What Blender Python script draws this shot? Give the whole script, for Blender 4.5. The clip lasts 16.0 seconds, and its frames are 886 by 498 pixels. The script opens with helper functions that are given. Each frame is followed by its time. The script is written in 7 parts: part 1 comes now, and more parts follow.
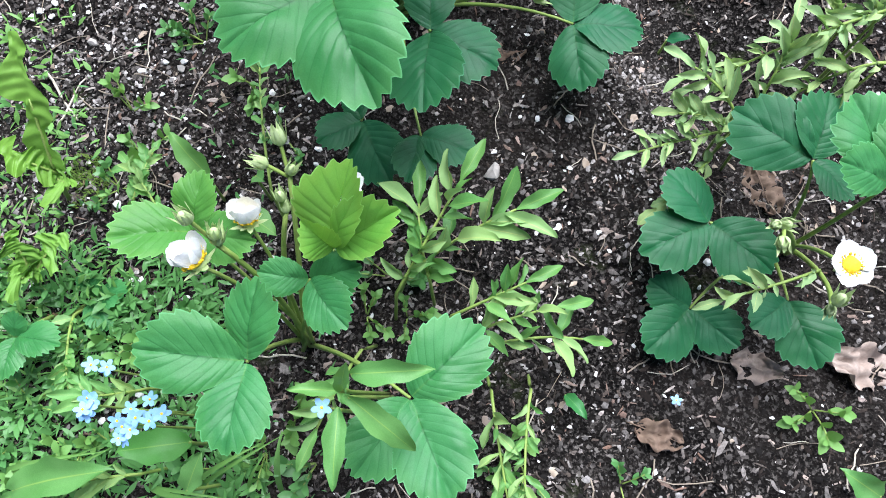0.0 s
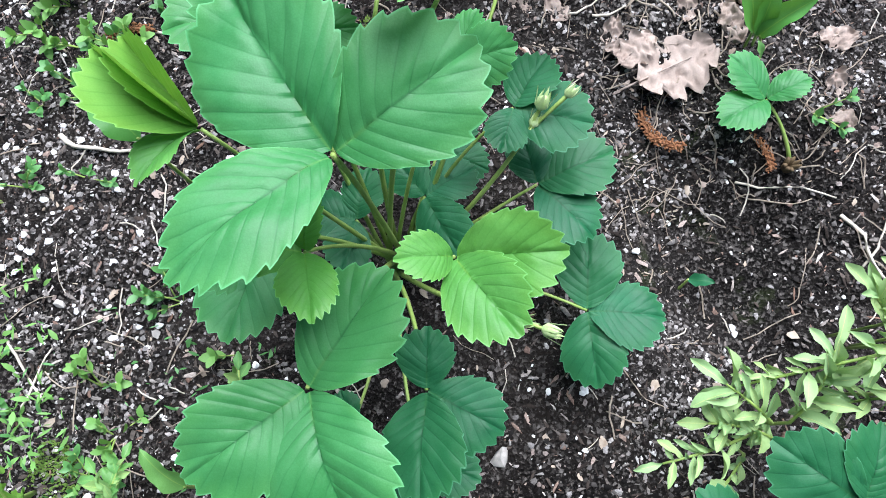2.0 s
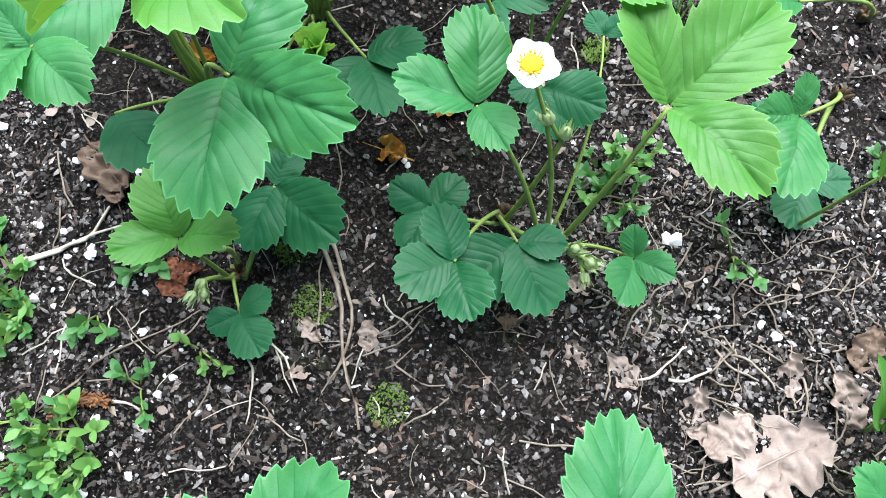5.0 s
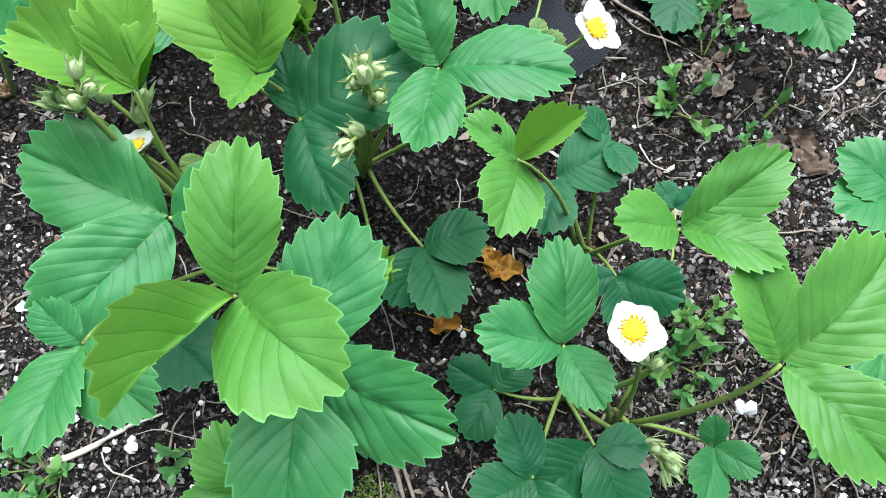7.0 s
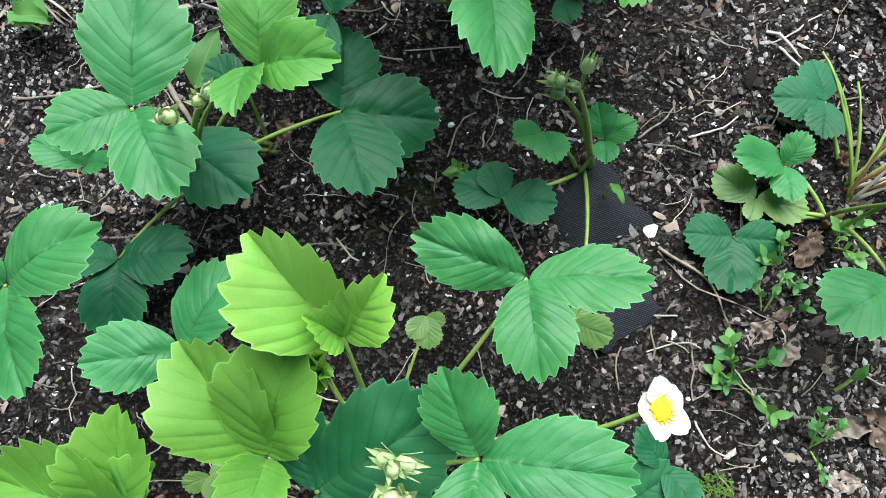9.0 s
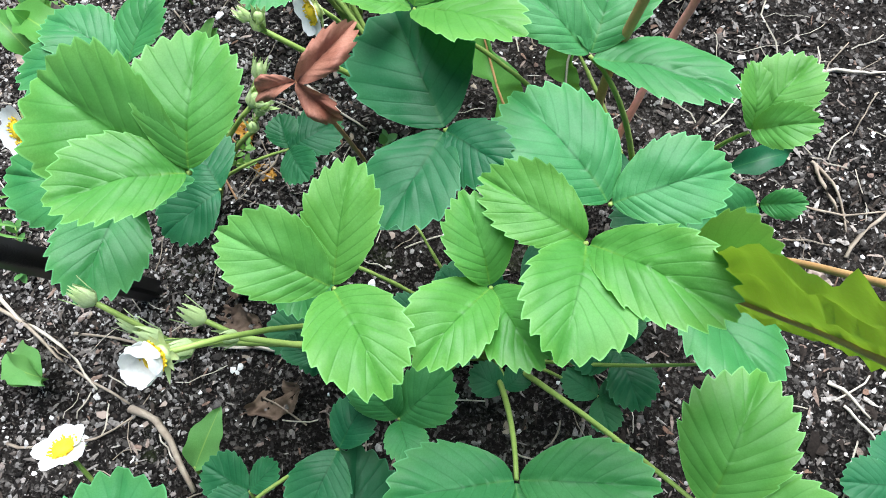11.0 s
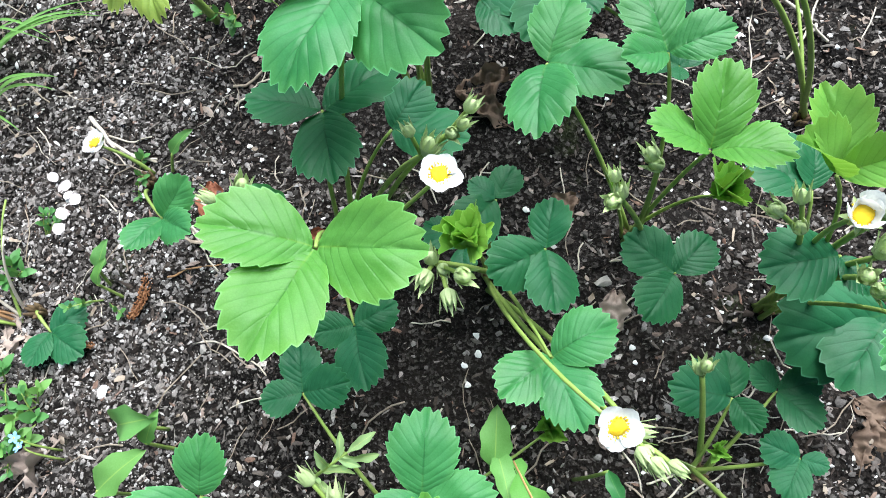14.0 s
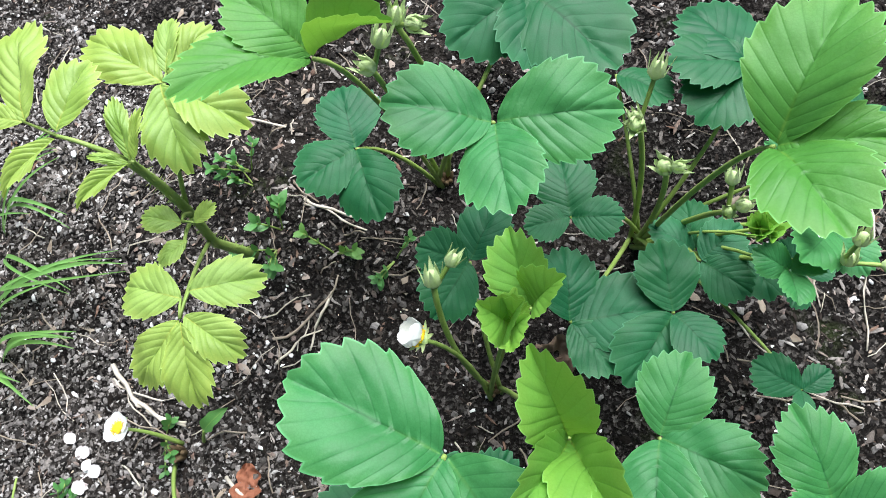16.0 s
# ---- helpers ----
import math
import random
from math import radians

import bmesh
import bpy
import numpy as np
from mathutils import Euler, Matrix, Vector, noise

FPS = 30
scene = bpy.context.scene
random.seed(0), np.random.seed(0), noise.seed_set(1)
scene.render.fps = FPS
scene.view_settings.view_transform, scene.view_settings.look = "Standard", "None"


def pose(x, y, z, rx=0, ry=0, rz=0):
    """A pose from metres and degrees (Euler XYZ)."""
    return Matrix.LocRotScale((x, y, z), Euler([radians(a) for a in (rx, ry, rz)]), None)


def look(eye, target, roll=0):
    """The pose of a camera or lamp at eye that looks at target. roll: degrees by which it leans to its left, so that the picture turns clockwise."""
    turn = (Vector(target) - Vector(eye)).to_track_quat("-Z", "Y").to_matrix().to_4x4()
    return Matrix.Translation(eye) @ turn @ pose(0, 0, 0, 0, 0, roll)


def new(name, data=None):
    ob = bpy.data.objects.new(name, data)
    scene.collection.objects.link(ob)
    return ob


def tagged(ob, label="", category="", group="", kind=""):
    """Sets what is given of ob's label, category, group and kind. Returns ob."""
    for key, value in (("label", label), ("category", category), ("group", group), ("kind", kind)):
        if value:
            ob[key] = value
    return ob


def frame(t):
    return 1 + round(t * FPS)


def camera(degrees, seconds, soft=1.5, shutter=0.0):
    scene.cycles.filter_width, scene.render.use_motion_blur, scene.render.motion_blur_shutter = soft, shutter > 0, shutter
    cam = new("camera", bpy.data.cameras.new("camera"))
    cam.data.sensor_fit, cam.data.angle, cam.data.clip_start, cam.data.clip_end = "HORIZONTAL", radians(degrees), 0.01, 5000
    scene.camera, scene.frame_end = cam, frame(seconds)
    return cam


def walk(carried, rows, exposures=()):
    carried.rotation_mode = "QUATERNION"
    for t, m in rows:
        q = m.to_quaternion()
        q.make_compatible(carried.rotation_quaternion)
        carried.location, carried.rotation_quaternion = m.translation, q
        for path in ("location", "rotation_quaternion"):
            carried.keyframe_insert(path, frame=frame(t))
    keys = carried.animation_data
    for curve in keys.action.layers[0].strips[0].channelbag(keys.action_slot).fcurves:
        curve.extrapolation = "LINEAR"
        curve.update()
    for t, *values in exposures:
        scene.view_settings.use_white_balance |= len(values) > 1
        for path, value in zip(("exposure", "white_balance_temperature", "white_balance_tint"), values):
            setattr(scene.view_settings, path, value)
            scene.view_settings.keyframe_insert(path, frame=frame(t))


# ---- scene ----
cam = camera(68.0, 16.0, soft=1.0)
PATH = [
    (0, (0.168, 0.289, 0.46), (0.254, 0.706, -1.494), -5.3),
    (0.5, (0.18, 0.326, 0.455), (0.269, 0.741, -1.499), -5.5),
    (1, (0.195, 0.371, 0.46), (0.279, 0.792, -1.494), -6.6),
    (1.5, (0.212, 0.425, 0.46), (0.29, 0.84, -1.495), -7.4),
    (2, (0.231, 0.481, 0.456), (0.301, 0.901, -1.498), -8.5),
    (2.5, (0.25, 0.524, 0.446), (0.32, 0.956, -1.506), -8.7),
    (3, (0.269, 0.574, 0.437), (0.339, 1.005, -1.515), -8.7),
    (3.5, (0.28, 0.617, 0.429), (0.367, 1.073, -1.516), -6.9),
    (4, (0.284, 0.665, 0.422), (0.382, 1.135, -1.52), -5.8),
    (4.2, (0.287, 0.682, 0.418), (0.39, 1.158, -1.522), -5.4),
    (6.3, (0.279, 0.839, 0.399), (0.388, 1.184, -1.568), -2.2),
    (6.5, (0.28, 0.849, 0.4), (0.388, 1.196, -1.567), -2.7),
    (7, (0.287, 0.884, 0.407), (0.398, 1.228, -1.56), -2.5),
    (7.5, (0.294, 0.921, 0.411), (0.408, 1.271, -1.554), -2.9),
    (8, (0.302, 0.963, 0.407), (0.41, 1.309, -1.559), -3.5),
    (8.2, (0.306, 0.981, 0.402), (0.412, 1.321, -1.567), -3.5),
    (10.3, (0.383, 1.137, 0.395), (0.463, 1.748, -1.508), -12.7),
    (10.5, (0.388, 1.162, 0.4), (0.468, 1.771, -1.503), -12.7),
    (11, (0.402, 1.219, 0.407), (0.482, 1.81, -1.502), -12.8),
    (11.5, (0.416, 1.276, 0.405), (0.496, 1.868, -1.504), -13.1),
    (12, (0.43, 1.334, 0.409), (0.51, 1.925, -1.5), -13.1),
    (12.5, (0.441, 1.392, 0.421), (0.518, 1.985, -1.487), -13.3),
    (13, (0.458, 1.442, 0.423), (0.532, 2.042, -1.484), -13.6),
    (13.5, (0.477, 1.49, 0.421), (0.543, 2.092, -1.485), -14.0),
    (14, (0.49, 1.534, 0.42), (0.549, 2.145, -1.484), -14.5),
    (14.5, (0.493, 1.583, 0.419), (0.542, 2.202, -1.482), -15.4),
    (15, (0.494, 1.629, 0.415), (0.536, 2.26, -1.482), -15.7),
    (15.5, (0.504, 1.678, 0.418), (0.544, 2.321, -1.475), -15.6),
    (16, (0.517, 1.721, 0.422), (0.552, 2.376, -1.468), -16.0),
]
walk(cam, [(t, look(eye, target, roll)) for t, eye, target, roll in PATH],
     exposures=((0, 1.77, 5730, 15), (2, 1.91, 5640, 14), (3.5, 1.87, 5690, 15), (4.2, 1.97, 5720, 12), (6.5, 1.79, 5740, 10), (8, 1.63, 5830, 7), (10.5, 1.85, 5830, 6), (11.5, 1.87, 5840, 12), (13.5, 1.90, 5860, 9), (15, 1.83, 5880, 9), (16, 1.66, 5980, 10)))
SKY, SUN = 0.024, 3.25

# ---- light ----
world = bpy.data.worlds.new("sky")
scene.world = world
world.use_nodes = True
wn = world.node_tree
sky = wn.nodes.new("ShaderNodeTexSky")
sky.sky_type, sky.sun_disc = "NISHITA", False
sky.sun_elevation, sky.sun_rotation = radians(60), radians(35)
wn.nodes["Background"].inputs["Strength"].default_value = SKY
wn.links.new(sky.outputs[0], wn.nodes["Background"].inputs["Color"])
sun = new("sun", bpy.data.lights.new("sun", "SUN"))
sun.data.energy, sun.data.angle, sun.data.color = SUN, radians(58), (1.0, 0.97, 0.92)
sun.matrix_world = look((math.sin(radians(35)), math.cos(radians(35)), 1.73), (0, 0, 0))


# ---- materials ----
def material(name, rough=0.6, spec=0.4):
    m = bpy.data.materials.new(name)
    m.use_nodes = True
    b = m.node_tree.nodes["Principled BSDF"]
    b.inputs["Roughness"].default_value = rough
    b.inputs["Specular IOR Level"].default_value = spec
    return m, m.node_tree, b


def add(nt, kind, **values):
    n = nt.nodes.new(kind)
    for key, value in values.items():
        n.inputs[key.replace("_", " ")].default_value = value
    return n


def mix(nt, factor, a, b, blend="MIX"):
    n = nt.nodes.new("ShaderNodeMix")
    n.data_type, n.blend_type = "RGBA", blend
    for socket, value in ((n.inputs[0], factor), (n.inputs[6], a), (n.inputs[7], b)):
        if isinstance(value, bpy.types.NodeSocket):
            nt.links.new(value, socket)
        else:
            socket.default_value = value if isinstance(value, float) else (*value, 1)
    return n.outputs[2]


def ramp(nt, source, *stops):
    n = nt.nodes.new("ShaderNodeValToRGB")
    e = n.color_ramp.elements
    while len(e) < len(stops):
        e.new(0.5)
    for el, (at, c) in zip(e, stops):
        el.position, el.color = at, (*c, 1) if isinstance(c, tuple) else (c, c, c, 1)
    nt.links.new(source, n.inputs[0])
    return n.outputs[0]


def coords(nt, scale, kind="Object"):
    tc = nt.nodes.new("ShaderNodeTexCoord")
    mp = add(nt, "ShaderNodeMapping", Scale=scale if isinstance(scale, tuple) else (scale,) * 3)
    nt.links.new(tc.outputs[kind], mp.inputs[0])
    return mp.outputs[0]


def noise_at(nt, vector, scale, detail=4.0, rough=0.55):
    n = add(nt, "ShaderNodeTexNoise", Scale=scale, Detail=detail, Roughness=rough)
    nt.links.new(vector, n.inputs["Vector"])
    return n.outputs["Fac"]


def bump(nt, b, height, strength, distance):
    n = add(nt, "ShaderNodeBump", Strength=strength, Distance=distance)
    nt.links.new(height, n.inputs["Height"])
    nt.links.new(n.outputs[0], b.inputs["Normal"])


def world_position(nt):
    return nt.nodes.new("ShaderNodeNewGeometry").outputs["Position"]


def leaf_material(name, dark, light, vein, glow, rough=0.44, spec=0.42, passing=0.26):
    """A leaf: mottled green, thin darker veins, a paler rim, some light let through."""
    m, nt, b = material(name, rough, spec)
    pos = world_position(nt)
    info = nt.nodes.new("ShaderNodeObjectInfo")

    def value(attribute):
        n = nt.nodes.new("ShaderNodeAttribute")
        n.attribute_name = attribute
        return n.outputs["Fac"]

    patch = noise_at(nt, pos, 34.0, 4.0)
    fine = noise_at(nt, pos, 900.0, 3.0)
    c = mix(nt, ramp(nt, patch, (0.32, 0.0), (0.68, 1.0)), dark, light)
    c = mix(nt, ramp(nt, info.outputs["Random"], (0.0, 0.0), (1.0, 0.5)), c, tuple(0.5 * (p + q) * f for p, q, f in zip(dark, light, (1.35, 1.08, 0.75))))
    c = mix(nt, ramp(nt, fine, (0.35, 0.0), (0.75, 0.15)), c, tuple(min(1, 1.5 * p) for p in light))
    c = mix(nt, ramp(nt, value("inner"), (0.0, 0.30), (0.35, 0.0)), c, tuple(min(1, p * f) for p, f in zip(light, (1.7, 1.25, 0.9))))
    near = nt.nodes.new("ShaderNodeMath")
    near.operation = "PINGPONG"
    near.inputs[1].default_value = 0.5
    nt.links.new(value("lane"), near.inputs[0])
    inner = value("inner")
    # Side veins: their own darker tint plus groove shade put into the colour.
    side_vein = mix(nt, ramp(nt, inner, (0.03, 0.1), (0.25, 0.7), (1.0, 1.0)), (0.0, 0.0, 0.0), ramp(nt, near.outputs[0], (0.42, 0.0), (0.465, 0.30), (0.5, 0.62)))
    side_vein = mix(nt, 1.0, side_vein, ramp(nt, noise_at(nt, pos, 60.0, 2.0), (0.36, 0.25), (0.62, 1.0)), "MULTIPLY")
    c = mix(nt, side_vein, c, vein)
    reach = nt.nodes.new("ShaderNodeMath")
    reach.operation = "MULTIPLY"
    reach.inputs[1].default_value = 0.1
    nt.links.new(value("lane"), reach.inputs[0])
    rib = mix(nt, ramp(nt, reach.outputs[0], (0.12, 0.0), (0.62, 1.0)), tuple(min(1, p * f) for p, f in zip(light, (2.2, 1.4, 1.0))), vein)
    c = mix(nt, ramp(nt, inner, (0.955, 0.0), (1.0, 0.8)), c, rib)
    net = add(nt, "ShaderNodeTexVoronoi", Scale=850.0)
    net.feature = "DISTANCE_TO_EDGE"
    nt.links.new(pos, net.inputs["Vector"])
    line = ramp(nt, net.outputs["Distance"], (0.0, 1.0), (0.11, 0.0))
    c = mix(nt, ramp(nt, line, (0.0, 0.0), (1.0, 0.20)), c, vein)
    c = mix(nt, ramp(nt, value("rim"), (0.74, 0.0), (1.0, 0.8)), c, tuple(min(1, 1.7 * p + 0.04) for p in light))
    nt.links.new(c, b.inputs["Base Color"])
    bump(nt, b, mix(nt, 0.5, mix(nt, 0.35, fine, net.outputs["Distance"]), ramp(nt, near.outputs[0], (0.2, 1.0), (0.40, 0.8), (0.5, 0.0))), 0.35, 0.0006)
    nt.links.new(ramp(nt, patch, (0.35, max(0.2, rough - 0.10)), (0.70, rough + 0.12)), b.inputs["Roughness"])
    tr = nt.nodes.new("ShaderNodeBsdfTranslucent")
    nt.links.new(mix(nt, 0.6, c, tuple(min(1, g) for g in glow)), tr.inputs["Color"])
    ms = nt.nodes.new("ShaderNodeMixShader")
    ms.inputs[0].default_value = passing
    nt.links.new(b.outputs[0], ms.inputs[1])
    nt.links.new(tr.outputs[0], ms.inputs[2])
    nt.links.new(ms.outputs[0], nt.nodes["Material Output"].inputs["Surface"])
    return m


LEAF = {
    "m": leaf_material("leaf_green", (0.026, 0.148, 0.042), (0.062, 0.242, 0.082), (0.013, 0.094, 0.025), (0.15, 0.47, 0.04), 0.46, 0.28),
    # older leaves' dark green, deepened by the shade that low leaves stand in
    "d": leaf_material("leaf_shaded_dark_green", (0.009, 0.076, 0.028), (0.023, 0.126, 0.053), (0.005, 0.046, 0.016), (0.05, 0.25, 0.03), 0.50, 0.22, 0.18),
    "b": leaf_material("leaf_bright_green", (0.054, 0.200, 0.032), (0.100, 0.290, 0.064), (0.034, 0.150, 0.016), (0.25, 0.54, 0.03), 0.46, 0.28, 0.32),
    "y": leaf_material("leaf_young_green", (0.140, 0.345, 0.044), (0.212, 0.435, 0.084), (0.120, 0.310, 0.036), (0.43, 0.74, 0.07)),
    "v": leaf_material("leaf_fresh_green", (0.092, 0.262, 0.034), (0.156, 0.350, 0.066), (0.060, 0.205, 0.020), (0.32, 0.62, 0.04), 0.46, 0.28, 0.34),
    "p": leaf_material("leaf_pale_green", (0.100, 0.210, 0.050), (0.160, 0.290, 0.085), (0.070, 0.160, 0.040), (0.25, 0.42, 0.05)),
    "w": leaf_material("weed_green", (0.064, 0.205, 0.045), (0.130, 0.310, 0.085), (0.200, 0.400, 0.130), (0.26, 0.52, 0.05), 0.55),
    "f": leaf_material("downy_weed_green", (0.210, 0.350, 0.140), (0.310, 0.470, 0.220), (0.300, 0.450, 0.210), (0.32, 0.52, 0.08), 0.65, 0.2),
    "g": leaf_material("weed_grey_green", (0.170, 0.320, 0.105), (0.255, 0.430, 0.165), (0.260, 0.430, 0.170), (0.34, 0.54, 0.09), 0.6, 0.3),
    "k": leaf_material("chickweed_green", (0.036, 0.150, 0.046), (0.085, 0.250, 0.080), (0.110, 0.290, 0.100), (0.16, 0.40, 0.05), 0.4),
    "o": leaf_material("leaf_olive_green", (0.120, 0.270, 0.018), (0.200, 0.370, 0.036), (0.250, 0.200, 0.060), (0.36, 0.56, 0.02)),
    "r": leaf_material("raspberry_leaf_yellow_green", (0.190, 0.320, 0.056), (0.275, 0.425, 0.100), (0.105, 0.210, 0.028), (0.50, 0.64, 0.06), 0.55),
}


def plain_material(name, a, b_, rough=0.6, spec=0.4, scale=60.0, through_light=0.0, relief=0.0006):
    """A surface mottled between two colours at two scales, with a shift from one object to the next."""
    m, nt, b = material(name, rough, spec)
    pos = world_position(nt)
    f = noise_at(nt, pos, scale, 5.0)
    g = noise_at(nt, pos, scale * 12, 3.0)
    info = nt.nodes.new("ShaderNodeObjectInfo")
    c = mix(nt, ramp(nt, f, (0.32, 0.0), (0.7, 1.0)), a, b_)
    c = mix(nt, ramp(nt, g, (0.4, 0.0), (0.8, 0.35)), c, tuple(0.55 * v for v in a))
    c = mix(nt, ramp(nt, info.outputs["Random"], (0.0, 0.0), (1.0, 0.35)), c, tuple(0.75 * v for v in b_))
    nt.links.new(c, b.inputs["Base Color"])
    bump(nt, b, g, 0.4, relief)
    if through_light:
        tr = nt.nodes.new("ShaderNodeBsdfTranslucent")
        nt.links.new(c, tr.inputs["Color"])
        ms = nt.nodes.new("ShaderNodeMixShader")
        ms.inputs[0].default_value = through_light
        nt.links.new(b.outputs[0], ms.inputs[1])
        nt.links.new(tr.outputs[0], ms.inputs[2])
        nt.links.new(ms.outputs[0], nt.nodes["Material Output"].inputs["Surface"])
    return m


STALK = plain_material("hairy_stalk", (0.19, 0.30, 0.055), (0.30, 0.40, 0.10), 0.5, 0.35, 90)
STALK_BROWN = plain_material("reddish_runner", (0.25, 0.12, 0.06), (0.36, 0.22, 0.10), 0.55, 0.3, 90)
CROWN = plain_material("crown_scales", (0.07, 0.045, 0.028), (0.17, 0.12, 0.06), 0.8, 0.2, 120)
PETAL = plain_material("white_petal", (0.80, 0.82, 0.80), (0.88, 0.89, 0.86), 0.5, 0.3, 80, 0.25, 0.0002)
PETAL_PINK = plain_material("faded_petal", (0.78, 0.68, 0.66), (0.86, 0.80, 0.78), 0.6, 0.25, 80, 0.2, 0.0002)
STAMEN = plain_material("yellow_stamens", (0.80, 0.50, 0.01), (0.90, 0.68, 0.03), 0.7, 0.2, 500)
SEPAL = plain_material("pale_sepal", (0.40, 0.54, 0.20), (0.60, 0.71, 0.38), 0.6, 0.3, 150, 0.15)
BLUE = plain_material("blue_petal", (0.20, 0.42, 0.80), (0.34, 0.58, 0.90), 0.5, 0.3, 150, 0.2)
DEAD = plain_material("dead_leaf_brown", (0.12, 0.080, 0.056), (0.22, 0.158, 0.114), 0.75, 0.2, 90, 0.1)
RUST = plain_material("catkin_rust", (0.20, 0.080, 0.035), (0.34, 0.17, 0.08), 0.8, 0.15, 300)
DEAD_TAN = plain_material("dead_leaf_tan", (0.27, 0.205, 0.165), (0.43, 0.355, 0.300), 0.75, 0.2, 70, 0.1)
DEAD_RED = plain_material("withered_leaf_red", (0.24, 0.085, 0.045), (0.38, 0.16, 0.09), 0.65, 0.25, 90, 0.15)
DEAD_ORANGE = plain_material("yellowing_leaf_orange", (0.46, 0.18, 0.03), (0.62, 0.36, 0.06), 0.6, 0.25, 120, 0.2)
TWIG = plain_material("dry_twig", (0.20, 0.15, 0.11), (0.42, 0.36, 0.28), 0.8, 0.2, 150)
STRAW = plain_material("bleached_straw", (0.48, 0.42, 0.33), (0.66, 0.60, 0.50), 0.7, 0.25, 150)
STONE = plain_material("white_chip", (0.72, 0.71, 0.69), (0.86, 0.85, 0.83), 0.7, 0.3, 200)
STONE_GREY = plain_material("grey_pebble", (0.24, 0.23, 0.21), (0.42, 0.39, 0.35), 0.7, 0.3, 200)
PIPE = plain_material("black_plastic", (0.006, 0.006, 0.007), (0.014, 0.014, 0.016), 0.45, 0.5, 60)
ROSY = plain_material("dandelion_stalk_pink", (0.46, 0.17, 0.15), (0.58, 0.29, 0.23), 0.4, 0.45, 50)
TAWNY = plain_material("dandelion_stalk_tawny", (0.42, 0.22, 0.085), (0.54, 0.33, 0.14), 0.4, 0.45, 50)
MOSS = plain_material("moss", (0.06, 0.12, 0.02), (0.16, 0.24, 0.05), 0.9, 0.1, 200)


def soil_material():
    m, nt, b = material("garden_soil", 0.95, 0.05)
    pos = world_position(nt)
    coarse = noise_at(nt, pos, 9.0, 5.0)
    grain = noise_at(nt, pos, 420.0, 8.0, 0.72)
    v = add(nt, "ShaderNodeTexVoronoi", Scale=420.0)
    nt.links.new(pos, v.inputs["Vector"])
    c = mix(nt, ramp(nt, coarse, (0.35, 0.0), (0.65, 1.0)), (0.004, 0.0036, 0.0033), (0.014, 0.0123, 0.0110))
    c = mix(nt, ramp(nt, grain, (0.53, 0.0), (0.67, 0.60)), c, (0.17, 0.152, 0.137))
    c = mix(nt, ramp(nt, v.outputs["Color"], (0.72, 0.0), (0.97, 0.55)), c, (0.27, 0.245, 0.222))
    brown = noise_at(nt, pos, 5.0, 3.0)
    c = mix(nt, ramp(nt, brown, (0.45, 0.0), (0.65, 0.35)), c, (0.036, 0.030, 0.025))
    green = noise_at(nt, pos, 16.0, 4.0)
    c = mix(nt, ramp(nt, green, (0.62, 0.0), (0.75, 0.35)), c, (0.07, 0.10, 0.03))
    nt.links.new(c, b.inputs["Base Color"])
    h = mix(nt, 0.5, grain, v.outputs["Distance"])
    bump(nt, b, h, 1.0, 0.0045)
    return m


def crumb_material(name, *stops):
    """Loose bits, each of its own colour out of a row of earth colours."""
    m, nt, b = material(name, 0.92, 0.06)
    geo = nt.nodes.new("ShaderNodeNewGeometry")
    c = ramp(nt, geo.outputs["Random Per Island"], *stops)
    f = noise_at(nt, geo.outputs["Position"], 600.0, 4.0)
    c = mix(nt, ramp(nt, f, (0.35, 0.0), (0.7, 0.6)), c, (0.007, 0.0062, 0.0055))
    nt.links.new(c, b.inputs["Base Color"])
    bump(nt, b, f, 0.6, 0.001)
    return m


def fabric_material():
    """Black woven ground cloth."""
    m, nt, b = material("black_weave", 0.75, 0.3)
    w = add(nt, "ShaderNodeTexBrick", Scale=230.0)
    w.inputs["Color1"].default_value = (0.030, 0.036, 0.052, 1)
    w.inputs["Color2"].default_value = (0.055, 0.064, 0.088, 1)
    w.inputs["Mortar"].default_value = (0.003, 0.003, 0.004, 1)
    w.inputs["Mortar Size"].default_value = 0.09
    nt.links.new(coords(nt, 1.0), w.inputs["Vector"])
    nt.links.new(w.outputs["Color"], b.inputs["Base Color"])
    bump(nt, b, w.outputs["Fac"], 0.5, 0.001)
    return m


# ---- shapes ----
def part(name, bm, mat, parent=None, label="", smooth=True):
    me = bpy.data.meshes.new(name)
    bm.to_mesh(me)
    bm.free()
    me.materials.append(mat)
    if smooth:
        me.shade_smooth()
    ob = new(name, me)
    ob.parent = parent
    if label:
        ob["label"] = label
    return ob


def share(name, me, parent, m):
    ob = new(name, me)
    ob.parent = parent
    ob.matrix_basis = m
    return ob


def ground_height(x, y):
    def hill(cx, cy, a, sx, sy):
        return a * math.exp(-((x - cx) / sx) ** 2 - ((y - cy) / sy) ** 2)
    h = hill(0.44, 0.50, -0.045, 0.07, 0.14) + hill(0.42, 0.27, -0.02, 0.10, 0.07) + hill(0.20, 1.72, -0.02, 0.12, 0.20)
    h += hill(0.47, 0.64, 0.012, 0.06, 0.06) + hill(0.02, 0.42, -0.012, 0.08, 0.08)
    return h


def clods(x, y):
    v = Vector((x, y, 0))
    return 0.007 * noise.noise(v * 14) + 0.005 * noise.noise(v * 45) + 0.0036 * noise.noise(v * 95) + 0.0016 * noise.noise(v * 190) - 0.002


def floor_at(x, y):
    return ground_height(x, y) + clods(x, y)


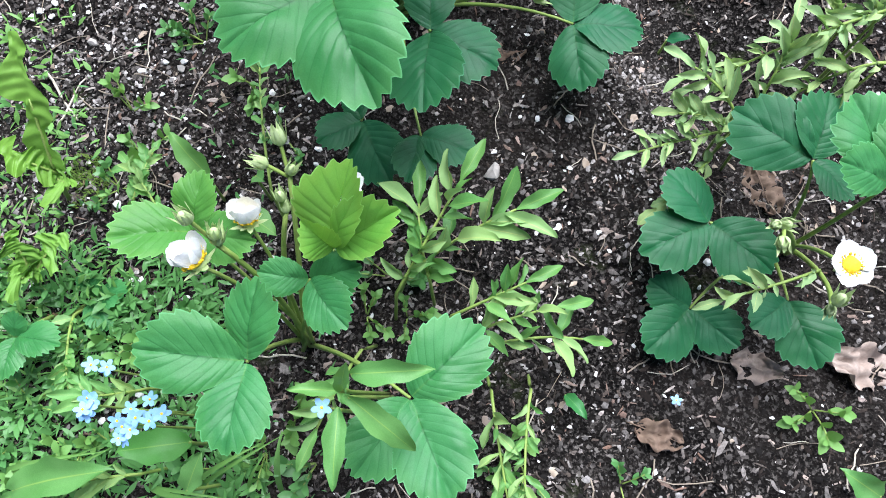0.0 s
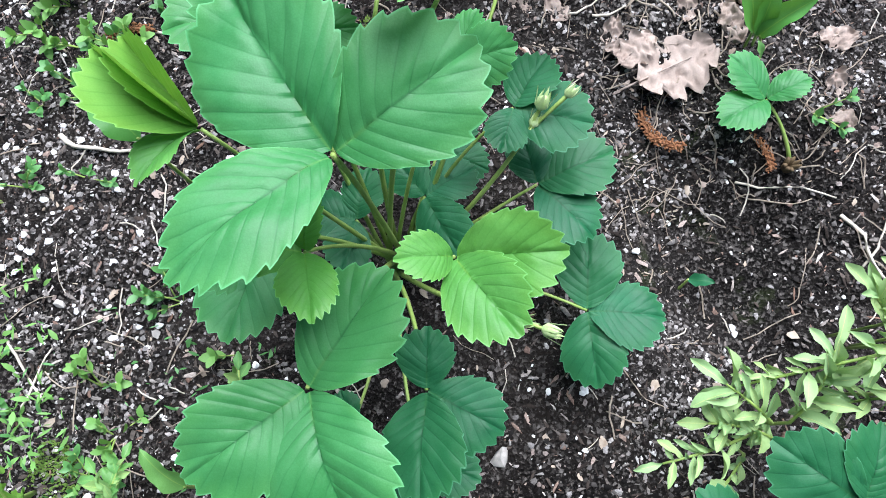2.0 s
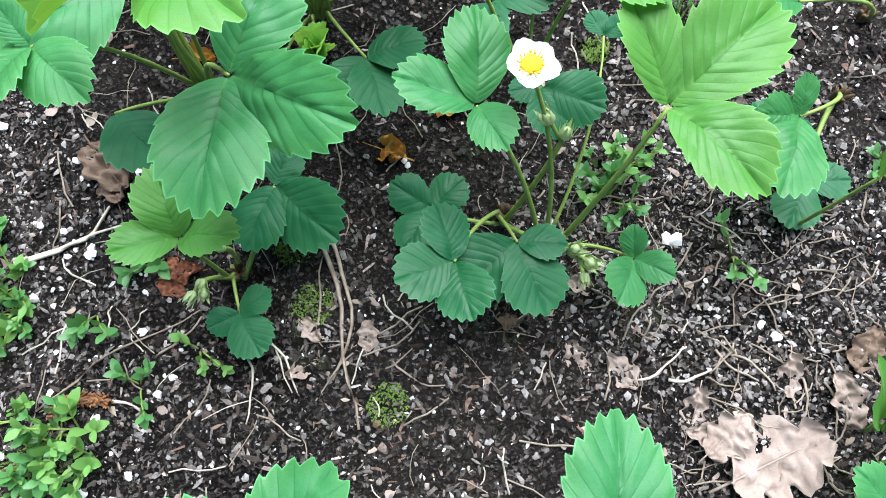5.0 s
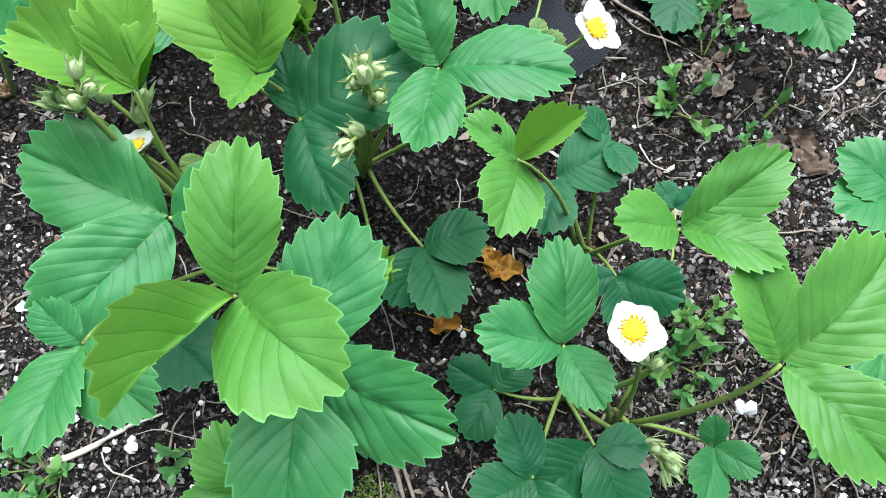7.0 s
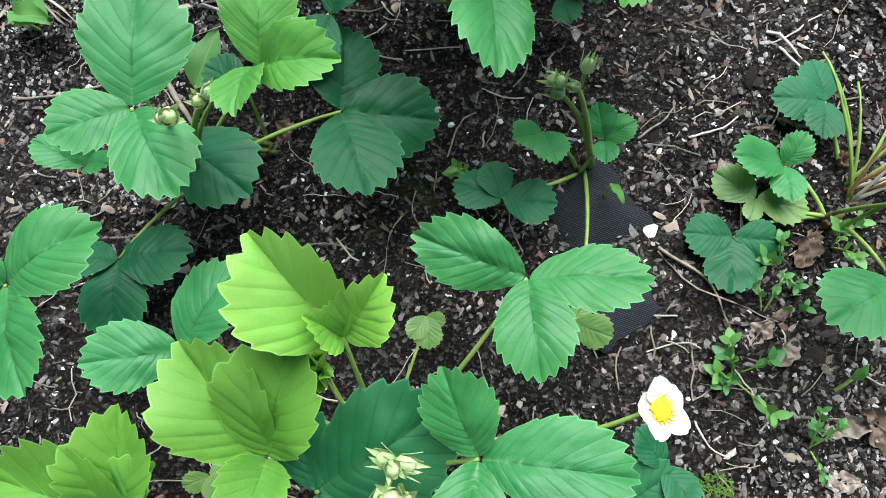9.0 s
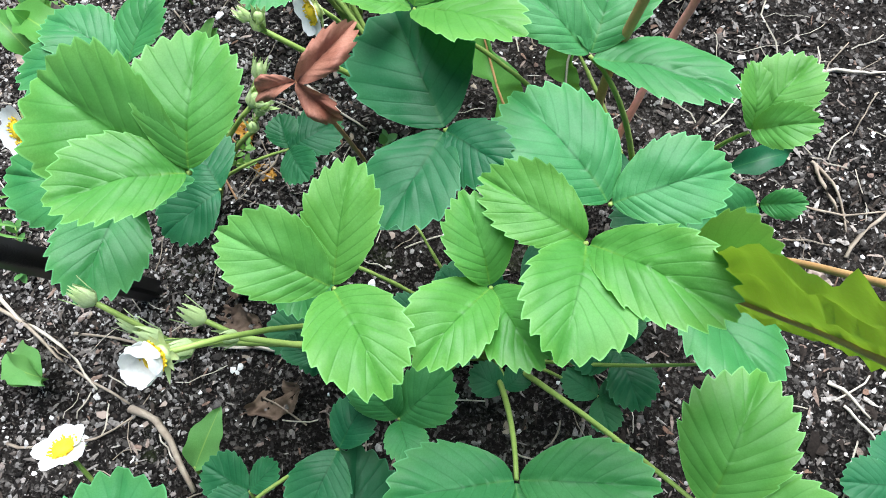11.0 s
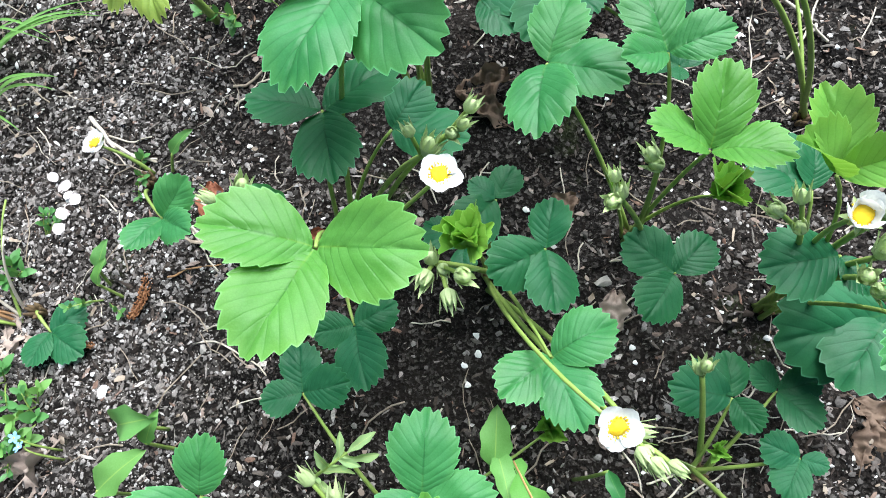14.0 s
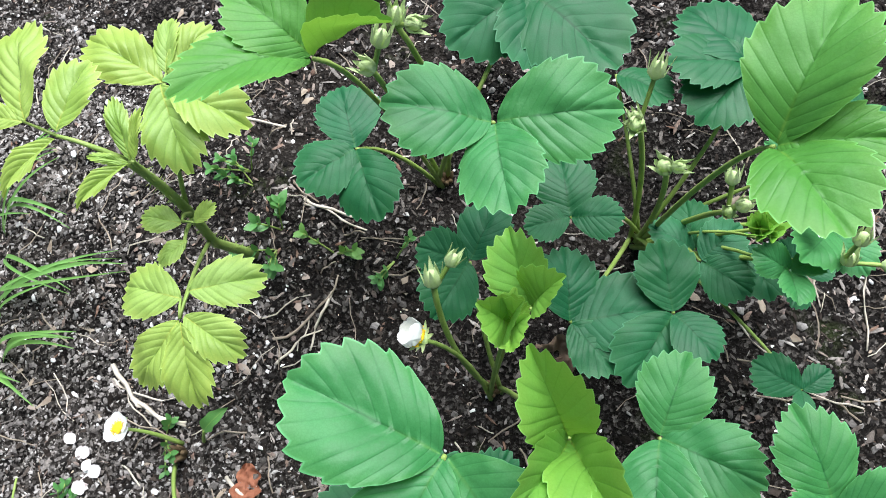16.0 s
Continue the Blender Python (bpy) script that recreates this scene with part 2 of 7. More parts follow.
def tube(bm, points, r0, r1, sides=6):
    """A tapered tube along points."""
    rings = []
    n = len(points)
    for i, p in enumerate(points):
        way = (points[min(i + 1, n - 1)] - points[max(i - 1, 0)]).normalized()
        x = way.orthogonal().normalized()
        y = way.cross(x)
        r = r0 + (r1 - r0) * i / (n - 1)
        rings.append([bm.verts.new(p + r * (x * math.cos(a) + y * math.sin(a))) for a in (2 * math.pi * k / sides for k in range(sides))])
    for a, b in zip(rings, rings[1:]):
        ka = min(range(sides), key=lambda k: (b[k].co - a[0].co).length)
        for k in range(sides):
            bm.faces.new((a[k], a[(k + 1) % sides], b[(k + 1 + ka) % sides], b[(k + ka) % sides]))
    bm.faces.new(rings[0][::-1])
    bm.faces.new(rings[-1])


def bend(a, b, lift, steps=8, sway=0.0):
    """Points of an arc from a to b which bulges by lift upwards and by sway sideways."""
    a, b = Vector(a), Vector(b)
    side = (b - a).cross(Vector((0, 0, 1)))
    side = side.normalized() if side.length > 1e-6 else Vector((1, 0, 0))
    c = (a + b) / 2 + Vector((0, 0, lift)) + side * sway
    return [a * (1 - t) ** 2 + c * (2 * t * (1 - t)) + b * t * t for t in (i / steps for i in range(steps + 1))]


def leaflet_mesh(name, mat, teeth=10, fold=0.12, arch=0.12, cup=0.0, wide=0.5, tooth=0.044, bulge=0.0036, base=0.58, seed=0, wave=0.0, holes=(), curl=0.03):
    """One leaflet, 1 long and 1 wide, with forward-pointing teeth, sunken side veins and raised cushions between them."""
    rnd = random.Random(seed)
    sub = 6
    rows, cols = sub * teeth, 7
    bm = bmesh.new()
    lane, inner, rim = (bm.verts.layers.float.new(n) for n in ("lane", "inner", "rim"))
    edge = (0.90, 0.08, -0.52, -0.10, 0.34, 0.70)
    lean = rnd.uniform(-0.07, 0.07)
    ph = rnd.uniform(0, 6.28)

    def half(u):
        return wide * 1.72 * (u ** base) * max(0.0, 1 - u ** 2.45) ** 0.69

    us = [i / 240 for i in range(241)]
    run = [0.0]
    for p, q in zip(us, us[1:]):
        run.append(run[-1] + math.hypot(0.75 * (half(q) - half(p)), q - p))
    run = [r / run[-1] for r in run]

    def height(x, y, raised):
        z = fold * math.sqrt(x * x + 0.0016) + arch * 2 * y * (1 - y) - cup * y * y - curl * (2 * abs(x)) ** 3
        z += wave * math.sin(8 * y + ph + 3 * x) * (0.3 + 1.6 * abs(x))
        z += 0.034 * noise.noise(Vector((3.5 * x, 3.5 * y, 3.7 * seed))) + 0.010 * noise.noise(Vector((14 * x, 12 * y, seed)))
        return z + raised - 0.020 * math.exp(-(x / 0.035) ** 2)

    for side in (-1, 1):
        last = None
        puff = [rnd.uniform(0.2, 1.7) for _ in range(teeth + 2)]
        jag = [rnd.uniform(0.75, 1.35) for _ in range(teeth + 2)]
        for k in range(rows + 1):
            f = k / rows
            phase = (k % sub) / sub
            mid, e = 0.80 * f ** 1.6, float(np.interp(f ** 0.85, run, us))
            w = half(e) * (1 + side * lean)
            on = min(1, max(0, (e - 0.22) / 0.2))
            t = tooth * jag[(k + sub - 1) // sub] * on * edge[k % sub] * (1 if k < rows else 0.4)
            ex, ey = w + t * (1 - 0.6 * e), e + t * (0.30 + 0.52 * e)
            if k == rows:
                ex = 0.0
            row = []
            for j in range(cols + 1):
                c = j / cols
                x = ex * c
                y = mid + (ey - mid) * (c ** 1.12)
                ridge = math.sin(math.pi * phase) ** 0.7
                up = puff[k // sub] * bulge * ridge * math.sin(math.pi * (0.06 + 0.90 * c)) ** 0.6 * (0.45 + 0.55 * on) * (k < rows)
                v = bm.verts.new((side * x, y, height(side * x, y, up)))
                v[lane], v[inner] = k / sub + 0.5, 1 - c
                v[rim] = 1.0 if j == cols else 0.0
                row.append(v)
            if last:
                for j in range(cols):
                    quad = (last[j], last[j + 1], row[j + 1], row[j])
                    mx, my = sum(v.co.x for v in quad) / 4, sum(v.co.y for v in quad) / 4
                    if any(math.hypot(mx - hx, (my - hy) * 1.2) < hr for hx, hy, hr in holes):
                        continue
                    bm.faces.new(quad if side > 0 else quad[::-1])
            last = row
    bmesh.ops.remove_doubles(bm, verts=bm.verts, dist=0.0006)
    bmesh.ops.recalc_face_normals(bm, faces=bm.faces)
    me = bpy.data.meshes.new(name)
    bm.to_mesh(me)
    bm.free()
    me.materials.append(mat)
    me.shade_smooth()
    return me


FORMS = {
    "m": [leaflet_mesh("leaflet", LEAF["m"], 9 + s % 2, 0.05 + 0.08 * (s % 3), 0.10 + 0.06 * (s % 2), 0.10 * (s % 2), seed=s, wave=0.012, curl=0.03 + 0.03 * (s % 3)) for s in range(9)],
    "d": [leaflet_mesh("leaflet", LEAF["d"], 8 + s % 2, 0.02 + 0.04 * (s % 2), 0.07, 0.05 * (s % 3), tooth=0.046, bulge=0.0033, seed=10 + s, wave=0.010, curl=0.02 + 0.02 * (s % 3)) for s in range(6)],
    "b": [leaflet_mesh("leaflet", LEAF["b"], 9 + s % 2, 0.10 + 0.08 * (s % 3), 0.12 + 0.06 * (s % 3), 0.06 * (s % 2), tooth=0.046, bulge=0.0033, seed=20 + s, wave=0.016, curl=0.02 * (s % 3)) for s in range(9)],
    "y": [leaflet_mesh("leaflet", LEAF["y"], 8 + s % 2, 0.6 + 0.2 * (s % 2), 0.16, -0.05, tooth=0.055, bulge=0.009, seed=30 + s, wave=0.02, curl=0.0) for s in range(3)],
    "u": [leaflet_mesh("leaflet", LEAF["v"], 8 + s % 2, 0.5 + 0.2 * (s % 2), 0.16, -0.05, tooth=0.052, bulge=0.008, seed=34 + s, wave=0.02, curl=0.0) for s in range(3)],
    "h": [leaflet_mesh("leaflet", LEAF["b"], 10, 0.25, 0.12, seed=50, tooth=0.04, holes=((0.2, 0.5, 0.10),)), leaflet_mesh("leaflet", LEAF["b"], 9, 0.22, 0.12, seed=51, tooth=0.04),
          leaflet_mesh("leaflet", LEAF["b"], 9, 0.22, 0.12, seed=52, tooth=0.04)],
    "p": [leaflet_mesh("leaflet", LEAF["p"], 8, 0.06, 0.06, 0.0, seed=40)],
    "c": [leaflet_mesh("leaflet", LEAF["y"], 7, 1.1 + 0.2 * s, 0.2, -0.1, tooth=0.06, bulge=0.03, seed=44 + s, wave=0.03, curl=0.0) for s in range(3)],
}


FOLDED = [leaflet_mesh("leaflet", LEAF["v"], 8 + s, 0.95 + 0.2 * s, 0.16, 0.0, tooth=0.046, bulge=0.0033, seed=60 + s, wave=0.015, curl=0.0) for s in range(2)]


def aim(at, way, up=(0, 0, 1), roll=0.0):
    """The frame at a place whose y runs along way and whose z leans to up."""
    y = Vector(way).normalized()
    z = Vector(up) - y * y.dot(Vector(up))
    z = z.normalized() if z.length > 1e-4 else y.orthogonal().normalized()
    z = (Matrix.Rotation(radians(roll), 3, y) @ z).normalized()
    x = y.cross(z)
    m = Matrix((x, y, z)).transposed().to_4x4()
    m.translation = Vector(at)
    return m


chance = random.Random(7)


def strawberry_plant(x, y, z, label):
    """The foot of a plant, with its scaly crown."""
    root = new("strawberry_plant")
    root.location = (x, y, z)
    tagged(root, label, "strawberry plant", "strawberry plants in the bed")
    bm = bmesh.new()
    for k in range(7):
        a = 2 * math.pi * k / 7 + chance.uniform(-0.3, 0.3)
        out = Vector((math.cos(a), math.sin(a), 0))
        tube(bm, [Vector((0, 0, -0.012)), out * 0.004 + Vector((0, 0, 0.004)), out * 0.0055 + Vector((0, 0, 0.005 + 0.005 * chance.random()))], 0.0030, 0.0006, 6)
    part("crown", bm, CROWN, root)
    bpy.context.view_layer.update()
    return root


def petiole(name, root, tip, r0, r1, lift, mat, sway=0.0):
    bm = bmesh.new()
    foot = Vector((0.006 * chance.uniform(-1, 1), 0.006 * chance.uniform(-1, 1), 0.0))
    way = Vector(tip) - root.location
    path = bend(foot, way, lift, 9, sway)
    tube(bm, path, r0, r1, 6)
    return part(name, bm, mat, root), path


WIDTHS = {"d": 0.90, "m": 0.80, "b": 0.75, "u": 0.74, "y": 0.70, "h": 0.74, "p": 0.85}


def leaf(root, x, y, z, tone, *leaflets, wide=0.0):
    """A leaf on its stalk: leaflets as (heading in degrees, length, rise of the tip, and width to length where it is folded or broad)."""
    reach = math.hypot(x - root.location.x, y - root.location.y)
    size = max(q[1] for q in leaflets)
    stalk, _ = petiole("leaf", root, (x, y, z - 0.0015), 0.0012 + 0.012 * size, 0.0006 + 0.006 * size, 0.3 * max(0.01, z) + 0.05 * reach, STALK, chance.uniform(-0.12, 0.12) * reach)
    centre = Vector((x, y, z)) - root.location
    for k, (heading, length, rise, *own) in enumerate(leaflets):
        a = radians(heading)
        way = Vector((math.cos(a) * length, math.sin(a) * length, rise + chance.uniform(-0.12, 0.10) * length))
        forms = FORMS[tone]
        me = forms[k % 3 if tone == "h" else chance.randrange(len(forms))]
        s = 0.965 * way.length
        m = aim(centre + way * 0.02 - Vector((0, 0, 0.0006)), way, roll=chance.uniform(-22, 22))
        w = own[0] if own else (wide or WIDTHS[tone]) * chance.uniform(0.93, 1.07)
        if w < 0.52:
            me = FOLDED[chance.randrange(len(FOLDED))]
        share("leaflet", me, stalk, m @ Matrix.Diagonal((s * w, s, s, 1)))
    return stalk


def young_leaf(root, x, y, z, size):
    """A leaf that is still folded up, its pleated leaflets standing close together."""
    turn = chance.uniform(0, 90)
    return leaf(root, x, y, z, "c", *((turn + 360 * k / 5 + chance.uniform(-20, 20), size * chance.uniform(0.32, 0.6), size * chance.uniform(0.5, 0.8)) for k in range(5)), wide=0.7)


def petal_mesh(name, mat):
    bm = bmesh.new()
    grid = []
    for i in range(7):
        u = i / 6
        w = 0.54 * math.sin(math.pi * (0.12 + 0.80 * u)) ** 0.7 * (0.55 + 0.45 * min(1, u * 2.2))
        notch = -0.05 if i == 6 else 0
        grid.append([bm.verts.new((w * c, u + (notch if abs(c) < 0.1 else 0) - 0.07 * u * c * c, 0.20 * u * u - 0.05 * u + 0.16 * w * c * c)) for c in (-1, -0.5, 0, 0.5, 1)])
    for a, b in zip(grid, grid[1:]):
        for k in range(4):
            bm.faces.new((a[k], a[k + 1], b[k + 1], b[k]))
    me = bpy.data.meshes.new(name)
    bm.to_mesh(me)
    bm.free()
    me.materials.append(mat)
    me.shade_smooth()
    return me


def centre_mesh():
    """The yellow dome with its ring of stamens."""
    bm = bmesh.new()
    bmesh.ops.create_icosphere(bm, subdivisions=2, radius=0.34)
    for v in bm.verts:
        v.co.z = max(-0.05, v.co.z * 0.6) + 0.05
        v.co *= 1 + 0.16 * noise.noise(v.co * 26)
    rnd = random.Random(3)
    for k in range(30):
        a = 2 * math.pi * k / 30 + rnd.uniform(-0.1, 0.1)
        r = rnd.uniform(0.30, 0.43)
        d = Vector((math.cos(a), math.sin(a), 0))
        tube(bm, [d * 0.2, d * r + Vector((0, 0, 0.12)), d * (r + 0.02) + Vector((0, 0, rnd.uniform(0.14, 0.20)))], 0.012, 0.034, 4)
    me = bpy.data.meshes.new("flower_centre")
    bm.to_mesh(me)
    bm.free()
    me.materials.append(STAMEN)
    me.shade_smooth()
    return me


def calyx_mesh(points=10, closed=0.2):
    """A star of narrow sepals round a small cup."""
    bm = bmesh.new()
    bmesh.ops.create_icosphere(bm, subdivisions=2, radius=0.30)
    for v in bm.verts:
        v.co.z *= 0.6
        v.co.z -= 0.08
    for k in range(points):
        a = 2 * math.pi * k / points
        d, s = Vector((math.cos(a), math.sin(a), 0)), Vector((-math.sin(a), math.cos(a), 0))
        n = 0.9 if k % 2 else 0.7
        row = []
        for u, w in ((0.2, 0.10), (0.5, 0.13), (0.8, 0.08), (1.0, 0.0)):
            p = d * (n * u * (1 - 0.5 * closed)) + Vector((0, 0, -0.12 + closed * 0.9 * u * u))
            row.append((bm.verts.new(p - s * w), bm.verts.new(p + s * w), bm.verts.new(p + Vector((0, 0, -0.03)))))
        for p, q in zip(row, row[1:]):
            bm.faces.new((p[0], p[2], q[2], q[0]))
            bm.faces.new((p[2], p[1], q[1], q[2]))
    me = bpy.data.meshes.new("calyx")
    bm.to_mesh(me)
    bm.free()
    me.materials.append(SEPAL)
    me.shade_smooth()
    return me


def bud_mesh():
    """A closed bud: an egg wrapped in pointed sepals."""
    bm = bmesh.new()
    bmesh.ops.create_icosphere(bm, subdivisions=2, radius=0.42)
    for v in bm.verts:
        v.co.z = v.co.z * 1.15 + 0.35
    for k in range(8):
        a = 2 * math.pi * k / 8
        d, s = Vector((math.cos(a), math.sin(a), 0)), Vector((-math.sin(a), math.cos(a), 0))
        far = 0.55 if k % 2 else 0.85
        row = []
        for u, r, z, w in ((0, 0.2, -0.05, 0.12), (0.35, 0.50, 0.18, 0.21), (0.7, 0.48 + 0.4 * (far - 0.55), 0.66, 0.15), (1, 0.36 + 1.3 * (far - 0.55), 0.92 + 0.3 * far, 0.01)):
            p = d * r + Vector((0, 0, z))
            row.append((bm.verts.new(p - s * w), bm.verts.new(p + s * w), bm.verts.new(p + d * 0.05)))
        for p, q in zip(row, row[1:]):
            bm.faces.new((p[0], p[2], q[2], q[0]))
            bm.faces.new((p[2], p[1], q[1], q[2]))
    me = bpy.data.meshes.new("bud")
    bm.to_mesh(me)
    bm.free()
    me.materials.append(SEPAL)
    me.shade_smooth()
    return me




PETAL_MESH, CENTRE_MESH, CALYX_MESH, BUD_MESH = petal_mesh("petal", PETAL), centre_mesh(), calyx_mesh(), bud_mesh()


def flower(root, x, y, z, tilt, heading, width):
    """An open white flower on its own stalk; tilt: degrees from facing straight up, towards heading (100 more: petals still closed)."""
    shut = tilt > 90
    tilt -= 100 * shut
    a = radians(heading)
    face = Vector((math.sin(radians(tilt)) * math.cos(a), math.sin(radians(tilt)) * math.sin(a), math.cos(radians(tilt))))
    at = Vector((x, y, z))
    reach = (at - root.location).length
    stalk, _ = petiole("flower_stalk", root, at - face * 0.004, 0.0016, 0.0010, 0.15 * reach, STALK, 0.08 * reach)
    turn = face.to_track_quat("Z", "Y").to_matrix().to_4x4()
    m = Matrix.Translation(at - root.location) @ turn
    r = width / 2
    start, slim = chance.uniform(0, 72), chance.uniform(0.88, 1.05)
    for k in range(6 if shut else 0):
        out = chance.uniform(0.16, 0.30) * r
        spin = Matrix.Rotation(radians(start + 144 * k + chance.uniform(-12, 12)), 4, "Z")
        tip = Matrix.Rotation(radians((56 if k < 5 else 78) + chance.uniform(-16, 10)), 4, "X")
        share("petal", PETAL_MESH, stalk, m @ spin @ Matrix.Translation((0, out, 0)) @ tip @ Matrix.Diagonal((0.92 * r, 0.80 * r, 1.4 * r, 1)))
    for k in range(0 if shut else 5):
        spin = Matrix.Rotation(radians(start + 72 * k + chance.uniform(-4, 4)), 4, "Z")
        tip = Matrix.Rotation(radians(chance.uniform(-4, 12)), 4, "X")
        share("petal", PETAL_MESH, stalk, m @ spin @ tip @ Matrix.Translation((0, 0.08 * r, 0.0004 * (k % 2))) @ Matrix.Diagonal((r * slim * chance.uniform(0.90, 1.08), r * chance.uniform(0.84, 1.0), r, 1)))
    share("flower_centre", CENTRE_MESH, stalk, m @ Matrix.Diagonal((r * 1.12, r * 1.12, r, 1)))
    share("calyx", CALYX_MESH, stalk, m @ Matrix.Translation((0, 0, -0.0012)) @ Matrix.Diagonal((r * 0.95, r * 0.95, r, 1)))


def bud(root, x, y, z):
    """Two or three buds at the end of a hairy stalk."""
    at = Vector((x, y, z))
    reach = (at - root.location).length
    stalk, path = petiole("bud_stalk", root, at, 0.0019, 0.0014, 0.15 * reach, STALK, chance.uniform(-0.1, 0.1) * reach)
    way = (path[-1] - path[-2]).normalized()
    for k in range(chance.choice((2, 3, 3))):
        d = (way + Vector((chance.uniform(-0.9, 0.9), chance.uniform(-0.9, 0.9), chance.uniform(-0.3, 0.5)))).normalized()
        s = chance.uniform(0.0068, 0.0100)
        neck = chance.uniform(0.005, 0.014) * k
        p = path[-1] + d * neck
        if k:
            bm = bmesh.new()
            tube(bm, bend(path[-1] - way * 0.003, p + d * 0.001, 0.001, 4), 0.0011, 0.0012, 5)
            part("bud_neck", bm, STALK, stalk)
        share("bud", BUD_MESH, stalk, Matrix.Translation(p) @ d.to_track_quat("Z", "Y").to_matrix().to_4x4() @ Matrix.Diagonal((0.78 * s, 0.78 * s, s * 1.05, 1)))


# ---- ground ----
def ground_sheet():
    """One sheet: fine over the bed, coarser outwards, to the horizon."""
    def axis(lo, hi, step):
        inner = list(np.arange(lo, hi + step / 2, step))
        out, d, v = [], step, hi
        while v < 400:
            d *= 1.45
            v += d
            out.append(v)
        low, d, v = [], step, lo
        while v > -400:
            d *= 1.45
            v -= d
            low.append(v)
        return low[::-1] + inner + out
    xs, ys = axis(-0.25, 0.95, 0.0033), axis(0.0, 2.25, 0.0033)
    verts, faces = [], []
    for y in ys:
        for x in xs:
            near = -0.26 < x < 0.96 and -0.01 < y < 2.26
            verts.append((x, y, floor_at(x, y) if near else 0.0))
    nx = len(xs)
    for j in range(len(ys) - 1):
        for i in range(nx - 1):
            a = j * nx + i
            faces.append((a, a + 1, a + nx + 1, a + nx))
    me = bpy.data.meshes.new("ground")
    me.from_pydata(verts, [], faces)
    me.materials.append(soil_material())
    me.shade_smooth()
    return tagged(new("ground", me), "dark crumbly garden soil with specks of light grit", "soil", kind="structure")


ground_sheet()


BARE_SPOTS = ((0.43, 0.50, 0.07, 0.07), (0.40, 0.24, 0.10, 0.07), (0.20, 0.50, 0.10, 0.10), (0.30, 0.92, 0.10, 0.08), (0.27, 1.05, 0.12, 0.09),
         (0.33, 1.27, 0.10, 0.10), (0.44, 1.33, 0.10, 0.10), (0.50, 1.60, 0.10, 0.06), (0.58, 1.72, 0.10, 0.08), (0.60, 1.90, 0.12, 0.10), (0.14, 1.02, 0.06, 0.10))


def bareness(x, y):
    """How far loose bits are thinned out here, so that darker soil shows."""
    return min(1.0, sum(math.exp(-((x - cx) / sx) ** 2 - ((y - cy) / sy) ** 2) for cx, cy, sx, sy in BARE_SPOTS))


def scatter(name, label, mat, count, low, high, flat, area, category, seed, sunk=0.3, thin=(0.35, 0.9)):
    """Loose bits lying on the soil, joined in one mesh; none has an underside."""
    rs = np.random.RandomState(seed)
    sides = 5 if sunk > 0 else 7
    unit = np.array([(math.cos(2 * math.pi * k / sides), math.sin(2 * math.pi * k / sides), -0.25) for k in range(sides)] + [(0, 0, 0.75)])
    tri = np.array([(k, (k + 1) % sides, sides) for k in range(sides)])
    n = sides + 1
    verts, faces = [], []
    x0, x1, y0, y1 = area
    base = 0
    for x, y, keep, edge, bare, big in zip(rs.uniform(x0, x1, count), rs.uniform(y0, y1, count), rs.uniform(-1.5, 0.05, count), rs.rand(count), rs.rand(count), rs.rand(count)):
        if noise.noise(Vector((19 * x, 19 * y, 4))) + 0.6 * noise.noise(Vector((47 * x, 47 * y, seed))) < keep:
            continue
        if min(x - x0, x1 - x, y - y0, y1 - y) / 0.17 + 0.9 * noise.noise(Vector((9 * x, 9 * y, 7))) < edge:
            continue
        if bare < 0.75 * bareness(x, y):
            continue
        size = low + (high - low) * big ** 2.6
        dims = size * np.array([1.0, rs.uniform(*thin), flat * rs.uniform(0.5, 1.2)])
        pts = (unit * rs.uniform(0.6, 1.2, (n, 1)) + rs.uniform(-0.2, 0.2, (n, 3))) * dims
        a, tx, ty = rs.uniform(0, 6.28), rs.uniform(-0.45, 0.45), rs.uniform(-0.45, 0.45)
        ca, sa = math.cos(a), math.sin(a)
        turn = np.array([(ca, sa, tx), (-sa, ca, ty), (-tx * ca + ty * sa, -tx * sa - ty * ca, 1.0)])
        pts = pts @ turn + (x, y, floor_at(x, y) + dims[2] * (0.6 - sunk))
        faces.append(tri + base)
        verts.append(pts)
        base += n
    me = bpy.data.meshes.new(name)
    me.from_pydata(np.concatenate(verts).tolist(), [], np.concatenate(faces).tolist())
    me.materials.append(mat)
    me.shade_smooth()
    return tagged(new(name, me), label, category, kind="stuff")


BED = (-0.30, 1.00, -0.02, 2.30)
CRUMB = crumb_material("soil_crumbs", (0.0, (0.0058, 0.0053, 0.0050)), (0.38, (0.0173, 0.0158, 0.0147)), (0.55, (0.056, 0.0505, 0.0455)),
                       (0.74, (0.152, 0.140, 0.130)), (0.88, (0.330, 0.312, 0.296)), (0.93, (0.1632, 0.1014, 0.0754)), (1.0, (0.5883, 0.5688, 0.5428)))
SHRED = crumb_material("bark_shreds", (0.0, (0.0111, 0.0091, 0.0078)), (0.30, (0.0410, 0.0326, 0.0274)), (0.50, (0.080, 0.064, 0.053)),
                       (0.68, (0.170, 0.150, 0.134)), (0.82, (0.310, 0.283, 0.258)), (0.92, (0.2044, 0.1232, 0.0874)), (1.0, (0.5378, 0.4988, 0.4533)))
SANDY = crumb_material("sandy_crumbs", (0.0, (0.022, 0.0195, 0.0175)), (0.34, (0.10, 0.090, 0.082)), (0.64, (0.24, 0.220, 0.205)), (0.88, (0.37, 0.345, 0.325)), (1.0, (0.56, 0.54, 0.52)))
scatter("soil_crumbs", "dark crumbs of soil, bark and grit on the bed", CRUMB, 210000, 0.0007, 0.0036, 0.75, BED, "soil crumbs", 1)
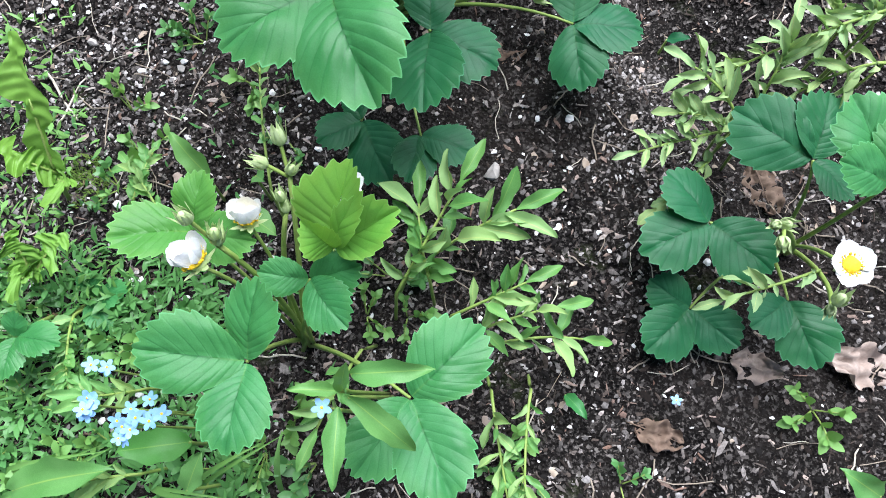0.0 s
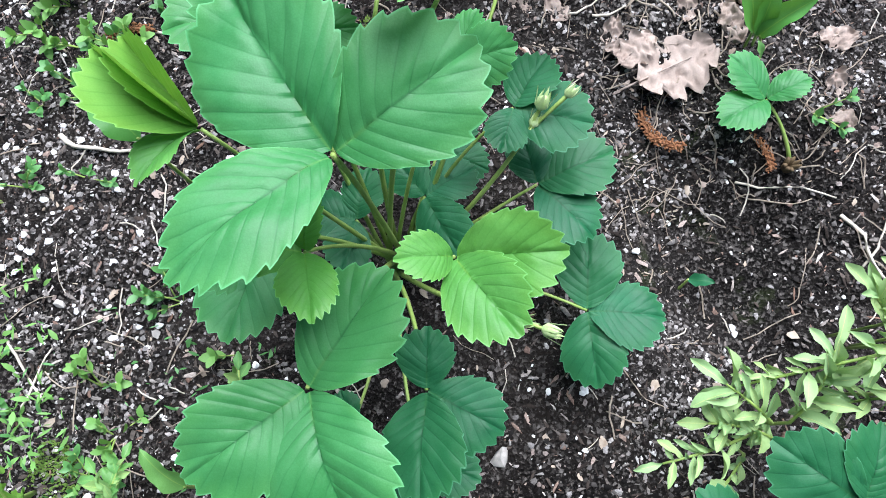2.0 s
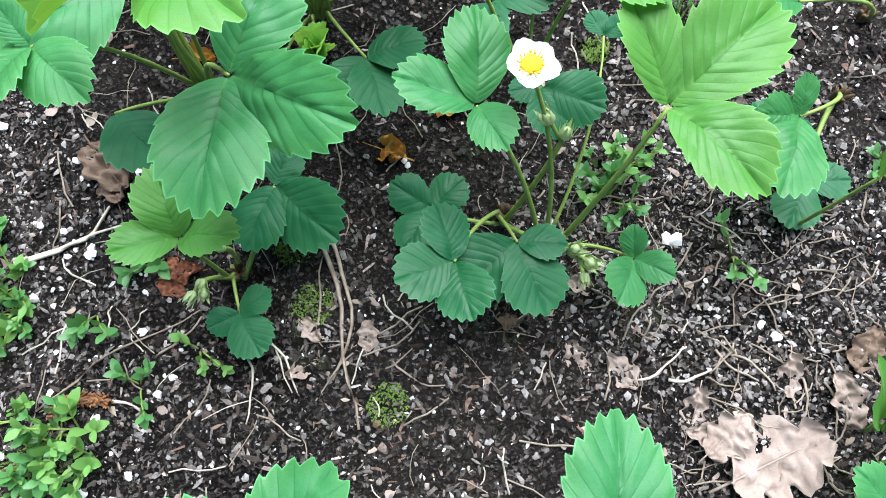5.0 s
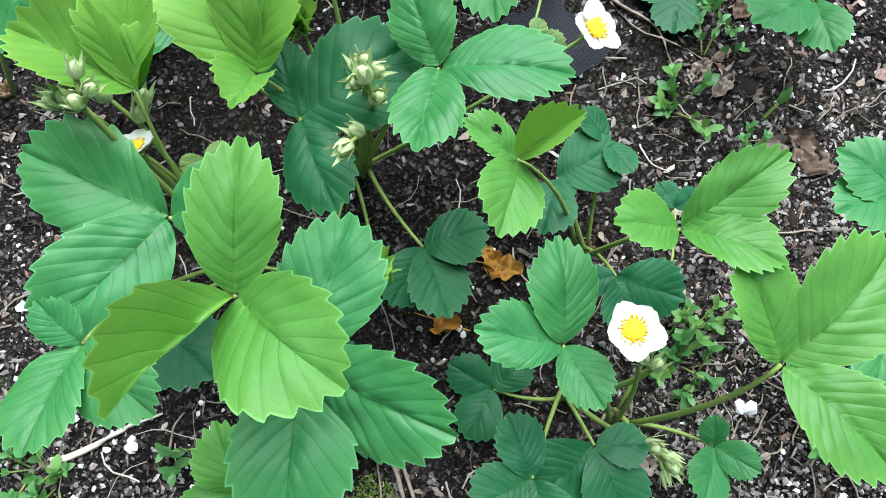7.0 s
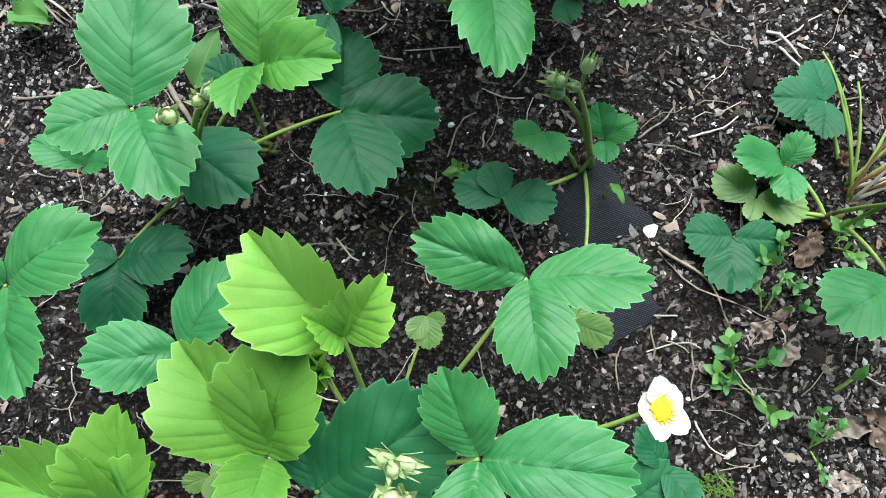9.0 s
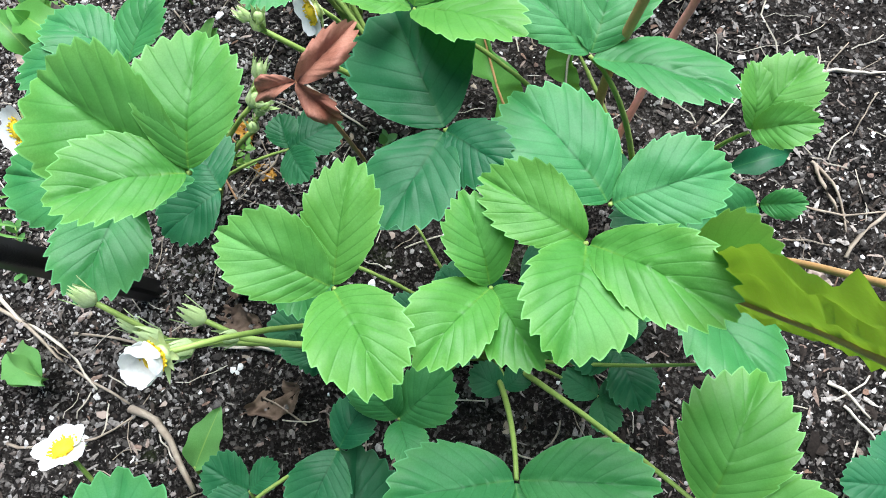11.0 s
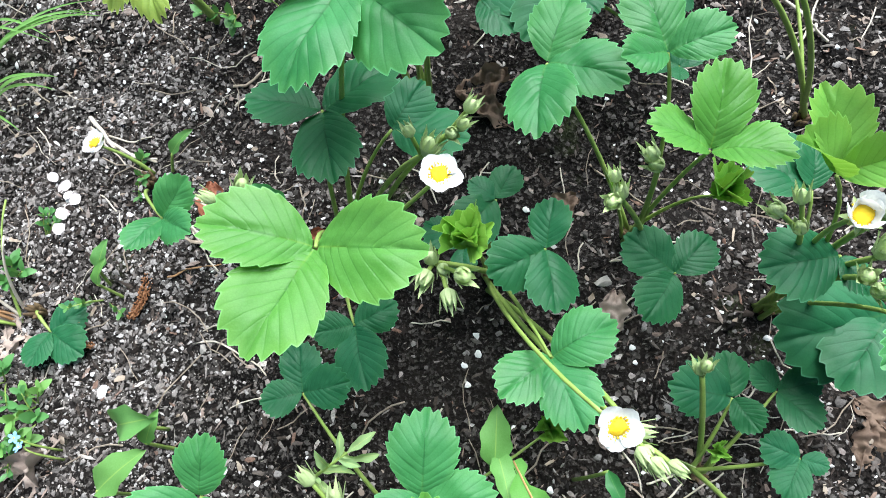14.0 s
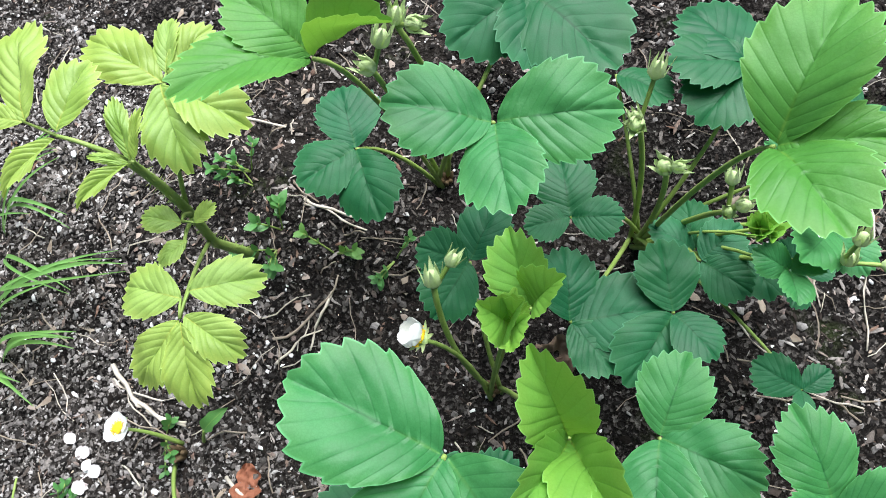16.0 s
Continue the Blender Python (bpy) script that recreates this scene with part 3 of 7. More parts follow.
scatter("bark_shreds", "thin brown shreds of bark and roots on the soil", SHRED, 150000, 0.0014, 0.0066, 0.22, BED, "bark shreds", 2, 0.05, (0.09, 0.34))
scatter("white_grit", "tiny white grains of grit in the soil", STONE, 6500, 0.0006, 0.0028, 0.7, BED, "grit", 3)
scatter("pale_sand", "pale dry sandy crumbs at the bed's edge", SANDY, 130000, 0.0006, 0.0028, 0.6, (0.04, 0.44, 1.22, 2.26), "sand", 4)
scatter("bleached_sand", "bleached sandy crumbs by the fallen petals", SANDY, 42000, 0.0006, 0.0030, 0.6, (0.12, 0.44, 1.62, 2.14), "sand", 7)
scatter("pale_grains", "pale dry grains along the bed's edge", SANDY, 42000, 0.0006, 0.0030, 0.6, (-0.24, 0.14, 0.40, 1.10), "sand", 6)
scatter("pale_crumbs", "pale dry crumbs round the fallen oak leaf", SANDY, 34000, 0.0006, 0.0030, 0.6, (0.34, 0.66, 0.53, 0.98), "sand", 8)
scatter("light_crumbs", "light dry crumbs on the soil by the dandelion", SANDY, 9000, 0.0006, 0.0030, 0.6, (0.54, 0.84, 1.12, 1.66), "sand", 9)
scatter("light_grains", "light dry grains on the soil between the plants", SANDY, 16000, 0.0006, 0.0028, 0.6, (0.22, 0.42, 0.32, 0.50), "sand", 10)
scatter("dry_flakes", "pale dry flakes of leaf and bark on the soil", DEAD_TAN, 1600, 0.0015, 0.0055, 0.25, BED, "dry flakes", 5, 0.0)


def threads(name, label, mat, count, long, area, seed):
    """Thin dry fibres lying over the soil, each bent once or twice."""
    rs = random.Random(seed)
    verts, faces = [], []
    x0, x1, y0, y1 = area
    for _ in range(count):
        x, y, a = rs.uniform(x0, x1), rs.uniform(y0, y1), rs.uniform(0, 6.28)
        step, r = long * rs.uniform(0.35, 1.3) / 4, rs.uniform(0.00022, 0.0006)
        base = len(verts)
        for i in range(5):
            z = floor_at(x, y) + 0.0012 + (0.003 * rs.random() if 0 < i < 4 else 0)
            for d, up in ((-1, 0), (0, 1.2), (1, 0)):
                verts.append((x - d * r * math.sin(a), y + d * r * math.cos(a), z + up * r))
            x, y = x + step * math.cos(a), y + step * math.sin(a)
            a += rs.uniform(-0.45, 0.45)
        for i in range(4):
            k = base + 3 * i
            faces += [(k, k + 3, k + 4, k + 1), (k + 1, k + 4, k + 5, k + 2)]
    me = bpy.data.meshes.new(name)
    me.from_pydata(verts, [], faces)
    me.materials.append(mat)
    return tagged(new(name, me), label, "dry fibres", kind="stuff")


scatter("leaf_litter", "small brown flakes of old leaf and bark on the soil", SHRED, 3400, 0.0018, 0.0058, 0.25, BED, "leaf litter", 15, 0.0, (0.25, 0.8))
scatter("curled_litter", "curled grey-brown scraps of old leaves on the soil", SHRED, 260, 0.003, 0.0075, 0.3, (0.42, 0.66, 0.86, 1.16), "leaf litter", 25, 0.0, (0.3, 0.8))
scatter("pale_litter", "pale curled scraps of old leaves on the soil", SHRED, 300, 0.003, 0.006, 0.3, (0.42, 0.74, 0.86, 1.56), "leaf litter", 26, 0.0, (0.3, 0.8))
threads("straw_litter", "bleached straws lying thick by the dandelion", STRAW, 80, 0.040, (0.58, 0.84, 1.14, 1.56), 14)
scatter("grey_flakes", "small grey-brown flakes of weathered bark on the soil", TWIG, 2600, 0.0018, 0.0062, 0.25, BED, "bark flakes", 16, 0.0, (0.2, 0.7))
threads("straw_fibres", "thin bleached straw fibres strewn over the soil", STRAW, 900, 0.030, BED, 11)
threads("root_fibres", "thin brown root fibres strewn over the soil", TWIG, 1600, 0.034, BED, 12)
scatter("fibre_mat", "mat of fine dry brown fibres on the soil", TWIG, 4200, 0.0012, 0.0050, 0.14, (0.33, 0.62, 0.46, 0.92), "dry fibres", 17, 0.0, (0.06, 0.2))
threads("mat_fibres", "pale brown fibres lying thick on the soil", TWIG, 200, 0.022, (0.38, 0.56, 0.55, 0.86), 13)

# ---- strawberry plants ----
plant = strawberry_plant(0.079, 0.353, -0.003, "medium green strawberry plant with white flowers in dark soil")
leaf(plant, 0.073, 0.333, 0.133, "m", (63, 0.040, 0.012), (157, 0.052, 0.012), (-114, 0.044, 0.012))
leaf(plant, 0.143, 0.293, 0.095, "m", (27, 0.055, 0.012), (-83, 0.056, 0.012), (-142, 0.048, 0.012))
leaf(plant, 0.110, 0.368, 0.115, "m", (-69, 0.034, 0.012), (159, 0.025, 0.012), (-8, 0.030, 0.012))
leaf(plant, 0.129, 0.376, 0.130, "u", (57, 0.042, 0.022), (126, 0.017, 0.022), (7, 0.039, 0.022))
leaf(plant, 0.059, 0.409, 0.123, "b", (175, 0.038, 0.016), (60, 0.030, 0.016), (-31, 0.037, 0.016))
flower(plant, 0.067, 0.383, 0.155, 135, 112, 0.030)
flower(plant, 0.092, 0.401, 0.140, 130, 75, 0.027)
flower(plant, 0.139, 0.415, 0.105, 25, 46, 0.028)
bud(plant, 0.077, 0.390, 0.150)
bud(plant, 0.115, 0.427, 0.120)
bud(plant, 0.108, 0.406, 0.120)

plant = strawberry_plant(0.425, 0.318, -0.020, "medium green strawberry plant with one white flower in dark soil")
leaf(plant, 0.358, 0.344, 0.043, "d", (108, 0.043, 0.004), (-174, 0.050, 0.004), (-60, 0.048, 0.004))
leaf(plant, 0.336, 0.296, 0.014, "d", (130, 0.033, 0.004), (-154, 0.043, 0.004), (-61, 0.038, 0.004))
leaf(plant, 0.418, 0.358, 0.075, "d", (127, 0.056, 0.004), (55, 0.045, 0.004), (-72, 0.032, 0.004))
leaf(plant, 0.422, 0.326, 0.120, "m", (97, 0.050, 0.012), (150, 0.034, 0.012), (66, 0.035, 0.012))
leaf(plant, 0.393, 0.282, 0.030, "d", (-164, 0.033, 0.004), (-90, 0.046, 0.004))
flower(plant, 0.377, 0.291, 0.130, 0, -151, 0.025)
bud(plant, 0.370, 0.324, 0.100)
bud(plant, 0.382, 0.272, 0.090)

plant = strawberry_plant(0.214, 0.578, -0.000, "large green strawberry plant with pale buds in dark soil")
leaf(plant, 0.274, 0.630, 0.165, "m", (-17, 0.030, 0.012, 0.90), (43, 0.025, 0.012, 0.80))
leaf(plant, 0.165, 0.503, 0.162, "m", (37, 0.064, 0.012), (-160, 0.063, 0.012), (-87, 0.072, 0.012))
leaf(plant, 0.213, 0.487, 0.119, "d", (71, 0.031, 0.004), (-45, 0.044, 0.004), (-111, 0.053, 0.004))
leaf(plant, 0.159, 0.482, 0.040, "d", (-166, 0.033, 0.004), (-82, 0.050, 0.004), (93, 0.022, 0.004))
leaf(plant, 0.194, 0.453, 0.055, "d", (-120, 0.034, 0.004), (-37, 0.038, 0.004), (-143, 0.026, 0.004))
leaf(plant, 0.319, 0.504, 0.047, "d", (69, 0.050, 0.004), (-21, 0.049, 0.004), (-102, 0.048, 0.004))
leaf(plant, 0.243, 0.530, 0.209, "b", (172, 0.021, 0.016), (-20, 0.041, 0.016), (-71, 0.040, 0.016))
leaf(plant, 0.184, 0.557, 0.184, "b", (50, 0.023, 0.016), (162, 0.044, 0.016), (-92, 0.032, 0.016))
leaf(plant, 0.161, 0.587, 0.130, "m", (-124, 0.059, 0.012), (-156, 0.042, 0.012))
leaf(plant, 0.211, 0.578, 0.226, "m", (105, 0.083, 0.012, 0.80), (16, 0.066, 0.012, 0.84), (-156, 0.072, 0.012, 0.62))
leaf(plant, 0.304, 0.617, 0.120, "d", (39, 0.035, 0.004), (-32, 0.044, 0.004), (-124, 0.027, 0.004))
leaf(plant, 0.309, 0.581, 0.085, "d", (6, 0.049, 0.004, 0.90), (-62, 0.045, 0.004), (88, 0.030, 0.004))
leaf(plant, 0.156, 0.623, 0.190, "b", (127, 0.048, 0.016, 0.45), (-141, 0.036, 0.016, 0.55), (113, 0.048, 0.016, 0.36))
leaf(plant, 0.268, 0.616, 0.251, "b", (81, 0.053, 0.016, 0.72), (168, 0.034, 0.016, 0.65), (5, 0.049, 0.016, 0.68))
leaf(plant, 0.315, 0.672, 0.163, "m", (66, 0.060, 0.012, 0.65), (141, 0.056, 0.012, 0.60), (-21, 0.050, 0.012, 0.70))
leaf(plant, 0.248, 0.652, 0.205, "b", (81, 0.058, 0.016, 0.62), (147, 0.038, 0.016, 0.60), (25, 0.026, 0.016, 0.60))
leaf(plant, 0.208, 0.656, 0.181, "m", (128, 0.061, 0.012), (-172, 0.044, 0.012), (-18, 0.028, 0.012))
leaf(plant, 0.192, 0.704, 0.140, "m", (130, 0.052, 0.012), (41, 0.055, 0.012), (-178, 0.053, 0.012))
# low leaves inside the plant; their green has the shade there mixed in
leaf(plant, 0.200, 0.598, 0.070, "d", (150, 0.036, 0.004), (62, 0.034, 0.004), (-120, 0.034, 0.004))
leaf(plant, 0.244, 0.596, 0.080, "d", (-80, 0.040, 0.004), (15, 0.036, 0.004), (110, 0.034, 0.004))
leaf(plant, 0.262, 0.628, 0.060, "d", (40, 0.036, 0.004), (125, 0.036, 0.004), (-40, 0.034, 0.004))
bud(plant, 0.272, 0.506, 0.100)
bud(plant, 0.310, 0.603, 0.120)

plant = strawberry_plant(0.181, 0.865, -0.000, "medium green strawberry plant with pale buds in dark soil")
leaf(plant, 0.181, 0.864, 0.095, "b", (88, 0.034, 0.016), (-178, 0.029, 0.016), (-24, 0.035, 0.016))
leaf(plant, 0.222, 0.900, 0.035, "d", (-59, 0.052, 0.004), (-132, 0.042, 0.004), (51, 0.027, 0.004))
leaf(plant, 0.178, 0.837, 0.013, "d", (20, 0.023, 0.004), (-169, 0.020, 0.004), (-78, 0.030, 0.004))
bud(plant, 0.191, 0.863, 0.060)
bud(plant, 0.166, 0.858, 0.030)

plant = strawberry_plant(0.352, 0.849, -0.000, "small green strawberry plant with pale buds in dark soil")
leaf(plant, 0.308, 0.864, 0.011, "d", (131, 0.030, 0.004), (27, 0.028, 0.004), (-141, 0.032, 0.004))
leaf(plant, 0.308, 0.818, 0.058, "d", (88, 0.034, 0.004), (-178, 0.034, 0.004), (-92, 0.034, 0.004))
leaf(plant, 0.346, 0.820, 0.046, "d", (-159, 0.044, 0.004), (-87, 0.044, 0.004), (-21, 0.028, 0.004))
bud(plant, 0.376, 0.852, 0.100)
bud(plant, 0.375, 0.808, 0.030)

plant = strawberry_plant(0.588, 0.855, -0.000, "small green strawberry plant without flowers in dark soil")
leaf(plant, 0.537, 0.807, 0.010, "d", (-135, 0.033, 0.004), (-17, 0.027, 0.004), (94, 0.061, 0.004))
leaf(plant, 0.526, 0.839, 0.050, "m", (-131, 0.056, 0.012), (169, 0.031, 0.012), (75, 0.020, 0.012))

plant = strawberry_plant(0.192, 0.989, -0.000, "large green strawberry plant with one white flower in dark soil")
leaf(plant, 0.251, 0.959, 0.030, "d", (-153, 0.020, 0.004), (15, 0.020, 0.004), (65, 0.026, 0.004))
leaf(plant, 0.198, 1.043, 0.050, "p", (180, 0.015, 0.000), (15, 0.016, 0.000), (-99, 0.012, 0.000))

leaf(plant, 0.235, 0.908, 0.150, "m", (-112, 0.064, 0.012, 0.72), (-46, 0.066, 0.012, 0.62), (49, 0.058, 0.012, 0.70))
leaf(plant, 0.229, 0.931, 0.191, "b", (64, 0.049, 0.016, 0.58), (-149, 0.049, 0.016, 0.42), (-57, 0.050, 0.016, 0.82))
leaf(plant, 0.198, 0.985, 0.136, "m", (136, 0.066, 0.012, 0.72), (-148, 0.067, 0.012, 0.70), (-5, 0.034, 0.012, 0.95))
leaf(plant, 0.204, 1.038, 0.148, "u", (138, 0.047, 0.016), (71, 0.040, 0.016), (29, 0.026, 0.016))
leaf(plant, 0.161, 0.941, 0.160, "m", (-123, 0.040, 0.012), (-60, 0.040, 0.012), (108, 0.019, 0.012))
leaf(plant, 0.146, 0.967, 0.050, "d", (-62, 0.050, 0.004))
flower(plant, 0.188, 1.028, 0.120, 30, 96, 0.020)
bud(plant, 0.177, 1.044, 0.140)
bud(plant, 0.192, 1.040, 0.120)
bud(plant, 0.210, 0.991, 0.090)
bud(plant, 0.189, 1.028, 0.170)

plant = strawberry_plant(0.278, 1.021, -0.000, "medium green strawberry plant with one white flower in dark soil")
leaf(plant, 0.329, 1.082, 0.040, "p", (-148, 0.015, 0.000), (-38, 0.011, 0.000), (-106, 0.018, 0.000))
young_leaf(plant, 0.271, 0.940, 0.090, 0.022)
young_leaf(plant, 0.277, 1.075, 0.090, 0.022)
leaf(plant, 0.297, 0.950, 0.058, "d", (-138, 0.036, 0.004), (-2, 0.036, 0.004), (-90, 0.041, 0.004))
leaf(plant, 0.261, 1.020, 0.109, "d", (86, 0.041, 0.004, 0.62), (12, 0.066, 0.004, 0.80), (-89, 0.049, 0.004, 0.74))
leaf(plant, 0.330, 1.011, 0.131, "m", (92, 0.037, 0.012, 0.80), (-26, 0.059, 0.012, 0.62), (-123, 0.045, 0.012, 0.70))
leaf(plant, 0.377, 1.073, 0.112, "m", (140, 0.053, 0.012, 0.60), (-23, 0.053, 0.012, 0.62), (-106, 0.044, 0.012, 0.78))
leaf(plant, 0.298, 1.071, 0.150, "y", (110, 0.046, 0.022), (30, 0.028, 0.022), (132, 0.013, 0.022))
leaf(plant, 0.251, 1.040, 0.125, "u", (104, 0.055, 0.022), (51, 0.051, 0.022), (-118, 0.027, 0.022))
leaf(plant, 0.213, 1.103, 0.080, "m", (38, 0.049, 0.012, 0.80), (169, 0.044, 0.012, 0.75))
leaf(plant, 0.246, 0.964, 0.050, "d", (127, 0.021, 0.004), (-93, 0.021, 0.004), (-7, 0.024, 0.004))
flower(plant, 0.403, 1.004, 0.130, 25, -8, 0.026)
young_leaf(plant, 0.277, 1.067, 0.100, 0.024)
bud(plant, 0.300, 1.020, 0.130)
bud(plant, 0.298, 1.006, 0.130)
bud(plant, 0.287, 0.998, 0.120)
bud(plant, 0.297, 1.022, 0.130)

plant = strawberry_plant(0.370, 0.822, -0.000, "medium green strawberry plant with one white flower in dark soil")
leaf(plant, 0.411, 0.793, 0.026, "m", (77, 0.018, 0.012), (-52, 0.023, 0.012), (-134, 0.032, 0.012))
leaf(plant, 0.414, 0.839, 0.137, "b", (96, 0.048, 0.016, 0.60), (25, 0.068, 0.016, 0.66), (-70, 0.055, 0.016, 0.66))
leaf(plant, 0.338, 0.876, 0.115, "m", (71, 0.046, 0.012, 0.70), (150, 0.040, 0.012, 0.70), (-82, 0.029, 0.012, 0.76))
leaf(plant, 0.437, 0.923, 0.050, "d", (103, 0.017, 0.004), (16, 0.015, 0.004))
flower(plant, 0.361, 0.873, 0.145, 0, 100, 0.025)
bud(plant, 0.380, 0.802, 0.030)

plant = strawberry_plant(0.393, 0.923, -0.000, "medium green strawberry plant without flowers in dark soil")
leaf(plant, 0.346, 0.957, 0.137, "h", (132, 0.027, 0.016, 0.70), (9, 0.031, 0.016, 0.50), (-125, 0.038, 0.016, 0.75))
leaf(plant, 0.396, 0.904, 0.143, "b", (161, 0.031, 0.016, 0.75), (15, 0.046, 0.016, 0.55), (-45, 0.038, 0.016, 0.62))
leaf(plant, 0.388, 0.899, 0.060, "d", (-40, 0.038, 0.004), (-94, 0.032, 0.004), (171, 0.020, 0.004))
leaf(plant, 0.379, 0.960, 0.060, "d", (9, 0.039, 0.004), (-82, 0.014, 0.004), (-128, 0.033, 0.004))
leaf(plant, 0.412, 0.970, 0.060, "d", (103, 0.022, 0.004), (-75, 0.023, 0.004))

plant = strawberry_plant(0.580, 1.054, -0.000, "medium green strawberry plant without flowers in dark soil")
leaf(plant, 0.564, 1.095, 0.013, "m", (156, 0.036, 0.012), (39, 0.019, 0.012), (-118, 0.026, 0.012))
leaf(plant, 0.542, 1.083, 0.006, "p", (119, 0.029, 0.000), (-132, 0.015, 0.000), (-36, 0.031, 0.000))
leaf(plant, 0.519, 1.066, 0.006, "d", (154, 0.030, 0.004), (-28, 0.027, 0.004), (-121, 0.035, 0.004))
leaf(plant, 0.565, 1.010, 0.050, "m", (-175, 0.049, 0.012), (-107, 0.037, 0.012), (40, 0.023, 0.012))
leaf(plant, 0.569, 1.052, 0.120, "m", (146, 0.029, 0.012), (75, 0.027, 0.012), (-54, 0.017, 0.012))
leaf(plant, 0.551, 1.030, 0.130, "b", (-168, 0.038, 0.016), (-139, 0.037, 0.016), (-45, 0.013, 0.016))

plant = strawberry_plant(0.077, 1.154, -0.000, "medium green strawberry plant without flowers in dark soil")
leaf(plant, 0.146, 1.160, 0.094, "m", (10, 0.053, 0.012), (-89, 0.056, 0.012), (118, 0.019, 0.012))

plant = strawberry_plant(0.268, 1.224, -0.000, "medium green strawberry plant without flowers in dark soil")
leaf(plant, 0.277, 1.242, 0.050, "d", (132, 0.028, 0.004), (23, 0.021, 0.004), (-167, 0.022, 0.004))
leaf(plant, 0.175, 1.176, 0.035, "d", (162, 0.028, 0.004), (-12, 0.042, 0.004), (-109, 0.046, 0.004))
leaf(plant, 0.186, 1.218, 0.070, "m", (135, 0.028, 0.012), (85, 0.022, 0.012), (-28, 0.019, 0.012))
leaf(plant, 0.232, 1.224, 0.055, "d", (-58, 0.054, 0.004), (-147, 0.037, 0.004))

plant = strawberry_plant(0.424, 1.272, -0.000, "large green strawberry plant with one white flower in dark soil")
leaf(plant, 0.421, 1.243, 0.060, "d", (133, 0.021, 0.004), (27, 0.016, 0.004))
leaf(plant, 0.408, 1.205, 0.142, "m", (168, 0.049, 0.012, 0.74), (-22, 0.051, 0.012, 0.66), (-107, 0.059, 0.012, 0.62))
leaf(plant, 0.467, 1.173, 0.152, "b", (46, 0.052, 0.016, 0.74), (-31, 0.043, 0.016, 0.66), (-139, 0.030, 0.016, 0.70))
leaf(plant, 0.508, 1.260, 0.120, "m", (-177, 0.039, 0.012, 0.95), (-22, 0.040, 0.012, 0.50), (-81, 0.061, 0.012, 0.75))
leaf(plant, 0.482, 1.241, 0.065, "d", (162, 0.026, 0.004), (62, 0.032, 0.004), (-94, 0.031, 0.004))
leaf(plant, 0.337, 1.310, 0.050, "d", (163, 0.030, 0.004), (-113, 0.025, 0.004), (45, 0.011, 0.004))
leaf(plant, 0.399, 1.287, 0.090, "d", (158, 0.024, 0.004), (21, 0.036, 0.004), (-76, 0.030, 0.004))
leaf(plant, 0.368, 1.245, 0.100, "m", (107, 0.031, 0.012), (18, 0.032, 0.012), (-87, 0.020, 0.012))
leaf(plant, 0.456, 1.302, 0.100, "d", (-75, 0.043, 0.004))
leaf(plant, 0.373, 1.282, 0.206, "b", (59, 0.039, 0.016, 0.60), (136, 0.036, 0.016, 0.74), (-80, 0.041, 0.016, 0.74))
leaf(plant, 0.454, 1.267, 0.206, "b", (130, 0.038, 0.016, 0.66), (-57, 0.046, 0.016, 0.60), (-127, 0.041, 0.016, 0.80))
leaf(plant, 0.421, 1.266, 0.198, "b", (88, 0.029, 0.016), (-150, 0.036, 0.016), (-83, 0.031, 0.016))
leaf(plant, 0.346, 1.343, 0.100, "m", (-173, 0.033, 0.012), (-93, 0.040, 0.012))
leaf(plant, 0.407, 1.339, 0.080, "d", (128, 0.029, 0.004), (40, 0.025, 0.004))
leaf(plant, 0.336, 1.288, 0.080, "d", (127, 0.020, 0.004), (16, 0.022, 0.004))
leaf(plant, 0.417, 1.283, 0.100, "d", (109, 0.021, 0.004), (8, 0.021, 0.004), (-120, 0.016, 0.004))
leaf(plant, 0.518, 1.217, 0.100, "m", (135, 0.020, 0.012), (33, 0.017, 0.012), (-110, 0.020, 0.012))
leaf(plant, 0.464, 1.224, 0.060, "d", (125, 0.021, 0.004), (0, 0.018, 0.004), (-99, 0.019, 0.004))
flower(plant, 0.320, 1.276, 0.220, 135, -146, 0.023)
young_leaf(plant, 0.369, 1.290, 0.090, 0.026)
bud(plant, 0.322, 1.294, 0.150)
bud(plant, 0.297, 1.300, 0.160)

plant = strawberry_plant(0.218, 1.212, -0.000, "medium green strawberry plant with one white flower in dark soil")
leaf(plant, 0.302, 1.181, 0.164, "b", (63, 0.034, 0.016), (-30, 0.036, 0.016), (-118, 0.026, 0.016))
leaf(plant, 0.324, 1.198, 0.071, "d", (67, 0.048, 0.004), (-26, 0.053, 0.004), (-91, 0.052, 0.004))
leaf(plant, 0.235, 1.210, 0.120, "m", (66, 0.058, 0.012, 0.86), (-175, 0.037, 0.012), (-79, 0.052, 0.012))
leaf(plant, 0.336, 1.243, 0.090, "d", (40, 0.026, 0.004), (-134, 0.036, 0.004))
flower(plant, 0.229, 1.282, 0.120, 35, 81, 0.026)
bud(plant, 0.254, 1.187, 0.140)
bud(plant, 0.271, 1.189, 0.140)

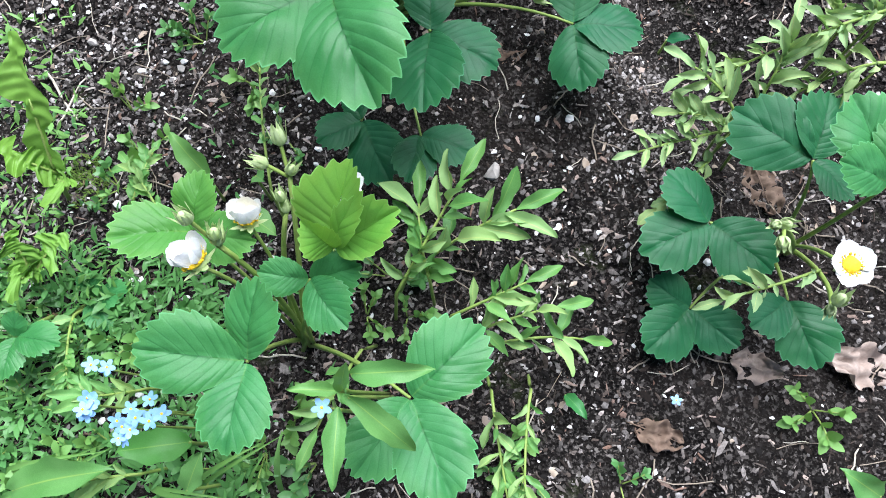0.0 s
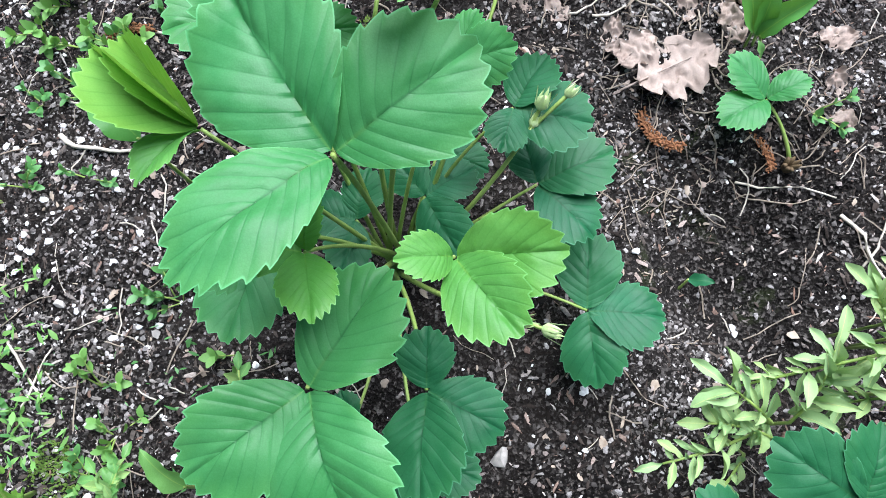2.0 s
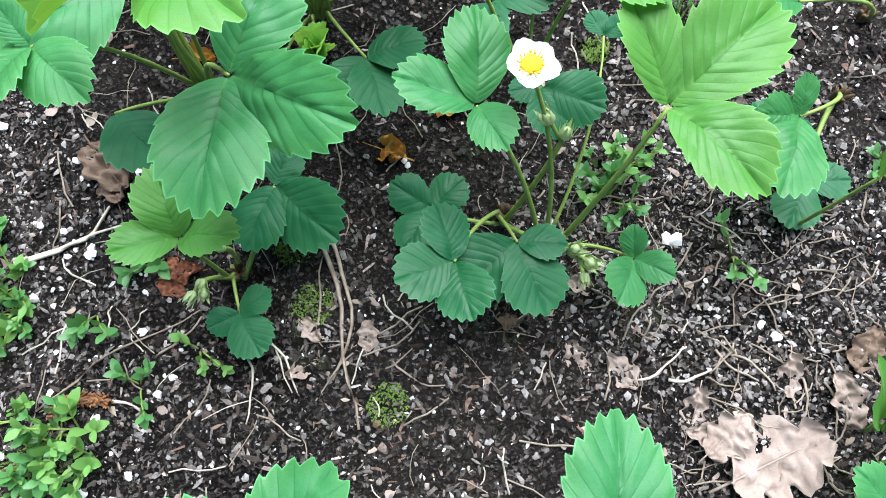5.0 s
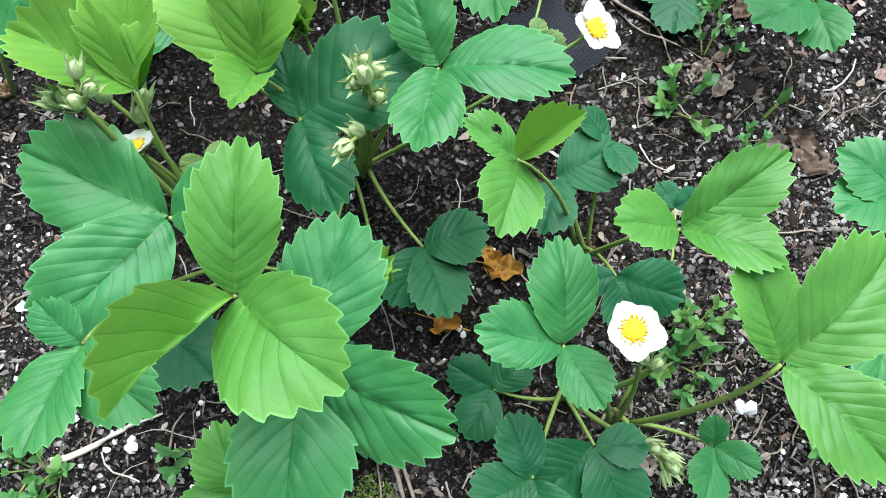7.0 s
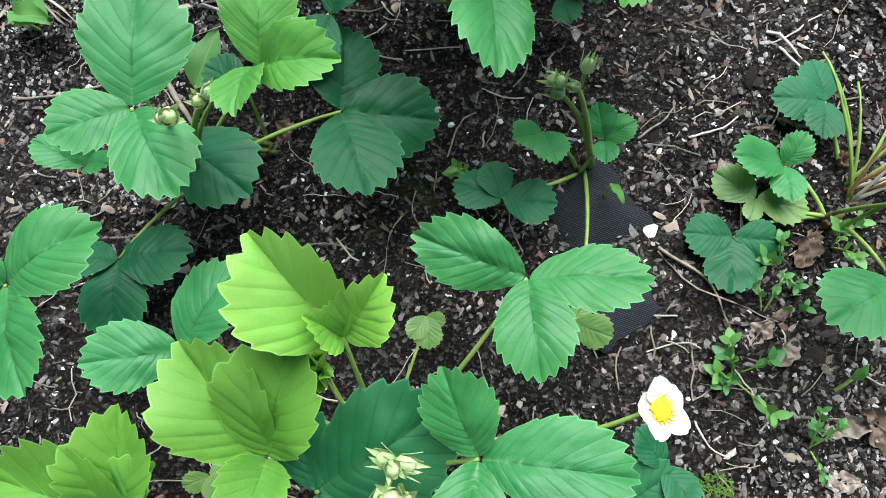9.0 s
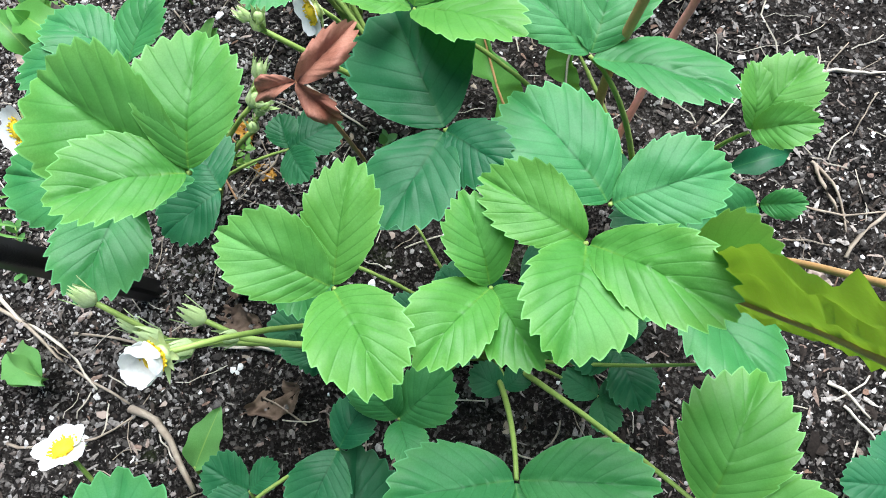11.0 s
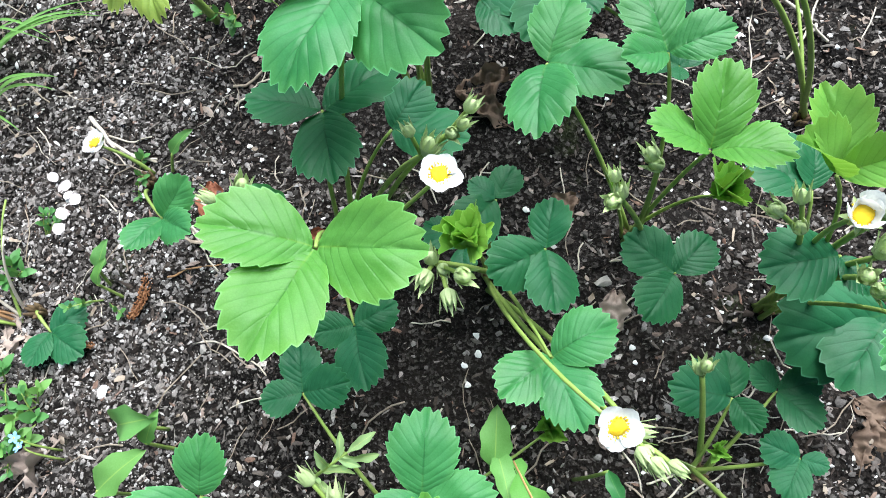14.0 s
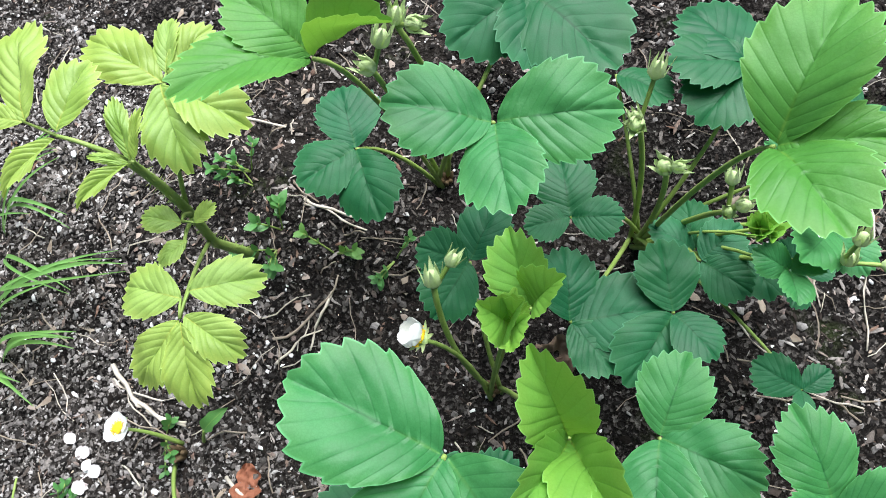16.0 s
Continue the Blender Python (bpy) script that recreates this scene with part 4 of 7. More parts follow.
plant = strawberry_plant(0.543, 1.321, -0.000, "large green strawberry plant without flowers in dark soil")
leaf(plant, 0.516, 1.330, 0.100, "d", (163, 0.051, 0.004, 0.70), (-136, 0.028, 0.004, 0.70))
leaf(plant, 0.535, 1.304, 0.080, "d", (-156, 0.037, 0.004), (-114, 0.024, 0.004))
leaf(plant, 0.571, 1.282, 0.090, "m", (179, 0.055, 0.012, 0.70), (-34, 0.018, 0.012, 0.70))
leaf(plant, 0.428, 1.333, 0.183, "d", (92, 0.056, 0.004), (-139, 0.045, 0.004), (-60, 0.030, 0.004))
leaf(plant, 0.476, 1.285, 0.175, "m", (108, 0.056, 0.012), (-6, 0.045, 0.012))
leaf(plant, 0.494, 1.345, 0.177, "m", (52, 0.061, 0.012, 0.72), (-44, 0.058, 0.012, 0.60), (117, 0.042, 0.012, 0.60))
leaf(plant, 0.551, 1.301, 0.150, "b", (-34, 0.022, 0.016), (71, 0.024, 0.016), (27, 0.033, 0.016))
leaf(plant, 0.510, 1.412, 0.120, "u", (101, 0.044, 0.022), (47, 0.051, 0.022), (19, 0.046, 0.022))
leaf(plant, 0.433, 1.380, 0.195, "b", (42, 0.038, 0.016, 0.76), (171, 0.026, 0.016, 0.60), (-51, 0.048, 0.016, 0.70))

plant = strawberry_plant(0.283, 1.438, -0.002, "large green strawberry plant with one white flower in dark soil")
leaf(plant, 0.343, 1.330, 0.221, "b", (129, 0.056, 0.016), (63, 0.042, 0.016), (-175, 0.037, 0.016))
leaf(plant, 0.297, 1.457, 0.126, "m", (130, 0.045, 0.012), (42, 0.039, 0.012), (176, 0.049, 0.012))
leaf(plant, 0.306, 1.398, 0.165, "u", (103, 0.028, 0.022), (154, 0.025, 0.022), (-118, 0.017, 0.022))
leaf(plant, 0.352, 1.418, 0.060, "d", (87, 0.022, 0.004), (8, 0.036, 0.004), (-77, 0.028, 0.004))
leaf(plant, 0.297, 1.366, 0.160, "m", (151, 0.052, 0.012), (-121, 0.048, 0.012), (-20, 0.033, 0.012))
leaf(plant, 0.318, 1.386, 0.100, "d", (-160, 0.037, 0.004), (101, 0.037, 0.004))
flower(plant, 0.252, 1.421, 0.150, 45, -151, 0.026)
bud(plant, 0.294, 1.442, 0.130)
bud(plant, 0.321, 1.442, 0.130)
bud(plant, 0.308, 1.431, 0.120)
bud(plant, 0.348, 1.420, 0.110)
bud(plant, 0.344, 1.412, 0.100)

plant = strawberry_plant(0.418, 1.518, -0.000, "medium green strawberry plant with one white flower in dark soil")
leaf(plant, 0.449, 1.501, 0.150, "b", (68, 0.031, 0.016), (-12, 0.033, 0.016), (-115, 0.033, 0.016))
leaf(plant, 0.451, 1.527, 0.100, "m", (66, 0.039, 0.012), (-172, 0.027, 0.012), (-22, 0.035, 0.012))
leaf(plant, 0.358, 1.561, 0.115, "m", (59, 0.026, 0.012), (-161, 0.037, 0.012), (-81, 0.040, 0.012))
leaf(plant, 0.391, 1.484, 0.122, "m", (129, 0.032, 0.012), (-45, 0.030, 0.012), (-135, 0.035, 0.012))
leaf(plant, 0.400, 1.600, 0.054, "d", (78, 0.029, 0.004), (173, 0.024, 0.004), (-8, 0.028, 0.004))
flower(plant, 0.393, 1.520, 0.140, 10, 175, 0.016)
young_leaf(plant, 0.523, 1.536, 0.040, 0.020)
bud(plant, 0.408, 1.529, 0.130)
bud(plant, 0.410, 1.515, 0.120)
bud(plant, 0.384, 1.542, 0.130)

plant = strawberry_plant(0.526, 1.638, -0.000, "medium green strawberry plant with one white flower in dark soil")
leaf(plant, 0.532, 1.568, 0.090, "m", (-162, 0.033, 0.012), (8, 0.034, 0.012), (-90, 0.037, 0.012))
leaf(plant, 0.552, 1.623, 0.083, "d", (60, 0.028, 0.004), (-173, 0.034, 0.004), (-102, 0.035, 0.004))
leaf(plant, 0.541, 1.669, 0.057, "d", (41, 0.023, 0.004), (-153, 0.033, 0.004), (126, 0.019, 0.004))
leaf(plant, 0.513, 1.647, 0.060, "d", (126, 0.027, 0.004), (-112, 0.018, 0.004))
flower(plant, 0.538, 1.528, 0.150, 30, -84, 0.021)
young_leaf(plant, 0.510, 1.624, 0.130, 0.030)
bud(plant, 0.556, 1.514, 0.100)
bud(plant, 0.552, 1.523, 0.100)
bud(plant, 0.492, 1.626, 0.120)

plant = strawberry_plant(0.597, 1.486, -0.000, "medium green strawberry plant with pale buds in dark soil")
leaf(plant, 0.587, 1.451, 0.098, "m", (1, 0.039, 0.012), (-169, 0.036, 0.012), (-75, 0.038, 0.012))
leaf(plant, 0.620, 1.519, 0.049, "d", (72, 0.025, 0.004), (150, 0.034, 0.004), (-79, 0.021, 0.004))
leaf(plant, 0.647, 1.514, 0.040, "d", (-68, 0.027, 0.004), (115, 0.019, 0.004), (-7, 0.025, 0.004))
leaf(plant, 0.640, 1.479, 0.045, "d", (137, 0.022, 0.004), (-39, 0.013, 0.004), (-142, 0.023, 0.004))
young_leaf(plant, 0.604, 1.496, 0.030, 0.014)
bud(plant, 0.597, 1.536, 0.090)

plant = strawberry_plant(0.444, 1.687, -0.000, "large green strawberry plant with one white flower in dark soil")
leaf(plant, 0.439, 1.626, 0.057, "d", (6, 0.027, 0.004), (173, 0.024, 0.004), (-95, 0.038, 0.004))
leaf(plant, 0.450, 1.632, 0.175, "b", (152, 0.044, 0.016, 0.76), (-28, 0.047, 0.016, 0.84), (-133, 0.050, 0.016, 0.78))
leaf(plant, 0.467, 1.711, 0.142, "d", (151, 0.037, 0.004), (-97, 0.040, 0.004), (15, 0.043, 0.004))
leaf(plant, 0.496, 1.708, 0.107, "d", (-33, 0.043, 0.004), (36, 0.031, 0.004))
leaf(plant, 0.499, 1.731, 0.195, "m", (136, 0.058, 0.012, 0.80), (-137, 0.056, 0.012, 0.76), (-67, 0.058, 0.012, 0.74))
flower(plant, 0.508, 1.652, 0.155, 8, -29, 0.021)
bud(plant, 0.520, 1.672, 0.150)
bud(plant, 0.506, 1.671, 0.140)
bud(plant, 0.413, 1.680, 0.130)
bud(plant, 0.496, 1.622, 0.120)

plant = strawberry_plant(0.621, 1.633, -0.000, "medium green strawberry plant with pale buds in dark soil")
leaf(plant, 0.616, 1.590, 0.064, "d", (120, 0.034, 0.004), (26, 0.030, 0.004), (-144, 0.032, 0.004))
leaf(plant, 0.622, 1.621, 0.153, "b", (146, 0.029, 0.016), (60, 0.036, 0.016), (-41, 0.030, 0.016))
leaf(plant, 0.586, 1.712, 0.112, "m", (50, 0.039, 0.012), (-46, 0.043, 0.012), (-120, 0.048, 0.012))
leaf(plant, 0.625, 1.671, 0.156, "m", (90, 0.037, 0.012), (-8, 0.028, 0.012), (178, 0.024, 0.012))
young_leaf(plant, 0.637, 1.611, 0.110, 0.028)
young_leaf(plant, 0.607, 1.647, 0.050, 0.016)
bud(plant, 0.612, 1.633, 0.120)
bud(plant, 0.588, 1.624, 0.120)

plant = strawberry_plant(0.680, 1.560, -0.000, "large green strawberry plant with one white flower in dark soil")
leaf(plant, 0.648, 1.586, 0.180, "u", (147, 0.024, 0.016), (85, 0.032, 0.016), (-12, 0.024, 0.016))
leaf(plant, 0.685, 1.600, 0.100, "d", (127, 0.035, 0.004), (96, 0.036, 0.004), (63, 0.025, 0.004))
leaf(plant, 0.669, 1.563, 0.120, "d", (171, 0.040, 0.004), (-85, 0.021, 0.004))
leaf(plant, 0.707, 1.532, 0.070, "d", (176, 0.059, 0.004), (-150, 0.050, 0.004))
leaf(plant, 0.664, 1.520, 0.160, "m", (-173, 0.032, 0.012), (117, 0.027, 0.012), (65, 0.017, 0.012))
flower(plant, 0.638, 1.566, 0.195, 112, 172, 0.020)
bud(plant, 0.647, 1.577, 0.140)
bud(plant, 0.661, 1.549, 0.140)
bud(plant, 0.663, 1.566, 0.170)
bud(plant, 0.671, 1.555, 0.140)

plant = strawberry_plant(0.543, 1.915, -0.000, "large green strawberry plant with pale buds in dark soil")
leaf(plant, 0.495, 1.910, 0.092, "d", (87, 0.042, 0.004), (-163, 0.038, 0.004), (-90, 0.046, 0.004))
leaf(plant, 0.561, 1.857, 0.168, "m", (156, 0.048, 0.012), (-18, 0.054, 0.012), (-101, 0.046, 0.012))
leaf(plant, 0.500, 1.867, 0.235, "b", (-171, 0.046, 0.016, 0.62), (126, 0.032, 0.016, 0.80), (-17, 0.030, 0.016, 0.42))
leaf(plant, 0.629, 1.993, 0.070, "d", (-160, 0.063, 0.004), (-104, 0.062, 0.004), (-67, 0.082, 0.004))
bud(plant, 0.518, 1.879, 0.200)
bud(plant, 0.533, 1.897, 0.200)

plant = strawberry_plant(0.649, 1.829, -0.000, "large green strawberry plant with one white flower in dark soil")
young_leaf(plant, 0.673, 1.785, 0.100, 0.022)
leaf(plant, 0.626, 1.783, 0.235, "b", (43, 0.044, 0.016), (-33, 0.027, 0.016), (-98, 0.037, 0.016))
leaf(plant, 0.589, 1.824, 0.108, "d", (77, 0.035, 0.004), (-21, 0.026, 0.004), (175, 0.024, 0.004))
leaf(plant, 0.571, 1.776, 0.095, "d", (73, 0.038, 0.004), (-11, 0.047, 0.004), (-70, 0.033, 0.004))
leaf(plant, 0.619, 1.763, 0.100, "d", (79, 0.036, 0.004), (-144, 0.043, 0.004), (-71, 0.028, 0.004))
leaf(plant, 0.676, 1.709, 0.060, "d", (129, 0.028, 0.004), (16, 0.018, 0.004), (-122, 0.013, 0.004))
leaf(plant, 0.712, 1.766, 0.050, "d", (-7, 0.016, 0.004), (-140, 0.023, 0.004), (103, 0.023, 0.004))
leaf(plant, 0.717, 1.877, 0.100, "d", (160, 0.046, 0.004), (106, 0.052, 0.004), (-152, 0.047, 0.004))
leaf(plant, 0.650, 1.903, 0.090, "d", (-51, 0.035, 0.004))
leaf(plant, 0.654, 1.789, 0.070, "d", (21, 0.028, 0.004), (-60, 0.030, 0.004))
leaf(plant, 0.658, 1.798, 0.060, "d", (76, 0.030, 0.004), (134, 0.028, 0.004))
leaf(plant, 0.680, 1.764, 0.100, "m", (139, 0.020, 0.012), (-3, 0.017, 0.012), (-117, 0.020, 0.012))
leaf(plant, 0.687, 1.791, 0.060, "d", (-154, 0.032, 0.004), (-98, 0.034, 0.004))
leaf(plant, 0.722, 1.816, 0.080, "m", (131, 0.023, 0.012), (-9, 0.012, 0.012), (-120, 0.032, 0.012))
leaf(plant, 0.708, 1.776, 0.100, "m", (-158, 0.031, 0.012), (-90, 0.026, 0.012), (48, 0.013, 0.012))
flower(plant, 0.693, 1.779, 0.120, 25, -49, 0.016)
bud(plant, 0.633, 1.852, 0.130)
bud(plant, 0.627, 1.817, 0.150)
bud(plant, 0.652, 1.794, 0.130)
bud(plant, 0.701, 1.757, 0.110)

plant = strawberry_plant(0.525, 1.768, -0.000, "large green strawberry plant with one white flower in dark soil")
leaf(plant, 0.538, 1.723, 0.215, "u", (98, 0.028, 0.022, 0.58), (-151, 0.029, 0.022, 0.55), (-84, 0.029, 0.022, 0.55))
leaf(plant, 0.534, 1.763, 0.205, "u", (145, 0.012, 0.022), (18, 0.006, 0.022))
leaf(plant, 0.534, 1.822, 0.100, "d", (45, 0.034, 0.004), (145, 0.029, 0.004), (-139, 0.035, 0.004))
leaf(plant, 0.537, 1.770, 0.160, "y", (135, 0.014, 0.022), (61, 0.013, 0.022), (-7, 0.008, 0.022))
leaf(plant, 0.549, 1.778, 0.150, "u", (88, 0.031, 0.022), (11, 0.016, 0.022))
flower(plant, 0.499, 1.786, 0.130, 140, 145, 0.022)
bud(plant, 0.513, 1.801, 0.150)

plant = strawberry_plant(0.320, 1.795, -0.006, "small green strawberry plant with one white flower in dark soil")
leaf(plant, 0.346, 1.731, 0.056, "m", (29, 0.029, 0.012), (-138, 0.027, 0.012), (-49, 0.029, 0.012))
flower(plant, 0.303, 1.816, 0.030, 15, 129, 0.020)

plant = strawberry_plant(0.216, 1.733, -0.020, "small green strawberry plant without flowers in dark soil")
leaf(plant, 0.226, 1.713, -0.012, "d", (18, 0.028, 0.004), (-130, 0.026, 0.004), (-51, 0.032, 0.004))

plant = strawberry_plant(0.453, 1.143, -0.000, "small green strawberry plant with pale buds in dark soil")
leaf(plant, 0.402, 1.051, 0.040, "p", (-41, 0.023, 0.000), (35, 0.016, 0.000), (-142, 0.018, 0.000))
leaf(plant, 0.394, 1.132, 0.030, "d", (138, 0.030, 0.004), (-29, 0.031, 0.004), (90, 0.023, 0.004))
leaf(plant, 0.463, 1.144, 0.030, "m", (87, 0.019, 0.012), (6, 0.018, 0.012), (-118, 0.017, 0.012))
leaf(plant, 0.426, 1.155, 0.050, "m", (-98, 0.022, 0.012), (-174, 0.020, 0.012))
bud(plant, 0.434, 1.161, 0.080)
bud(plant, 0.444, 1.161, 0.080)

plant = strawberry_plant(-0.089, 0.417, -0.002, "small green strawberry plant without flowers in dark soil")
leaf(plant, -0.063, 0.428, -0.005, "m", (81, 0.019, 0.012), (-12, 0.030, 0.012), (-71, 0.028, 0.012))
leaf(plant, -0.100, 0.407, 0.030, "m", (-25, 0.033, 0.012), (-107, 0.027, 0.012), (60, 0.016, 0.012))

plant = strawberry_plant(0.509, 0.562, -0.013, "small green strawberry plant without flowers in dark soil")
leaf(plant, 0.501, 0.609, 0.012, "m", (115, 0.040, 0.012), (4, 0.028, 0.012), (-169, 0.041, 0.012))

plant = strawberry_plant(0.631, 0.905, -0.000, "medium green strawberry plant without flowers in dark soil")
leaf(plant, 0.519, 0.885, 0.100, "m", (124, 0.037, 0.012), (173, 0.038, 0.012))

plant = strawberry_plant(0.605, 1.086, -0.000, "small green strawberry plant without flowers in dark soil")
leaf(plant, 0.607, 1.124, 0.012, "d", (156, 0.034, 0.004), (78, 0.029, 0.004), (-126, 0.027, 0.004))

plant = strawberry_plant(0.441, 1.430, -0.000, "small green strawberry plant with one white flower in dark soil")
leaf(plant, 0.423, 1.441, 0.060, "d", (140, 0.033, 0.004), (25, 0.038, 0.004), (-117, 0.022, 0.004))
flower(plant, 0.396, 1.417, 0.165, 72, -164, 0.024)
bud(plant, 0.367, 1.447, 0.130)
bud(plant, 0.400, 1.525, 0.100)
bud(plant, 0.402, 1.510, 0.090)
bud(plant, 0.412, 1.537, 0.100)

plant = strawberry_plant(0.761, 1.669, -0.000, "small green strawberry plant with pale buds in dark soil")
leaf(plant, 0.794, 1.850, 0.050, "d", (117, 0.022, 0.004), (-65, 0.021, 0.004))
bud(plant, 0.693, 1.689, 0.160)
bud(plant, 0.691, 1.696, 0.140)

# ---- loose things on the soil ----
odd = random.Random(21)


def lump(name, mat, seed, flat):
    bm = bmesh.new()
    bmesh.ops.create_icosphere(bm, subdivisions=1, radius=0.5)
    rnd = random.Random(seed)
    for v in bm.verts:
        v.co *= rnd.uniform(0.68, 1.2)
        v.co.x *= rnd.uniform(0.95, 1.05)
        v.co.z *= flat
    me = bpy.data.meshes.new(name)
    bm.to_mesh(me)
    bm.free()
    me.materials.append(mat)
    return me


CHIPS = [lump("white_chip", STONE, s, 0.45) for s in range(6)]
STONES = [lump("pebble", STONE_GREY, 20 + s, 0.6) for s in range(4)]


def chip(x, y, size):
    ob = new("white_chip", CHIPS[odd.randrange(6)])
    ob.matrix_basis = Matrix.Translation((x, y, floor_at(x, y) + 0.12 * size)) @ Euler((odd.uniform(-0.3, 0.3), odd.uniform(-0.3, 0.3), odd.uniform(0, 6))).to_matrix().to_4x4() @ Matrix.Diagonal((size * 1.1, size * odd.uniform(0.7, 0.95), size, 1))
    tagged(ob, "small angular white chip lying on dark soil", "stone chip", "white chips on the soil")


def stone(x, y, size):
    ob = new("pebble", STONES[odd.randrange(4)])
    ob.matrix_basis = Matrix.Translation((x, y, floor_at(x, y) + 0.15 * size)) @ Euler((0, 0, odd.uniform(0, 6))).to_matrix().to_4x4() @ Matrix.Diagonal((size, size * 0.75, size, 1))
    tagged(ob, "dull grey pebble half sunk in the soil", "pebble", "grey pebbles on the soil")


TWIGS = {"s": (STRAW, "bleached dry straw lying on the soil"), "t": (TWIG, "thin brown dry twig lying on the soil"),
         "g": (TWIG, "grey-brown bent root lying on the soil"), "r": (STALK_BROWN, "reddish dry stalk lying on the soil")}


def twig(x0, y0, x1, y1, kind, thick):
    mat, label = TWIGS[kind]
    bm = bmesh.new()
    n = 9
    a, b = Vector((x0, y0, 0)), Vector((x1, y1, 0))
    side = (b - a).cross(Vector((0, 0, 1))).normalized()
    sway, wob = odd.uniform(-0.16, 0.16) * (b - a).length, odd.uniform(0, 9)
    pts = []
    for i in range(n):
        t = i / (n - 1)
        p = a.lerp(b, t) + side * (sway * 4 * t * (1 - t) + 0.02 * (b - a).length * math.sin(wob + 9 * t))
        p.z = floor_at(p.x, p.y) + thick * 0.5 + 0.002 * math.sin(math.pi * t)
        pts.append(p)
    tube(bm, pts, thick * 0.5, thick * 0.28, 6)
    tagged(part("twig" if kind != "s" else "straw", bm, mat), label, "twig" if kind != "s" else "straw", "dry stalks on the soil")


DRY = {"tan": (DEAD_TAN, "pale tan"), "brown": (DEAD, "dark brown"), "red": (DEAD_RED, "reddish withered"), "orange": (DEAD_ORANGE, "yellow-orange withered"), "rust": (RUST, "rust-brown crumbling")}


def dead_leaf(x, y, size, tint, form):
    """A dry curled leaf on the soil: plain, lobed like an oak's, or feathery."""
    mat, word = DRY[tint]
    bm = bmesh.new()
    turn = odd.uniform(0, 6.28)
    curl, ph = odd.uniform(0.7, 1.5) * (0.55 if form == "oak" else 1.0), odd.uniform(0, 9)
    if form == "fern":
        spine = bend((-0.5, 0, 0.05), (0.5, 0, 0.05), 0.02, 20, odd.uniform(-0.5, 0.5))
        tube(bm, spine, 0.05, 0.03, 6)
        for p in spine:
            for k in range(9):
                a, r = 2 * math.pi * k / 9 + odd.uniform(-0.4, 0.4), odd.uniform(0.06, 0.11)
                q = p + Vector((odd.uniform(-0.03, 0.03), r * math.cos(a), 0.7 * r * math.sin(a) + 0.02))
                tube(bm, [q, q + Vector((odd.uniform(-0.05, 0.05), 0.35 * r * math.cos(a), 0.03))], 0.024, 0.010, 4)
    else:
        rows, cols = 31, 12
        grid = []
        for i in range(rows):
            u = i / (rows - 1)
            w = 0.36 * math.sin(math.pi * (0.04 + 0.92 * u)) ** 0.7
            if form == "oak":
                w *= 0.62 + 0.62 * abs(math.sin(math.pi * (3.6 * u + 0.15))) ** 0.7 + 0.08 * math.sin(41 * u + ph)
            else:
                w *= 1 + 0.18 * math.sin(17 * u + ph)
            row = []
            for j in range(cols + 1):
                c = 2 * j / cols - 1
                p = Vector((u - 0.5, w * c, 0.0))
                z = 0.10 * math.sin(5 * u + ph) * curl + 0.20 * curl * c * c * (0.5 + 0.5 * math.sin(4 * u + ph)) + (0.10 if form == "oak" else 0.22) * noise.noise(Vector((7 * u, 4 * c, ph))) + 0.08 * noise.noise(Vector((19 * u, 8 * c, ph))) + 0.06
                p.z = z
                p.y *= 1 - 0.25 * curl * abs(c) * (0.6 + 0.4 * math.sin(3 * u + ph))
                row.append(bm.verts.new(p))
            grid.append(row)
        for a, b in zip(grid, grid[1:]):
            for j in range(cols):
                bm.faces.new((a[j], a[j + 1], b[j + 1], b[j]))
        tube(bm, bend((-0.7, 0.05, 0.02), (0.4, 0.0, 0.09), 0.02, 6), 0.016, 0.006, 5)
    m = Matrix.Translation((x, y, floor_at(x, y) + (0.005 if form == "oak" else 0.001))) @ Matrix.Rotation(turn, 4, "Z") @ Matrix.Diagonal((size, size, size * 0.8, 1))
    bm.transform(m)
    bmesh.ops.recalc_face_normals(bm, faces=bm.faces)
    ob = part("dead_leaf", bm, mat)
    tagged(ob, f"{word} dry {'oak leaf' if form == 'oak' else 'catkin' if form == 'fern' else 'curled leaf'} lying on the soil", "dead leaf", "dead leaves on the soil")


FADED_MESH = petal_mesh("fallen_petal", PETAL_PINK)


def fallen_petals(x, y, n):
    for k in range(n):
        px, py = x + odd.uniform(-0.008, 0.008), y + 0.011 * (k - n / 2) + odd.uniform(-0.003, 0.003)
        ob = new("fallen_petal", FADED_MESH)
        ob.matrix_basis = Matrix.Translation((px, py, floor_at(px, py) + 0.003)) @ Euler((odd.uniform(-0.2, 0.2), odd.uniform(-0.2, 0.2), odd.uniform(0, 6))).to_matrix().to_4x4() @ Matrix.Diagonal((odd.uniform(0.007, 0.010), odd.uniform(0.007, 0.010), 0.012, 1))
        tagged(ob, "white fallen flower petal on the soil", "petal", "fallen petals")


